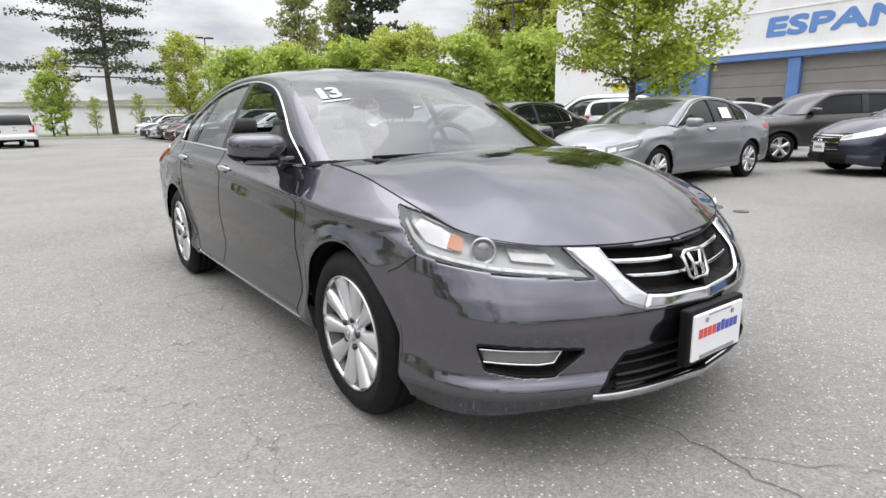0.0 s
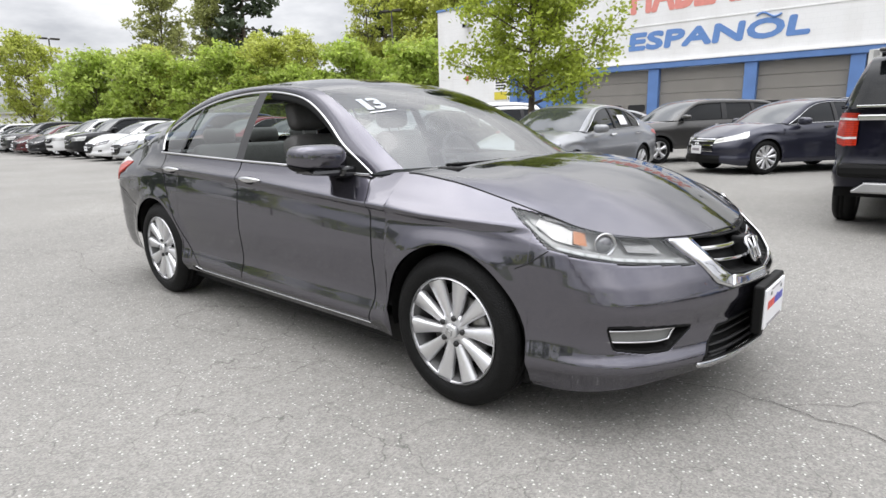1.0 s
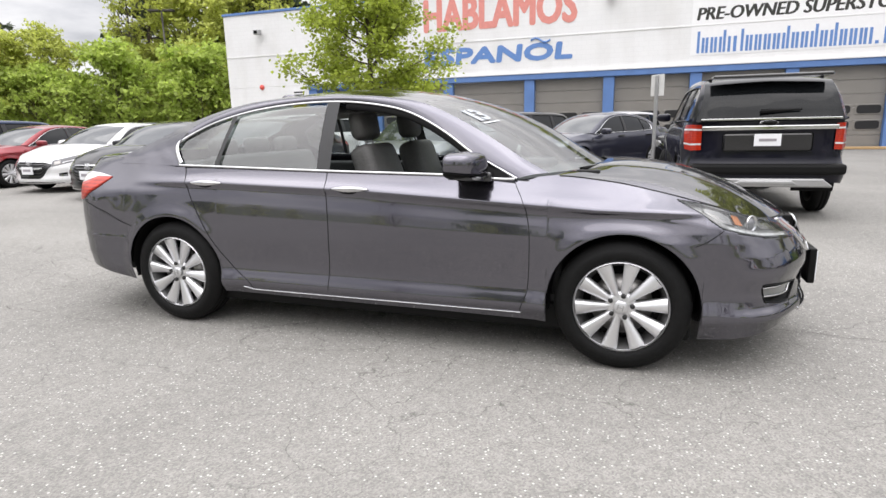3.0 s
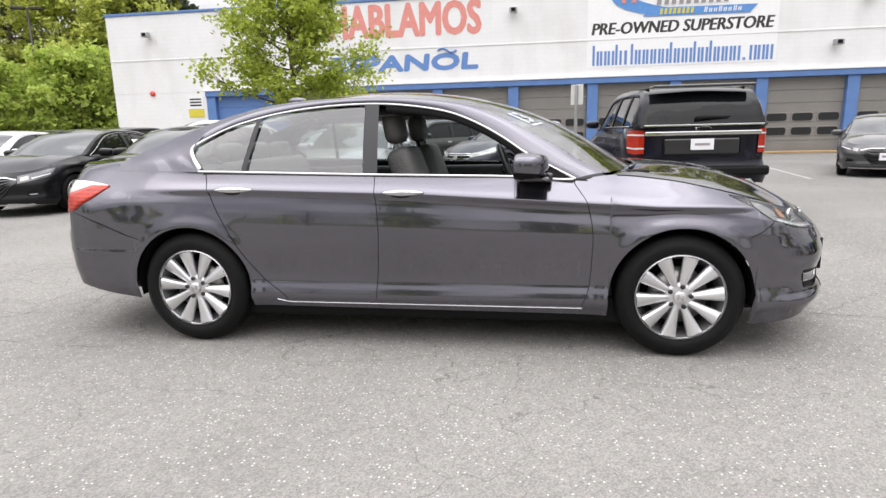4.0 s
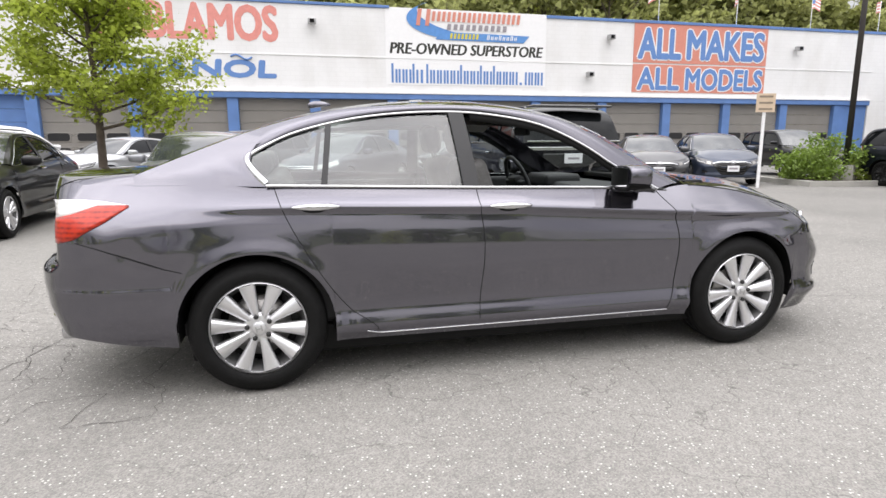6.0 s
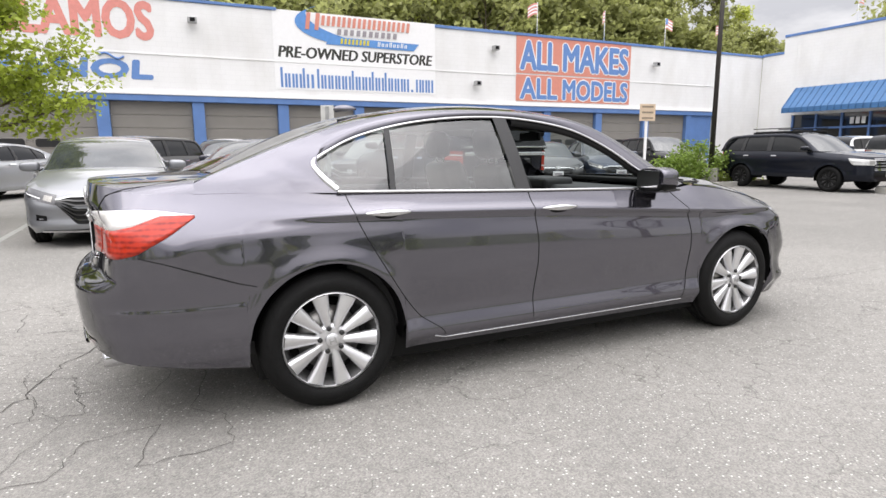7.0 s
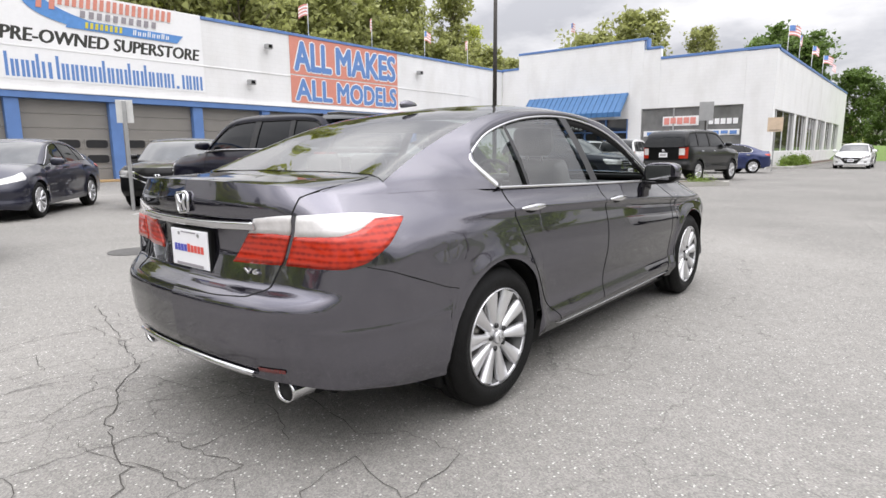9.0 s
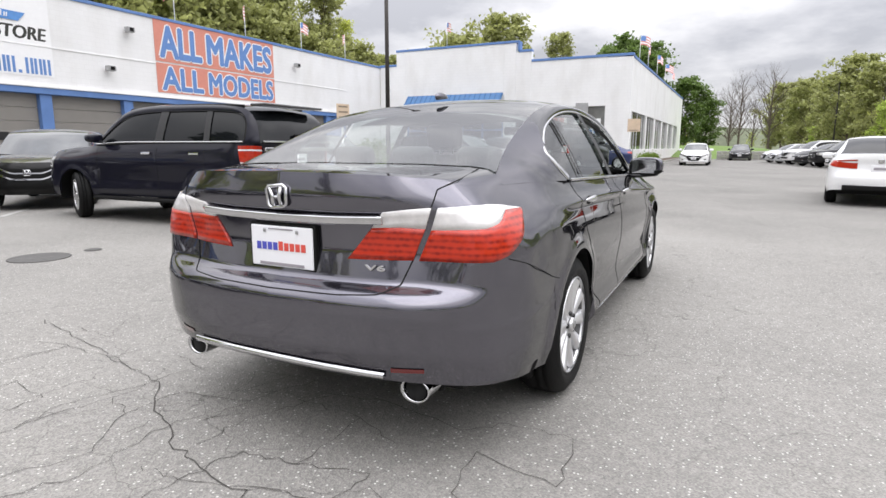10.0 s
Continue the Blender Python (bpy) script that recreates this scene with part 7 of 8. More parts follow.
    # painted year on the windscreen
    W = HP["screen"]

    def on_screen(me, s0, s1, r0, r1):
        """Lays a flat mesh onto the windscreen, between fractions across and up."""
        co = np.empty(len(me.vertices) * 3)
        me.vertices.foreach_get("co", co)
        co = co.reshape(-1, 3)
        lo, hi = co.min(0), co.max(0)
        a = s0 + (s1 - s0) * (co[:, 0] - lo[0]) / (hi[0] - lo[0])
        b = r0 + (r1 - r0) * (co[:, 2] - lo[2]) / (hi[2] - lo[2])
        nu, nv = W.shape[:2]
        fu, fv = b * (nu - 1), a * (nv - 1)
        i, j = np.clip(fu.astype(int), 0, nu - 2), np.clip(fv.astype(int), 0, nv - 2)
        p, q = (fu - i)[:, None], (fv - j)[:, None]
        X = W[i, j] * (1 - p) * (1 - q) + W[i + 1, j] * p * (1 - q) + W[i, j + 1] * (1 - p) * q + W[i + 1, j + 1] * p * q
        me.vertices.foreach_set("co", (X + np.array((.002, 0, .003))).ravel())
        me.update()
        return me
    for ch, s0, s1 in (("1", .064, .088), ("3", .096, .142)):
        put("year_digit", on_screen(text_mesh("year_digit", ch, 1, 1, .05, .01), s0, s1, .63, .785), M_STICKER, hero, "white painted year digit")
    for r0, r1, s0, s1 in ((.595, .605, .060, .155),):
        put("sticker_bar", on_screen(grid_mesh("sticker_bar", [[(x, 0, z) for z in np.linspace(0, 1, 3)] for x in np.linspace(0, 1, 8)]), s0, s1, r0, r1), M_STICKER, hero)


SEAM_F = pchip([.2, .27, .40, .65, .83, .95, 1.1], [.87, .88, .92, .93, .90, .83, .80])
SEAM_M = pchip([.2, .32, .69, 1.0, 1.1], [-.265, -.26, -.235, -.262, -.265])
SEAM_R = pchip([.2, .28, .40, .66, .94, 1.03, 1.1], [-.82, -.80, -.94, -1.12, -1.26, -1.285, -1.29])
hero_seams()
hero_front()
hero_rear()
hero_sides()
hero_windows()
hero_inside()


# ---- parked cars ----
PAINTS = {}


def paint_of(col, metal=.5):
    key = tuple(col)
    if key not in PAINTS:
        PAINTS[key] = car_paint("car_paint_%d" % len(PAINTS), col, metal, lacquer=1.28 if max(col) < .02 else 1.5)
    return PAINTS[key]


def parked(kind, x, y, heading, color, label, size=(1, 1, 1), modern=True, rim=None, spokes=10, style="even", metal=.5, group="", turn=0.0, paper=False):
    c = SEDAN if kind == "sedan" else SUV
    size = (size[0], size[1], size[2] * 1.0001)
    p = paint_of(color, metal)
    car, sh, sp, pn = build_car(kind, c, pose(x, y, 0, 0, 0, heading), p, size, rim_mat=rim, spokes=spokes, style=style, turn=turn)
    car["paint_mat"] = p.name
    lamps_and_trim(car, sh, c, size, modern)
    del car["paint_mat"]
    if paper:
        gx_, gz_ = np.meshgrid(np.linspace(-.82, -.52, 5), np.linspace(1.07, 1.25, 4), indexing="ij")
        put("window_paper", grid_mesh("window_paper", mirrored(sp(gx_, gz_, .004)) * np.array(size)), M_PLATE, car, "white paper in the rear side window")
    return tagged(car, label, "car", group)


def head(fx, fy):
    return math.degrees(math.atan2(fy, fx))


CR = (.84, .89, .86)
parked("sedan", -2.78, 7.45, -89.5, (.245, .252, .265), "silver four-door sedan parked nose out", (1.01, 1.01, .99), spokes=10, style="paired", paper=True)
parked("sedan", -5.95, 6.45, -86, (.006, .006, .007), "glossy black sedan parked nose out", (1.01, 1.01, .99), metal=.1, spokes=10, style="paired")
parked("sedan", -8.3, 6.5, -88, (.007, .007, .008), "black sedan parked nose out with a paper in its window", (1.01, 1.01, .99), metal=.1, spokes=10, style="paired", paper=True)
parked("sedan", .11, 12.05, -127, (.030, .031, .048), "dark blue-grey sedan parked at an angle", (.98, 1.0, 1.02), modern=False, spokes=10)
parked("suv", -2.78, 13.95, head(-.59, -.81), (.07, .068, .065), "grey crossover parked at an angle", (.90, .92, .84), spokes=5)
exp = parked("suv", 2.78, 6.8, head(-.035, 1), (.004, .004, .011), "large black full-size sport utility vehicle", (.95, .965, .945), metal=.1, spokes=6, turn=-25)
parked("suv", 3.62, 11.9, -131, (.006, .006, .006), "black compact crossover parked nose out", (.90, .95, .80), metal=.1)
parked("sedan", 9.4, 12.5, head(-.42, -.91), (.06, .06, .062), "grey sedan parked nose out by the garage", (1.01, 1.01, .99), style="paired")
parked("sedan", 11.4, 12.1, head(-.40, -.92), (.03, .04, .065), "dark blue sedan parked nose out by the garage", (.98, 1, 1.02))
outback = parked("suv", 15.2, 7.5, -93, (.010, .012, .019), "dark blue estate car with a black roof rack", (.90, .91, .85), rim=M_BLACK, spokes=10)
parked("suv", 20.0, 4.6, head(.98, -.15), (.006, .006, .006), "black sport utility vehicle with its tailgate to the lane", (.92, .94, .99), metal=.1, spokes=6)
parked("suv", 23.2, 8.5, 8, (.75, .75, .75), "white compact crossover parked by the showroom", CR, metal=0)
parked("sedan", 28.0, 5.8, head(-.6, .78), (.02, .03, .10), "deep blue sedan parked by the showroom")
parked("sedan", 39.7, 1.0, 180, (.78, .78, .78), "white sedan facing down the lane", metal=0)
parked("suv", -10.9, 15.4, 205, (.78, .78, .78), "white van parked behind the black sedans", (.92, .93, .95), metal=0)
civic = parked("sedan", 12.3, -4.4, -8, (.80, .80, .80), "white sedan standing in the lane", (.95, .98, .97), metal=0)


part("lower_bumper", box_bm((-2.345, -2.20, -.60, .60, .33, .43), bevel=.02), M_BLACK, civic, "black lower bumper insert")


def expedition(car):
    """Trim of the big black vehicle: lift gate, lamps, bumper, roof rails, running boards."""
    old = [q for q in car.children if q.name.split(".")[0] in ("tail_lamp", "rear_plate", "emblem")]
    for ob in [k for q in old for k in q.children] + old:
        bpy.data.objects.remove(ob)
    before = set(bpy.data.objects)
    sh = Shell(SUV, 240)
    part("gate_trim", box_bm((-2.585, -2.545, -.80, .80, 1.305, 1.33), bevel=.006), M_CHROME, car)
    part("gate_trim", box_bm((-2.575, -2.53, -.78, .78, 1.175, 1.235), bevel=.012), M_CHROME, car, "chrome bar between the tail lamps")
    part("plate_recess", box_bm((-2.545, -2.52, -.52, .52, .90, 1.14), bevel=.03), M_GLOSSBLACK, car)
    pl = part("rear_plate", box_bm((-2.575, -2.56, -.155, .155, .97, 1.125), bevel=.004), M_PLATE, car)
    part("plate_print", box_bm((-2.578, -2.5755, -.10, .10, 1.03, 1.065)), M_PLATEGREY, pl)
    put("badge", lathe_mesh("badge", [(0, -.03), (.85, -.03), (1.0, -.012), (1.0, .02)], 28, "y"), M_CHROME, car, "oval chrome badge on the lift gate", m=pose(-2.555, 0, 1.272, 0, 0, -90) @ Matrix.Diagonal((.118, 1, .034, 1)))
    put("badge_field", lathe_mesh("badge_field", [(0, -.033), (.80, -.033), (.84, -.028)], 28, "y"), M_BLACK, car, m=pose(-2.555, 0, 1.272, 0, 0, -90) @ Matrix.Diagonal((.118, 1, .034, 1)))
    part("rear_bumper_step", box_bm((-2.64, -2.40, -.90, .90, .60, .74), bevel=.04), M_BLACK, car)
    skid = box_bm((-2.635, -2.42, -.76, .76, .44, .555), (-2.65, -2.42, -.36, .36, .47, .535), bevel=.02)
    for q in skid.verts:
        if q.co.z > .5:
            q.co.y *= .88
    part("skid_plate", skid, M_STEEL, car, "silver skid plate under the rear bumper")
    part("roof_spoiler", box_bm((-2.52, -2.22, -.68, .68, 1.845, 1.885), bevel=.018), M_GLOSSBLACK, car)
    put("rear_wiper", tube_mesh("rear_wiper", [(-2.55, .10, 1.41), (-2.548, -.02, 1.42), (-2.545, -.2, 1.425), (-2.54, -.36, 1.43)], [.03, .026, .014, .010], 6), M_BLACK, car)
    for sg in (1, -1):
        lo, hi = [(-2.545, .78, .92), (-2.42, .935, .91), (-2.26, .978, .93)], [(-2.545, .78, 1.25), (-2.42, .935, 1.26), (-2.20, .984, 1.255)]
        P = patch2(sh, lo, hi, .016, 16, 8) * (1, sg, 1)
        tl = put("tail_lamp", grid_mesh("tail_lamp", P, sg < 0), M_TAILRED, car, "tall red tail lamp with a white bracket")
        for b in ((.16, .24, 0, 1), (.78, .86, 0, 1)):
            Q = P[:, :, :]
            i0, i1 = int(b[0] * 7), int(b[0] * 7) + 1
            R_ = np.stack([P[:, i0] * .55 + P[:, i1] * .45, P[:, i0] * .1 + P[:, i1] * .9], 1) + np.array((-.004, -.004 * sg, 0))
            put("white_bracket", grid_mesh("white_bracket", R_, sg < 0), M_TAILWHITE, tl)
        xs = np.linspace(-2.1, .35, 14)
        put("roof_rail", tube_mesh("roof_rail", [(x, -.66 * sg, 1.893 - .05 * ((x + .9) / 1.3) ** 2) for x in xs], .02, 6), M_BLACK, car)
        part("running_board", box_bm((-1.02, 1.02, min(-.86 * sg, -1.04 * sg), max(-.86 * sg, -1.04 * sg), .36, .42), bevel=.02), M_BLACK, car)
        z = 1.315
        L = [(x, -(.945) * sg, z - .03 * smooth01(x, .2, .95)) for x in np.linspace(-2.3, .93, 20)]
        put("belt_trim", ribbon("belt_trim", np.array(L, float), .022, .010, np.tile((0, -sg, .2), (20, 1))), M_CHROME, car)
        for x in (.90, -.53, -1.55):
            zz = np.linspace(.52 if x > -1.5 else .9, 1.26, 20)
            put("panel_gap", ribbon("panel_gap", sh.at(sh.u_x(np.full(20, x)), zz, .002) * (1, sg, 1), .008, .001, np.tile((0, -sg, 0), (20, 1))), M_GAP, car)
    for ob in set(bpy.data.objects) - before:
        if ob.parent == car:
            ob.matrix_basis = Matrix.Diagonal((.95, .965, .945, 1)) @ ob.matrix_basis


expedition(exp)


def roof_rack(car, z, w, x0, x1):
    """Bars and a flat basket on the roof of the estate car."""
    rack = part("roof_rack", box_bm((x0, x1, -w, -w + .05, z, z + .06), (x0, x1, w - .05, w, z, z + .06), bevel=.012), M_BLACK, car)
    for x in np.linspace(x0 + .1, x1 - .1, 7):
        part("rack_bar", box_bm((x - .02, x + .02, -w, w, z + .055, z + .085), bevel=.008), M_BLACK, rack)
    for s in (-1, 1):
        put("rack_rim", tube_mesh("rack_rim", [(x0, s * w, z + .16), (x1, s * w, z + .16)], .014, 6), M_BLACK, rack)


roof_rack(outback, 1.60, .55, -1.3, .3)


# ---- rows of parked cars along the west side ----
ROW = [((.75, .75, .75), "sedan", "white sedan in the row"), ((.20, .012, .018), "sedan", "dark red sedan in the row"), ((.035, .05, .10), "suv", "dark blue crossover in the row"),
       ((.45, .46, .47), "sedan", "silver sedan in the row"), ((.72, .72, .72), "sedan", "white sedan in the row"), ((.008, .008, .009), "suv", "black crossover in the row"),
       ((.72, .72, .72), "suv", "white crossover in the row"), ((.010, .010, .011), "sedan", "black sedan in the row"), ((.07, .008, .010), "sedan", "maroon sedan in the row"),
       ((.03, .03, .032), "suv", "dark grey crossover in the row"), ((.40, .41, .42), "sedan", "silver sedan in the row"), ((.010, .010, .011), "sedan", "black sedan in the row"), ((.70, .70, .70), "suv", "white crossover in the row")]
rowcars = {}
for i, (col, kind, lab) in enumerate(ROW):
    x, y = -10.95 - 2.70 * i, 7.3 + .02 * i
    h = -90 + random.Random(i).uniform(-2, 2)
    if (col, kind) in rowcars:
        copy_thing(rowcars[col, kind], pose(x, y, 0, 0, 0, h))
    else:
        rowcars[col, kind] = parked(kind, x, y, h, col, lab, (1, 1, 1.0) if kind == "sedan" else CR, metal=.1 if max(col) > .6 or max(col) < .02 else .5, group="cars in the west row")
sil = rowcars[(.45, .46, .47), "sedan"]
blk = rowcars[(.010, .010, .011), "sedan"]
wht = rowcars[(.75, .75, .75), "sedan"]
suvk = rowcars[(.008, .008, .009), "suv"]
suvw = rowcars[(.72, .72, .72), "suv"]
for ob, x, y, h in ((suvk, -13.5, 15.6, 92), (suvw, -9.3, 15.8, 60), (suvk, -17.2, 16.0, 92), (blk, -20.5, 16.0, 88), (sil, -6.3, 15.6, -120),
                    (suvw, -34.0, -1.6, 178), (blk, -37.5, -2.2, 178), (suvw, -49.0, 8.0, 5),
                    (sil, 46.5, -6.0, 110), (suvw, 43.6, -6.5, 110), (blk, 40.6, -7.0, 110), (suvk, 37.8, -7.6, 110), (wht, 35.0, -8.2, 110), (sil, 49.5, -5.5, 110),
                    (blk, 52.0, 1.6, 180), (blk, 57.6, -1.8, 178), (suvw, 25.6, 11.6, 0), (sil, 28.2, 13.0, -10), (suvw, .2, 20.0, -120), (suvk, 16.4, 14.2, -105)):
    copy_thing(ob, pose(x, y, 0, 0, 0, h))


# ---- woods ----
PROTO = {
    "leafy": make_tree("broadleaf_tree", "broad-leaved tree in fresh green spring leaf", 11, 12.5, 4.6, .06, 42, 7, 7600, .37, M_LEAF_A, .20, .25, clumps=560),
    "yellow": make_tree("budding_tree", "tree with yellow-green budding leaves", 12, 11.5, 4.4, .04, 44, 8, 8500, .32, M_LEAF_B, .17, .25, clumps=560),
    "deep": make_tree("dark_tree", "tall tree with deep green foliage", 13, 13.5, 4.3, .12, 38, 7, 8000, .42, M_LEAF_C, .22, .35, clumps=380),
    "sparse": make_tree("sparse_tree", "slender tree with thin new leaves", 14, 14.0, 4.0, .18, 34, 7, 3000, .31, M_LEAF_B, .18, .22, upsweep=.9, clumps=420),
    "bare": make_tree("bare_tree", "leafless tree with fine branches", 15, 13.0, 4.6, .2, 34, 12, 0, .3, M_LEAF_B, .20, upsweep=.9),
    "tall": make_tree("tall_tree", "tall wood-edge tree in light green leaf", 18, 22.0, 5.0, .2, 44, 6, 6200, .46, M_LEAF_M, .26, .30, upsweep=.8, clumps=560),
    "tall_thin": make_tree("tall_thin_tree", "tall slender tree with thin new leaves", 19, 23.0, 4.6, .3, 38, 7, 3600, .40, M_LEAF_B, .24, .28, upsweep=.9, clumps=460),
    "bushy": make_tree("undergrowth_tree", "low bushy young tree at the edge of the wood", 20, 5.5, 3.2, .02, 34, 7, 5000, .28, M_LEAF_A, .09, .24, upsweep=.7, clumps=260),
    "muted": make_tree("hillside_tree", "distant tree in muted olive green leaf", 22, 12.0, 4.4, .1, 38, 6, 5000, .44, M_LEAF_M, .18, .30, clumps=420),
    "pine": make_pine("pine_tree", "tall ragged pine with layered dark branches", 16, 18.5, 17, 8.6, 11000, .28, ragged=.35),
    "spruce": make_pine("spruce_tree", "tall dark dense evergreen conifer", 17, 15.0, 26, 3.4, 6500, .36, ragged=.25),
}
used = set()


def plant(kind, x, y, s=1.0, turn=0.0):
    m = pose(x, y, 0, 0, 0, turn) @ Matrix.Diagonal((s, s, s, 1))
    if kind in used:
        return copy_thing(PROTO[kind], m)
    used.add(kind)
    PROTO[kind].matrix_basis = m
    return PROTO[kind]


rng = random.Random(21)


def wood(points, kinds, s0, s1, jitter=2.0):
    for x, y in points:
        plant(rng.choice(kinds), x + rng.uniform(-jitter, jitter), y + rng.uniform(-jitter, jitter), rng.uniform(s0, s1), rng.uniform(0, 360))


def along(a, b, n):
    return [(a[0] + (b[0] - a[0]) * i / (n - 1), a[1] + (b[1] - a[1]) * i / (n - 1)) for i in range(n)]


plant("pine", -57, 5.8, .98, 40)
plant("sparse", -55.5, 2.0, .5, 10)
plant("leafy", -54.0, 1.0, .40, 80)
plant("sparse", -54.5, 7.6, .50, 20)
plant("sparse", -53.0, 4.0, .45, 120)
plant("leafy", -50.5, 14.2, .76, 70)
wood(along((-56, 12.5), (-26, 31), 12), ["leafy", "yellow", "yellow", "sparse"], .66, 1.0, 1.8)
wood(along((-52, 14), (-23.5, 30), 13), ["bushy"], .7, 1.2, 1.0)
wood(along((-62, 20), (-26, 40), 13), ["leafy", "yellow", "sparse", "tall", "tall_thin", "bare"], .75, .95, 3)
wood(along((-60, 19), (-29, 37), 9), ["leafy", "yellow", "leafy"], .85, 1.1, 2)
plant("tall_thin", -36, 32, .72, 20)
plant("leafy", -37, 33.5, 1.35, 20)
plant("yellow", -32.5, 34.5, 1.4, 120)
plant("leafy", -42.5, 30, 1.25, 200)
plant("yellow", -28.5, 35.5, 1.35, 320)
plant("tall_thin", -31, 36, .8, 120)
plant("spruce", -38, 36, 1.25, 15)
plant("spruce", -27.5, 38, 1.2, 200)
wood(along((-28, 34), (-25, 60), 9), ["leafy", "yellow", "sparse"], .9, 1.2, 1.2)
plant("spruce", -47, 27, 1.1, 95)
wood(along((-2, 53), (54, 51), 17), ["tall", "tall_thin", "tall_thin", "bare"], .9, 1.1, 1.5)
wood(along((4, 62), (58, 60), 7), ["tall", "tall_thin"], 1.0, 1.25)
wood(along((-20, 56), (66, 50), 17), ["tall", "tall", "tall_thin"], .85, 1.05, 2)
wood(along((10, 50), (68, 46), 11), ["tall", "muted", "tall"], .85, 1.0, 2)
wood(along((6, 57), (60, 55), 12), ["tall"], 1.0, 1.2, 2)
wood(along((-4, 46), (62, 44), 15), ["muted"], 1.15, 1.5, 1.5)
wood(along((14, 49), (55, 47), 11), ["tall", "tall_thin", "tall"], 1.15, 1.4, 1.5)
wood(along((80, 22), (98, 62), 9), ["bare", "sparse", "muted"], 1.5, 1.85)
wood(along((88, 24), (100, 50), 4), ["tall", "tall_thin"], .9, 1.15)
wood([(88, 11.8), (93, 15.5)], ["deep"], 1.1, 1.2, .5)
wood(along((96, 10), (116, -8), 6), ["sparse", "bare", "muted", "bare"], .8, 1.1)
wood(along((70, -15), (120, -12), 7), ["muted", "leafy", "sparse"], .6, .85, 1.5)
wood(along((40, -17), (62, -17), 4), ["muted", "leafy"], .75, .95, 1)
wood(along((112, 3), (150, -32), 8), ["muted", "muted", "sparse", "bare"], .55, .75, 4)
wood(along((60, -22), (118, -21), 9), ["muted", "sparse", "leafy"], .75, 1.0, 2)
plant("leafy", 58, -13.0, 1.0, 33)
wood(along((63, -12.8), (100, -9.5), 7), ["muted", "leafy", "muted"], .75, .92, .8)
plant("deep", 92, 5.8, .72, 33)
plant("deep", 97, 3.2, .55, 133)
plant("bare", 92, -1.5, 1.1, 10)
plant("bare", 96, -5.5, 1.2, 60)
wood(along((114, -4.5), (108, -24), 4), ["muted", "sparse"], .5, .7, 2)
# woods on the side behind the walk
wood(along((-80, -40), (60, -62), 15), ["leafy", "sparse", "deep", "bare"], .6, .95, 4)
plant("leafy", 30, -19, 1.5, 70)
plant("bare", 17, -17, 1.3, 20)
plant("sparse", -6, -27, .62, 5)
plant("sparse", 4, -31, .7, 50)
plant("bare", -12, -29, .75, 90)
plant("sparse", -19, -25, .66, 140)
plant("leafy", 12, -33, .6, 10)
plant("sparse", -32, -22, .7, 80)
wood(along((-60, -20), (-48, -50), 5), ["leafy", "yellow"], .9, 1.1)


def hill(name, pts, height, depth, seed, mat, label):
    """A long wooded rise with an uneven top."""
    rows, n = 7, 90
    pts = spline(pts, n)
    P = np.zeros((n, rows, 3))
    for i in range(n):
        d = pts[min(i + 1, n - 1)] - pts[max(i - 1, 0)]
        d /= np.linalg.norm(d)
        o = np.array((-d[1], d[0]))
        for j in range(rows):
            t = j / (rows - 1)
            h = height * math.sin(t * math.pi / 2) * (.75 + .35 * noise.noise(Vector((i * .11, j * .2, seed))))
            P[i, j] = (*(pts[i] + o * depth * t), h if j else -.2)
    tagged(put(name, grid_mesh(name, P, True), mat), label, "hill", kind="structure")


hill("backdrop", [(150, -160), (165, -60), (160, 20), (150, 90), (90, 150)], 10, -60, 1.0, M_FAR, "distant wooded hillside in spring green")
hill("backdrop", [(60, 190), (-40, 150), (-130, 110), (-190, 40), (-210, -40), (-190, -140)], 12, -50, 4.0, M_FAR, "distant wooded rise")
hill("backdrop", [(-190, -140), (-60, -120), (60, -120), (150, -160)], 14, -50, 7.0, M_FAR, "distant wooded rise")


# ---- street things ----
def lamp_post(x, y, h, turn=0):
    s = tagged(empty("lamp_post", pose(x, y, 0, 0, 0, turn)), "tall dark lamp post with twin flat heads", "lamp post")
    part("base", box_bm((-.25, .25, -.25, .25, 0, .55), bevel=.03), M_CONCRETE, s)
    put("pole", tube_mesh("pole", [(0, 0, .5), (0, 0, h)], [.085, .06], 10), M_POLE, s)
    for sg in (-1, 1):
        part("lamp_head", box_bm((min(sg * .12, sg * .85), max(sg * .12, sg * .85), -.2, .2, h - .02, h + .13), bevel=.03), M_POLE, s)
    part("arm", box_bm((-.15, .15, -.04, .04, h, h + .06)), M_POLE, s)


for x, y, h, t in ((14.25, 9.92, 9.2, 30), (-60, 15.2, 9.2, 90), (-30, 29.2, 9.2, 20), (68.5, -10.3, 7.6, 0)):
    lamp_post(x, y, h, t)


def post_sign(x, y, h, w, ht, heading, mat, post, label, bars=0):
    s = tagged(empty("post_sign", pose(x, y, 0, 0, 0, heading)), label, "sign")
    part("post", box_bm((-.035, .035, -.025, .025, 0, h), bevel=.006), post, s)
    pl = part("plate", box_bm((-w / 2, w / 2, -.045, -.028, h - ht, h + .02), bevel=.004), mat, s)
    for i in range(bars):
        z = h - ht + .08 + i * (ht - .14) / max(1, bars - 1)
        part("print_bar", box_bm((-w * .36, w * .36, -.049, -.0455, z - .025, z + .025)), M_SIGNBACKGREY, pl)


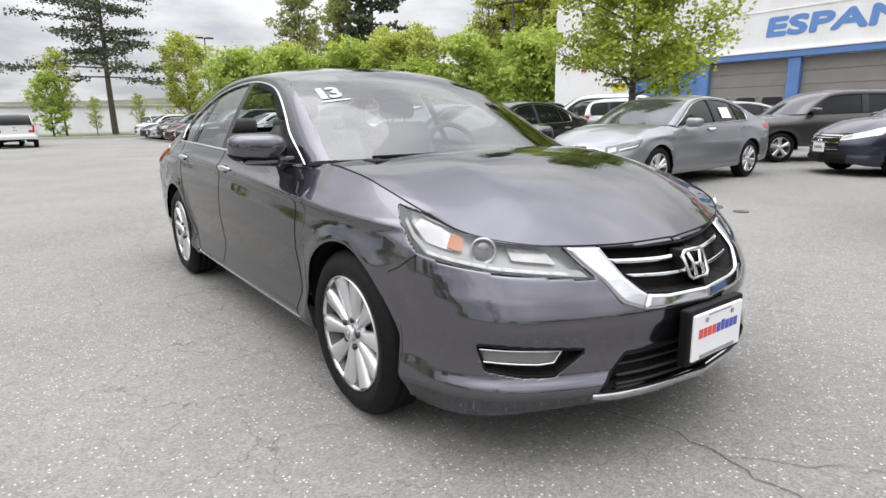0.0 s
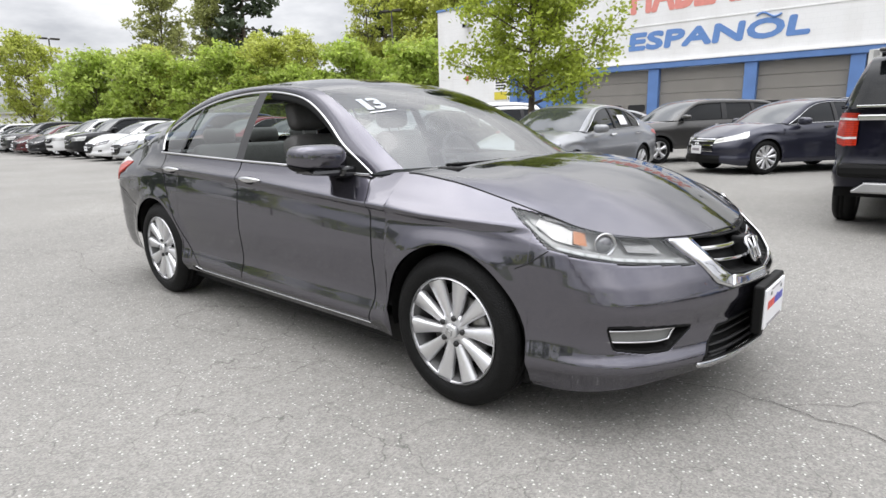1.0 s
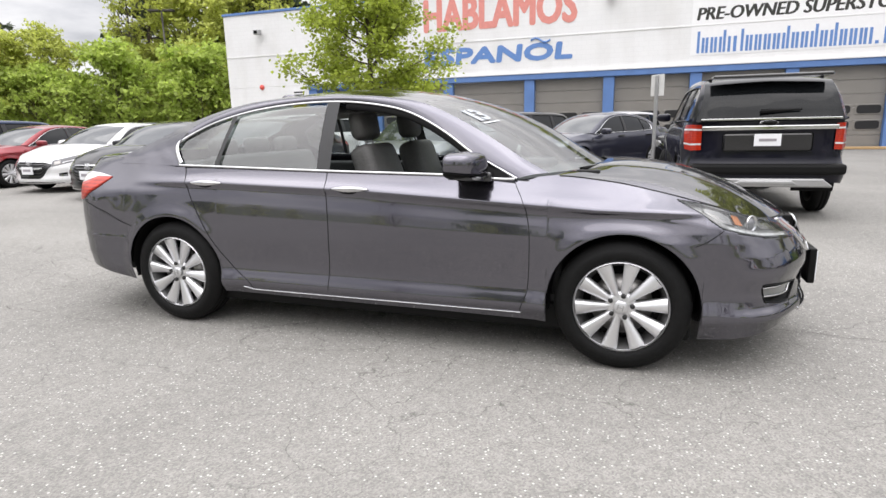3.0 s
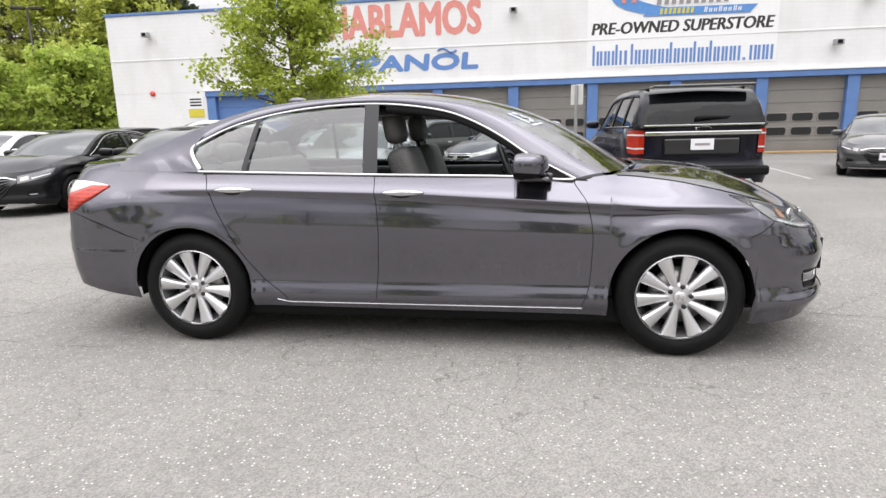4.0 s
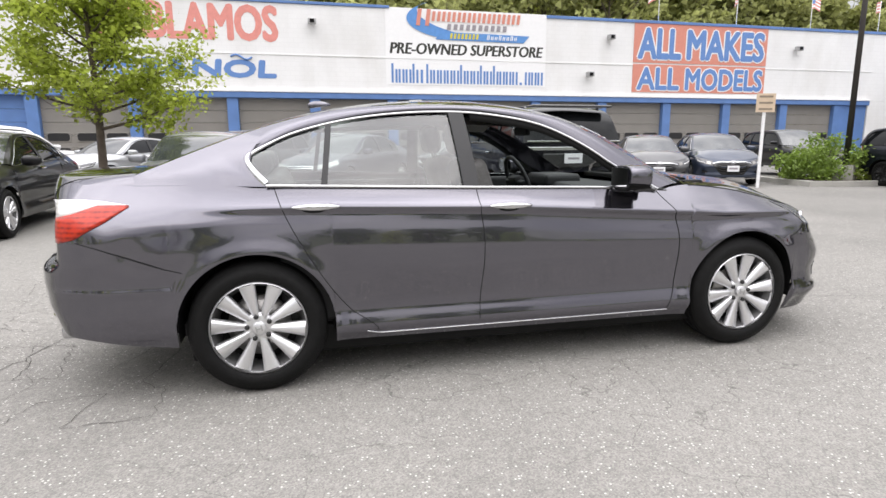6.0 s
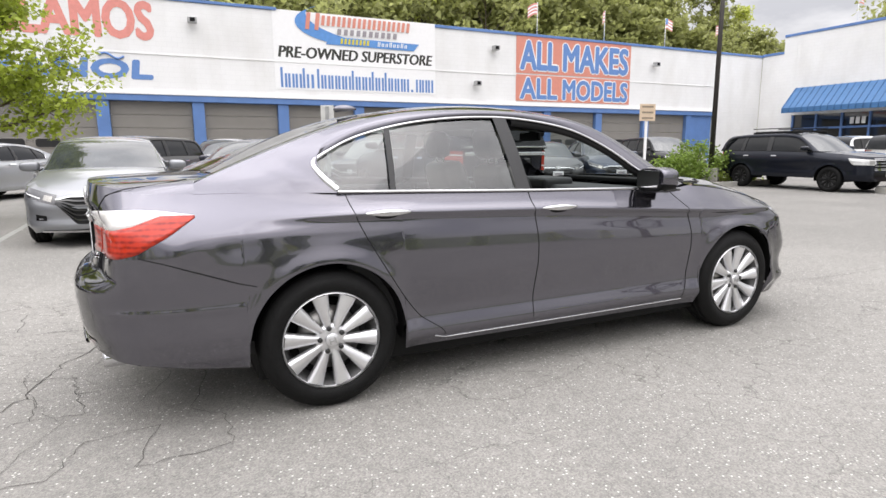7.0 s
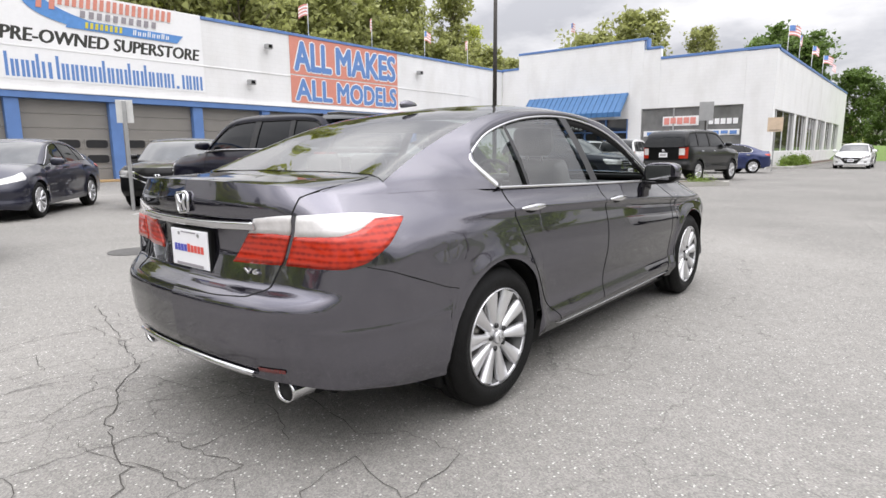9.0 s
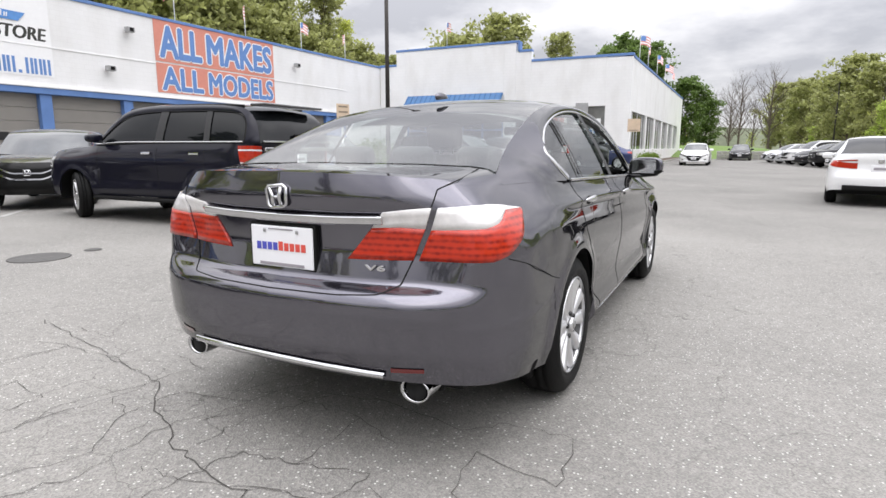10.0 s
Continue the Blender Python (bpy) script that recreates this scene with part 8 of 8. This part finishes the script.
M_SIGNBACKGREY = plain("faded_sign_print", (.25, .20, .15), .7)
M_SIGNPALE = plain("pale_sign_back", (.62, .62, .60), .5)
M_ORANGE = plain("faded_orange_sign", (.60, .47, .34), .6)
post_sign(1.60, 10.3, 2.24, .31, .44, 150, M_SIGNPALE, M_STEEL, "grey parking sign on a steel post", 0)
post_sign(10.81, 9.42, 2.45, .52, .46, -10, M_ORANGE, M_SIGNWHITE, "faded orange parking sign on a white post", 3)
post_sign(21.0, 4.5, 3.0, .52, .70, -75, M_STEEL, M_POLE, "grey panel sign on a dark post", 0)
post_sign(31.8, 4.0, 2.8, .72, .72, -80, M_ORANGE, M_STEEL, "faded orange sign on a steel post", 1)


def shrub(name, x, y, rx_, ry_, h, count, size, mat, seed, label):
    rnd = random.Random(seed)
    s = tagged(empty(name, pose(x, y, 0)), label, "shrub")
    pts = []
    for i in range(60):
        a, r = rnd.uniform(0, 6.28), math.sqrt(rnd.random())
        pts.append((rx_ * r * math.cos(a), ry_ * r * math.sin(a), h * (.15 + .75 * rnd.random() * math.sqrt(max(0, 1 - r * r * .8)))))
    put("foliage", leaf_cloud(rnd, pts, count, .12, size, "foliage"), mat, s)
    st = [([Vector((0, 0, 0)), Vector((p[0] * .6, p[1] * .6, p[2] * .6)), Vector(p)], [.02, .012, .006], 4) for p in pts[:14]]
    put("stems", branch_mesh(st, "stems"), M_BARK, s)


shrub("bush", 13.9, 10.4, 1.35, 1.0, 1.65, 6000, .10, M_LEAF_H, 1, "rounded green bush on the parking island")
shrub("bush", 15.3, 9.8, .9, .8, 1.0, 1800, .10, M_LEAF_A, 2, "light green bush on the parking island")
for i, (x, y) in enumerate(((16.9, 5.25), (17.25, 4.95), (16.6, 3.3))):
    shrub("small_bush", x, y, *((.26, .26, .42) if i < 2 else (.3, .3, .22)), 1500, .045, M_LEAF_H if i == 2 else M_LEAF_L, 10 + i, "small yellow-green shrub by the kerb")
shrub("hedge", 40.5, 4.2, 4.4, .45, .85, 3500, .13, M_LEAF_H, 30, "low clipped hedge beside the showroom wall")


def island(name, pts, label, top):
    s = tagged(empty(name), label, "kerb", kind="structure")
    n = len(pts)
    c = Vector((sum(p[0] for p in pts) / n, sum(p[1] for p in pts) / n))
    bm = bmesh.new()
    o = [bm.verts.new((x, y, 0)) for x, y in pts]
    u = [bm.verts.new((x, y, .15)) for x, y in pts]
    q = [bm.verts.new((*(c + (Vector(p) - c) * .90), .15)) for p in pts]
    d = [bm.verts.new((*(c + (Vector(p) - c) * .90), .11)) for p in pts]
    for a, b in ((o, u), (u, q), (q, d)):
        for i in range(n):
            j = (i + 1) % n
            bm.faces.new((a[i], a[j], b[j], b[i]))
    part("kerb", bm, M_CONCRETE, s)
    bm = bmesh.new()
    bm.faces.new([bm.verts.new((*(c + (Vector(p) - c) * .91), .12)) for p in pts])
    part("bed", bm, top, s)


island("kerb_island", [(14.6, 4.5), (15.0, 4.2), (16.9, 2.5), (17.3, 2.6), (17.5, 3.2), (15.6, 5.6), (14.9, 5.3)], "concrete kerb round a small planted island", M_MULCH)
island("kerb_island", [(12.4, 9.3), (13.4, 9.0), (16.2, 9.0), (16.6, 9.6), (16.4, 11.4), (12.8, 11.8)], "concrete kerb round the lamp post bed", M_MULCH)
island("kerb_island", [(XW - .9, 3.6), (XW - .9, 4.9), (74, 4.9), (74, 3.6)], "kerbed strip along the showroom wall", M_MULCH)
island("kerb_island", [(-48, 3.6), (-47.5, 5.4), (-52, 9.5), (-62, 8.0), (-62, -4.0), (-50, -1.0)], "grass verge at the edge of the car park", M_GRASS)
island("kerb_island", [(78, -6), (78, 6), (96, 8), (120, 0), (120, -9), (90, -8)], "grass verge at the end of the lane", M_GRASS)


def grass_bank():
    """A low rise of grass behind a stone wall at the end of the lane."""
    P = np.array([[(62.6 + 24 * t, y + 3.0 * t, -.02 + 1.5 * math.sin(math.pi / 2 * t) * (1 - .25 * abs((y - 1) / 8) ** 2)) for t in np.linspace(0, 1, 9)] for y in np.linspace(-7, 9, 13)])
    tagged(put("grass_bank", grid_mesh("grass_bank", P, True), M_GRASS), "mown green grass bank rising at the lane end", "bank", kind="structure")
    w = tagged(empty("stone_wall"), "low grey stone wall along the grass bank", "wall")
    rnd = random.Random(31)
    for row in range(3):
        y = .3
        while y > -4.2:
            d = rnd.uniform(.45, .8)
            part("stone", box_bm((60.0 + .45 * (.3 - y) / 2 * .9, 60.4 + .45 * (.3 - y) / 2 * .9, y - d + .02, y, .28 * row, .28 * row + .27), bevel=.03, segments=1), M_CONCRETE, w)
            y -= d


grass_bank()


def low_building(x0, x1, y0, y1, h, label, mat):
    s = tagged(empty("low_building"), label, "building")
    part("wall", box_bm((x0, x1, y0, y1, 0, h), bevel=.03), mat, s)
    part("roof", box_bm((x0 - .3, x1 + .3, y0 - .3, y1 + .3, h, h + .25), bevel=.03), M_CONCRETE, s)


low_building(-86, -78, -40, 22, 3.0, "long low white building beyond the car park", M_WALL)
low_building(-120, -112, -70, -10, 7.0, "pale industrial hall in the distance", M_WALL)
low_building(104, 112, -26, -16, 4.0, "pale low building beyond the lane", M_WALL)

# ---- marks on the asphalt ----
cracks = tagged(empty("asphalt_cracks"), "irregular dark cracks in the worn asphalt", "crack", kind="structure")
CR_LINES = [([(2.0, -.1), (2.25, -.02), (2.45, -.05), (2.75, -.08), (3.4, -.25), (4.6, -.3)], .010), ([(2.45, -.05), (3.1, .5), (4.2, .9)], .006),
            ([(-1.9, 2.6), (-2.05, 1.85), (-2.25, 1.0), (-2.45, .75), (-2.65, .35), (-2.75, -.1), (-3.1, -.6)], .012), ([(-2.25, 1.0), (-2.6, 1.15), (-3.2, 1.05)], .008),
            ([(-2.3, .35), (-2.5, .55), (-2.95, .5), (-3.4, .7)], .008), ([(-2.0, .1), (-2.33, .29), (-2.6, .3)], .007), ([(-2.45, .75), (-2.2, .55), (-1.9, .45)], .006),
            ([(-1.5, 2.2), (-1.9, 1.9), (-2.6, 2.05), (-3.3, 1.9)], .007), ([(-.5, 2.3), (-1.2, 2.6), (-2.2, 3.2)], .006), ([(3.2, 1.4), (4.0, 2.2), (5.4, 2.6)], .006), ([(4.2, .9), (6.0, 1.2), (9.0, .8)], .007),
            ([(-2.75, -.1), (-2.55, -.5), (-2.7, -.9)], .005), ([(6, -2), (9, -1.5), (14, 1.5)], .008)]
for i, (pts, w) in enumerate(CR_LINES):
    strip("crack", wobbly(pts, .05, .02, i), w * .42, M_CRACK, .004, True, i).parent = cracks
rnd = random.Random(5)
V, F, G = [], [], {}
for i in range(9):
    for j in range(12):
        G[i, j] = np.array((-4.3 + .30 * i + rnd.uniform(-.12, .12), -1.1 + .30 * j + rnd.uniform(-.12, .12)))
for (i, j), p in list(G.items()):
    for q in ((i + 1, j), (i, j + 1)):
        if q in G and rnd.random() < .55:
            a, b = p, G[q]
            d = (b - a) / np.linalg.norm(b - a)
            o = np.array((-d[1], d[0]))
            ts = np.linspace(0, 1, 7)
            ws = [rnd.uniform(.0008, .0023) for _ in ts]
            off = [0] + [rnd.uniform(-.02, .02) for _ in ts[1:-1]] + [0]
            k = len(V)
            for t, w, h in zip(ts, ws, off):
                m = a + (b - a) * t + o * h
                V += [(*(m + o * w), .0035), (*(m - o * w), .0035)]
            F += [(k + 2 * s, k + 2 * s + 1, k + 2 * s + 3, k + 2 * s + 2) for s in range(6)]
put("fine_cracks", flat_mesh("fine_cracks", V, F), M_CRACK, cracks)
lines = tagged(empty("bay_lines"), "worn white parking bay lines", "line", kind="structure")
for a, b in (((1.25, 9.5), (2.6, 10.9)), ((-.9, 10.1), (.6, 12.2)), ((-4.15, 5.0), (-4.15, 10)), ((-6.85, 4.9), (-6.85, 10)), ((-3.8, 11.2), (-2.2, 13.4)), ((6.9, 10.4), (7.5, 14.5)), ((10.1, 10.0), (10.6, 14.2))):
    strip("line", [a, ((a[0] + b[0]) / 2, (a[1] + b[1]) / 2), b], .10, M_LINE, .003, False).parent = lines
for i, (x, y, r) in enumerate(((-.59, 5.03, .29), (-.03, 5.0, .09))):
    me = lathe_mesh("manhole_cover", [(0, .006), (r * .9, .006), (r * .93, .002), (r * .96, .008), (r, .008), (r, 0)], 32, "z")
    tagged(put("manhole_cover", me, M_IRON, m=pose(x, y, .001)), "round dark iron cover set in the asphalt", "manhole cover")


def flag(x, y, z, turn, seed):
    """A small striped flag on a thin pole at the roof edge."""
    s = tagged(empty("roof_flag", pose(x, y, z, 0, 0, turn)), "small striped flag on a thin white pole", "flag")
    put("pole", tube_mesh("pole", [(0, 0, 0), (0, 0, 1.9)], .02, 6), M_SIGNWHITE, s)
    rnd = random.Random(seed)
    for i in range(7):
        P = np.array([[(.02 + .85 * t - .10 * t * t, .10 * math.sin(5 * t + seed) * t, 1.85 - .085 * (i + q) - .32 * t * t) for q in (0, 1)] for t in np.linspace(0, 1, 9)])
        put("stripe", grid_mesh("stripe", P), M_RED if i % 2 == 0 else M_SIGNWHITE, s)
    P = np.array([[(.02 + .36 * t, .10 * math.sin(5 * t * .42 + seed) * t * .42 - .012, 1.855 - .34 * q - .06 * t * t) for q in (0, 1)] for t in np.linspace(0, 1, 5)])
    put("canton", grid_mesh("canton", P), M_SIGNBLUE, s)


for i, (x, y, z) in enumerate(((17.5, YW + .3, 7.3), (22.3, YW + .3, 7.3), (27.2, YW + .3, 7.3), (32.0, YW + .3, 7.3), (XW + .2, 18.5, 8.4), (XW + 3.5, 5.1, 6.95), (44.0, 5.1, 6.95), (49.5, 5.1, 6.95), (55.5, 5.1, 6.95), (61.5, 5.1, 6.95))):
    flag(x, y, z, 200 + 25 * (i % 3), i)


def wall_poster():
    s = tagged(empty("wall_poster", pose(-16.55, YW - .004, 2.30)), "small white and yellow notice on the wall", "poster")
    part("sheet", box_bm((-.42, .42, -.02, 0, .42, 1.08), bevel=.004), M_SIGNWHITE, s)
    part("yellow_sheet", box_bm((-.42, .42, -.02, 0, 0, .40), bevel=.004), M_YELLOW, s)
    for i in range(3):
        part("print_bar", box_bm((-.32, .32, -.024, -.0205, .56 + .15 * i, .64 + .15 * i)), M_SIGNBLACK, s)
    b = tagged(empty("alarm_bell", pose(-18.9, YW, 3.55)), "round red alarm bell on the wall", "bell")
    put("dome", lathe_mesh("dome", [(.14, 0), (.14, -.05), (.10, -.10), (0, -.12)], 18), M_PLATERED, b)


wall_poster()
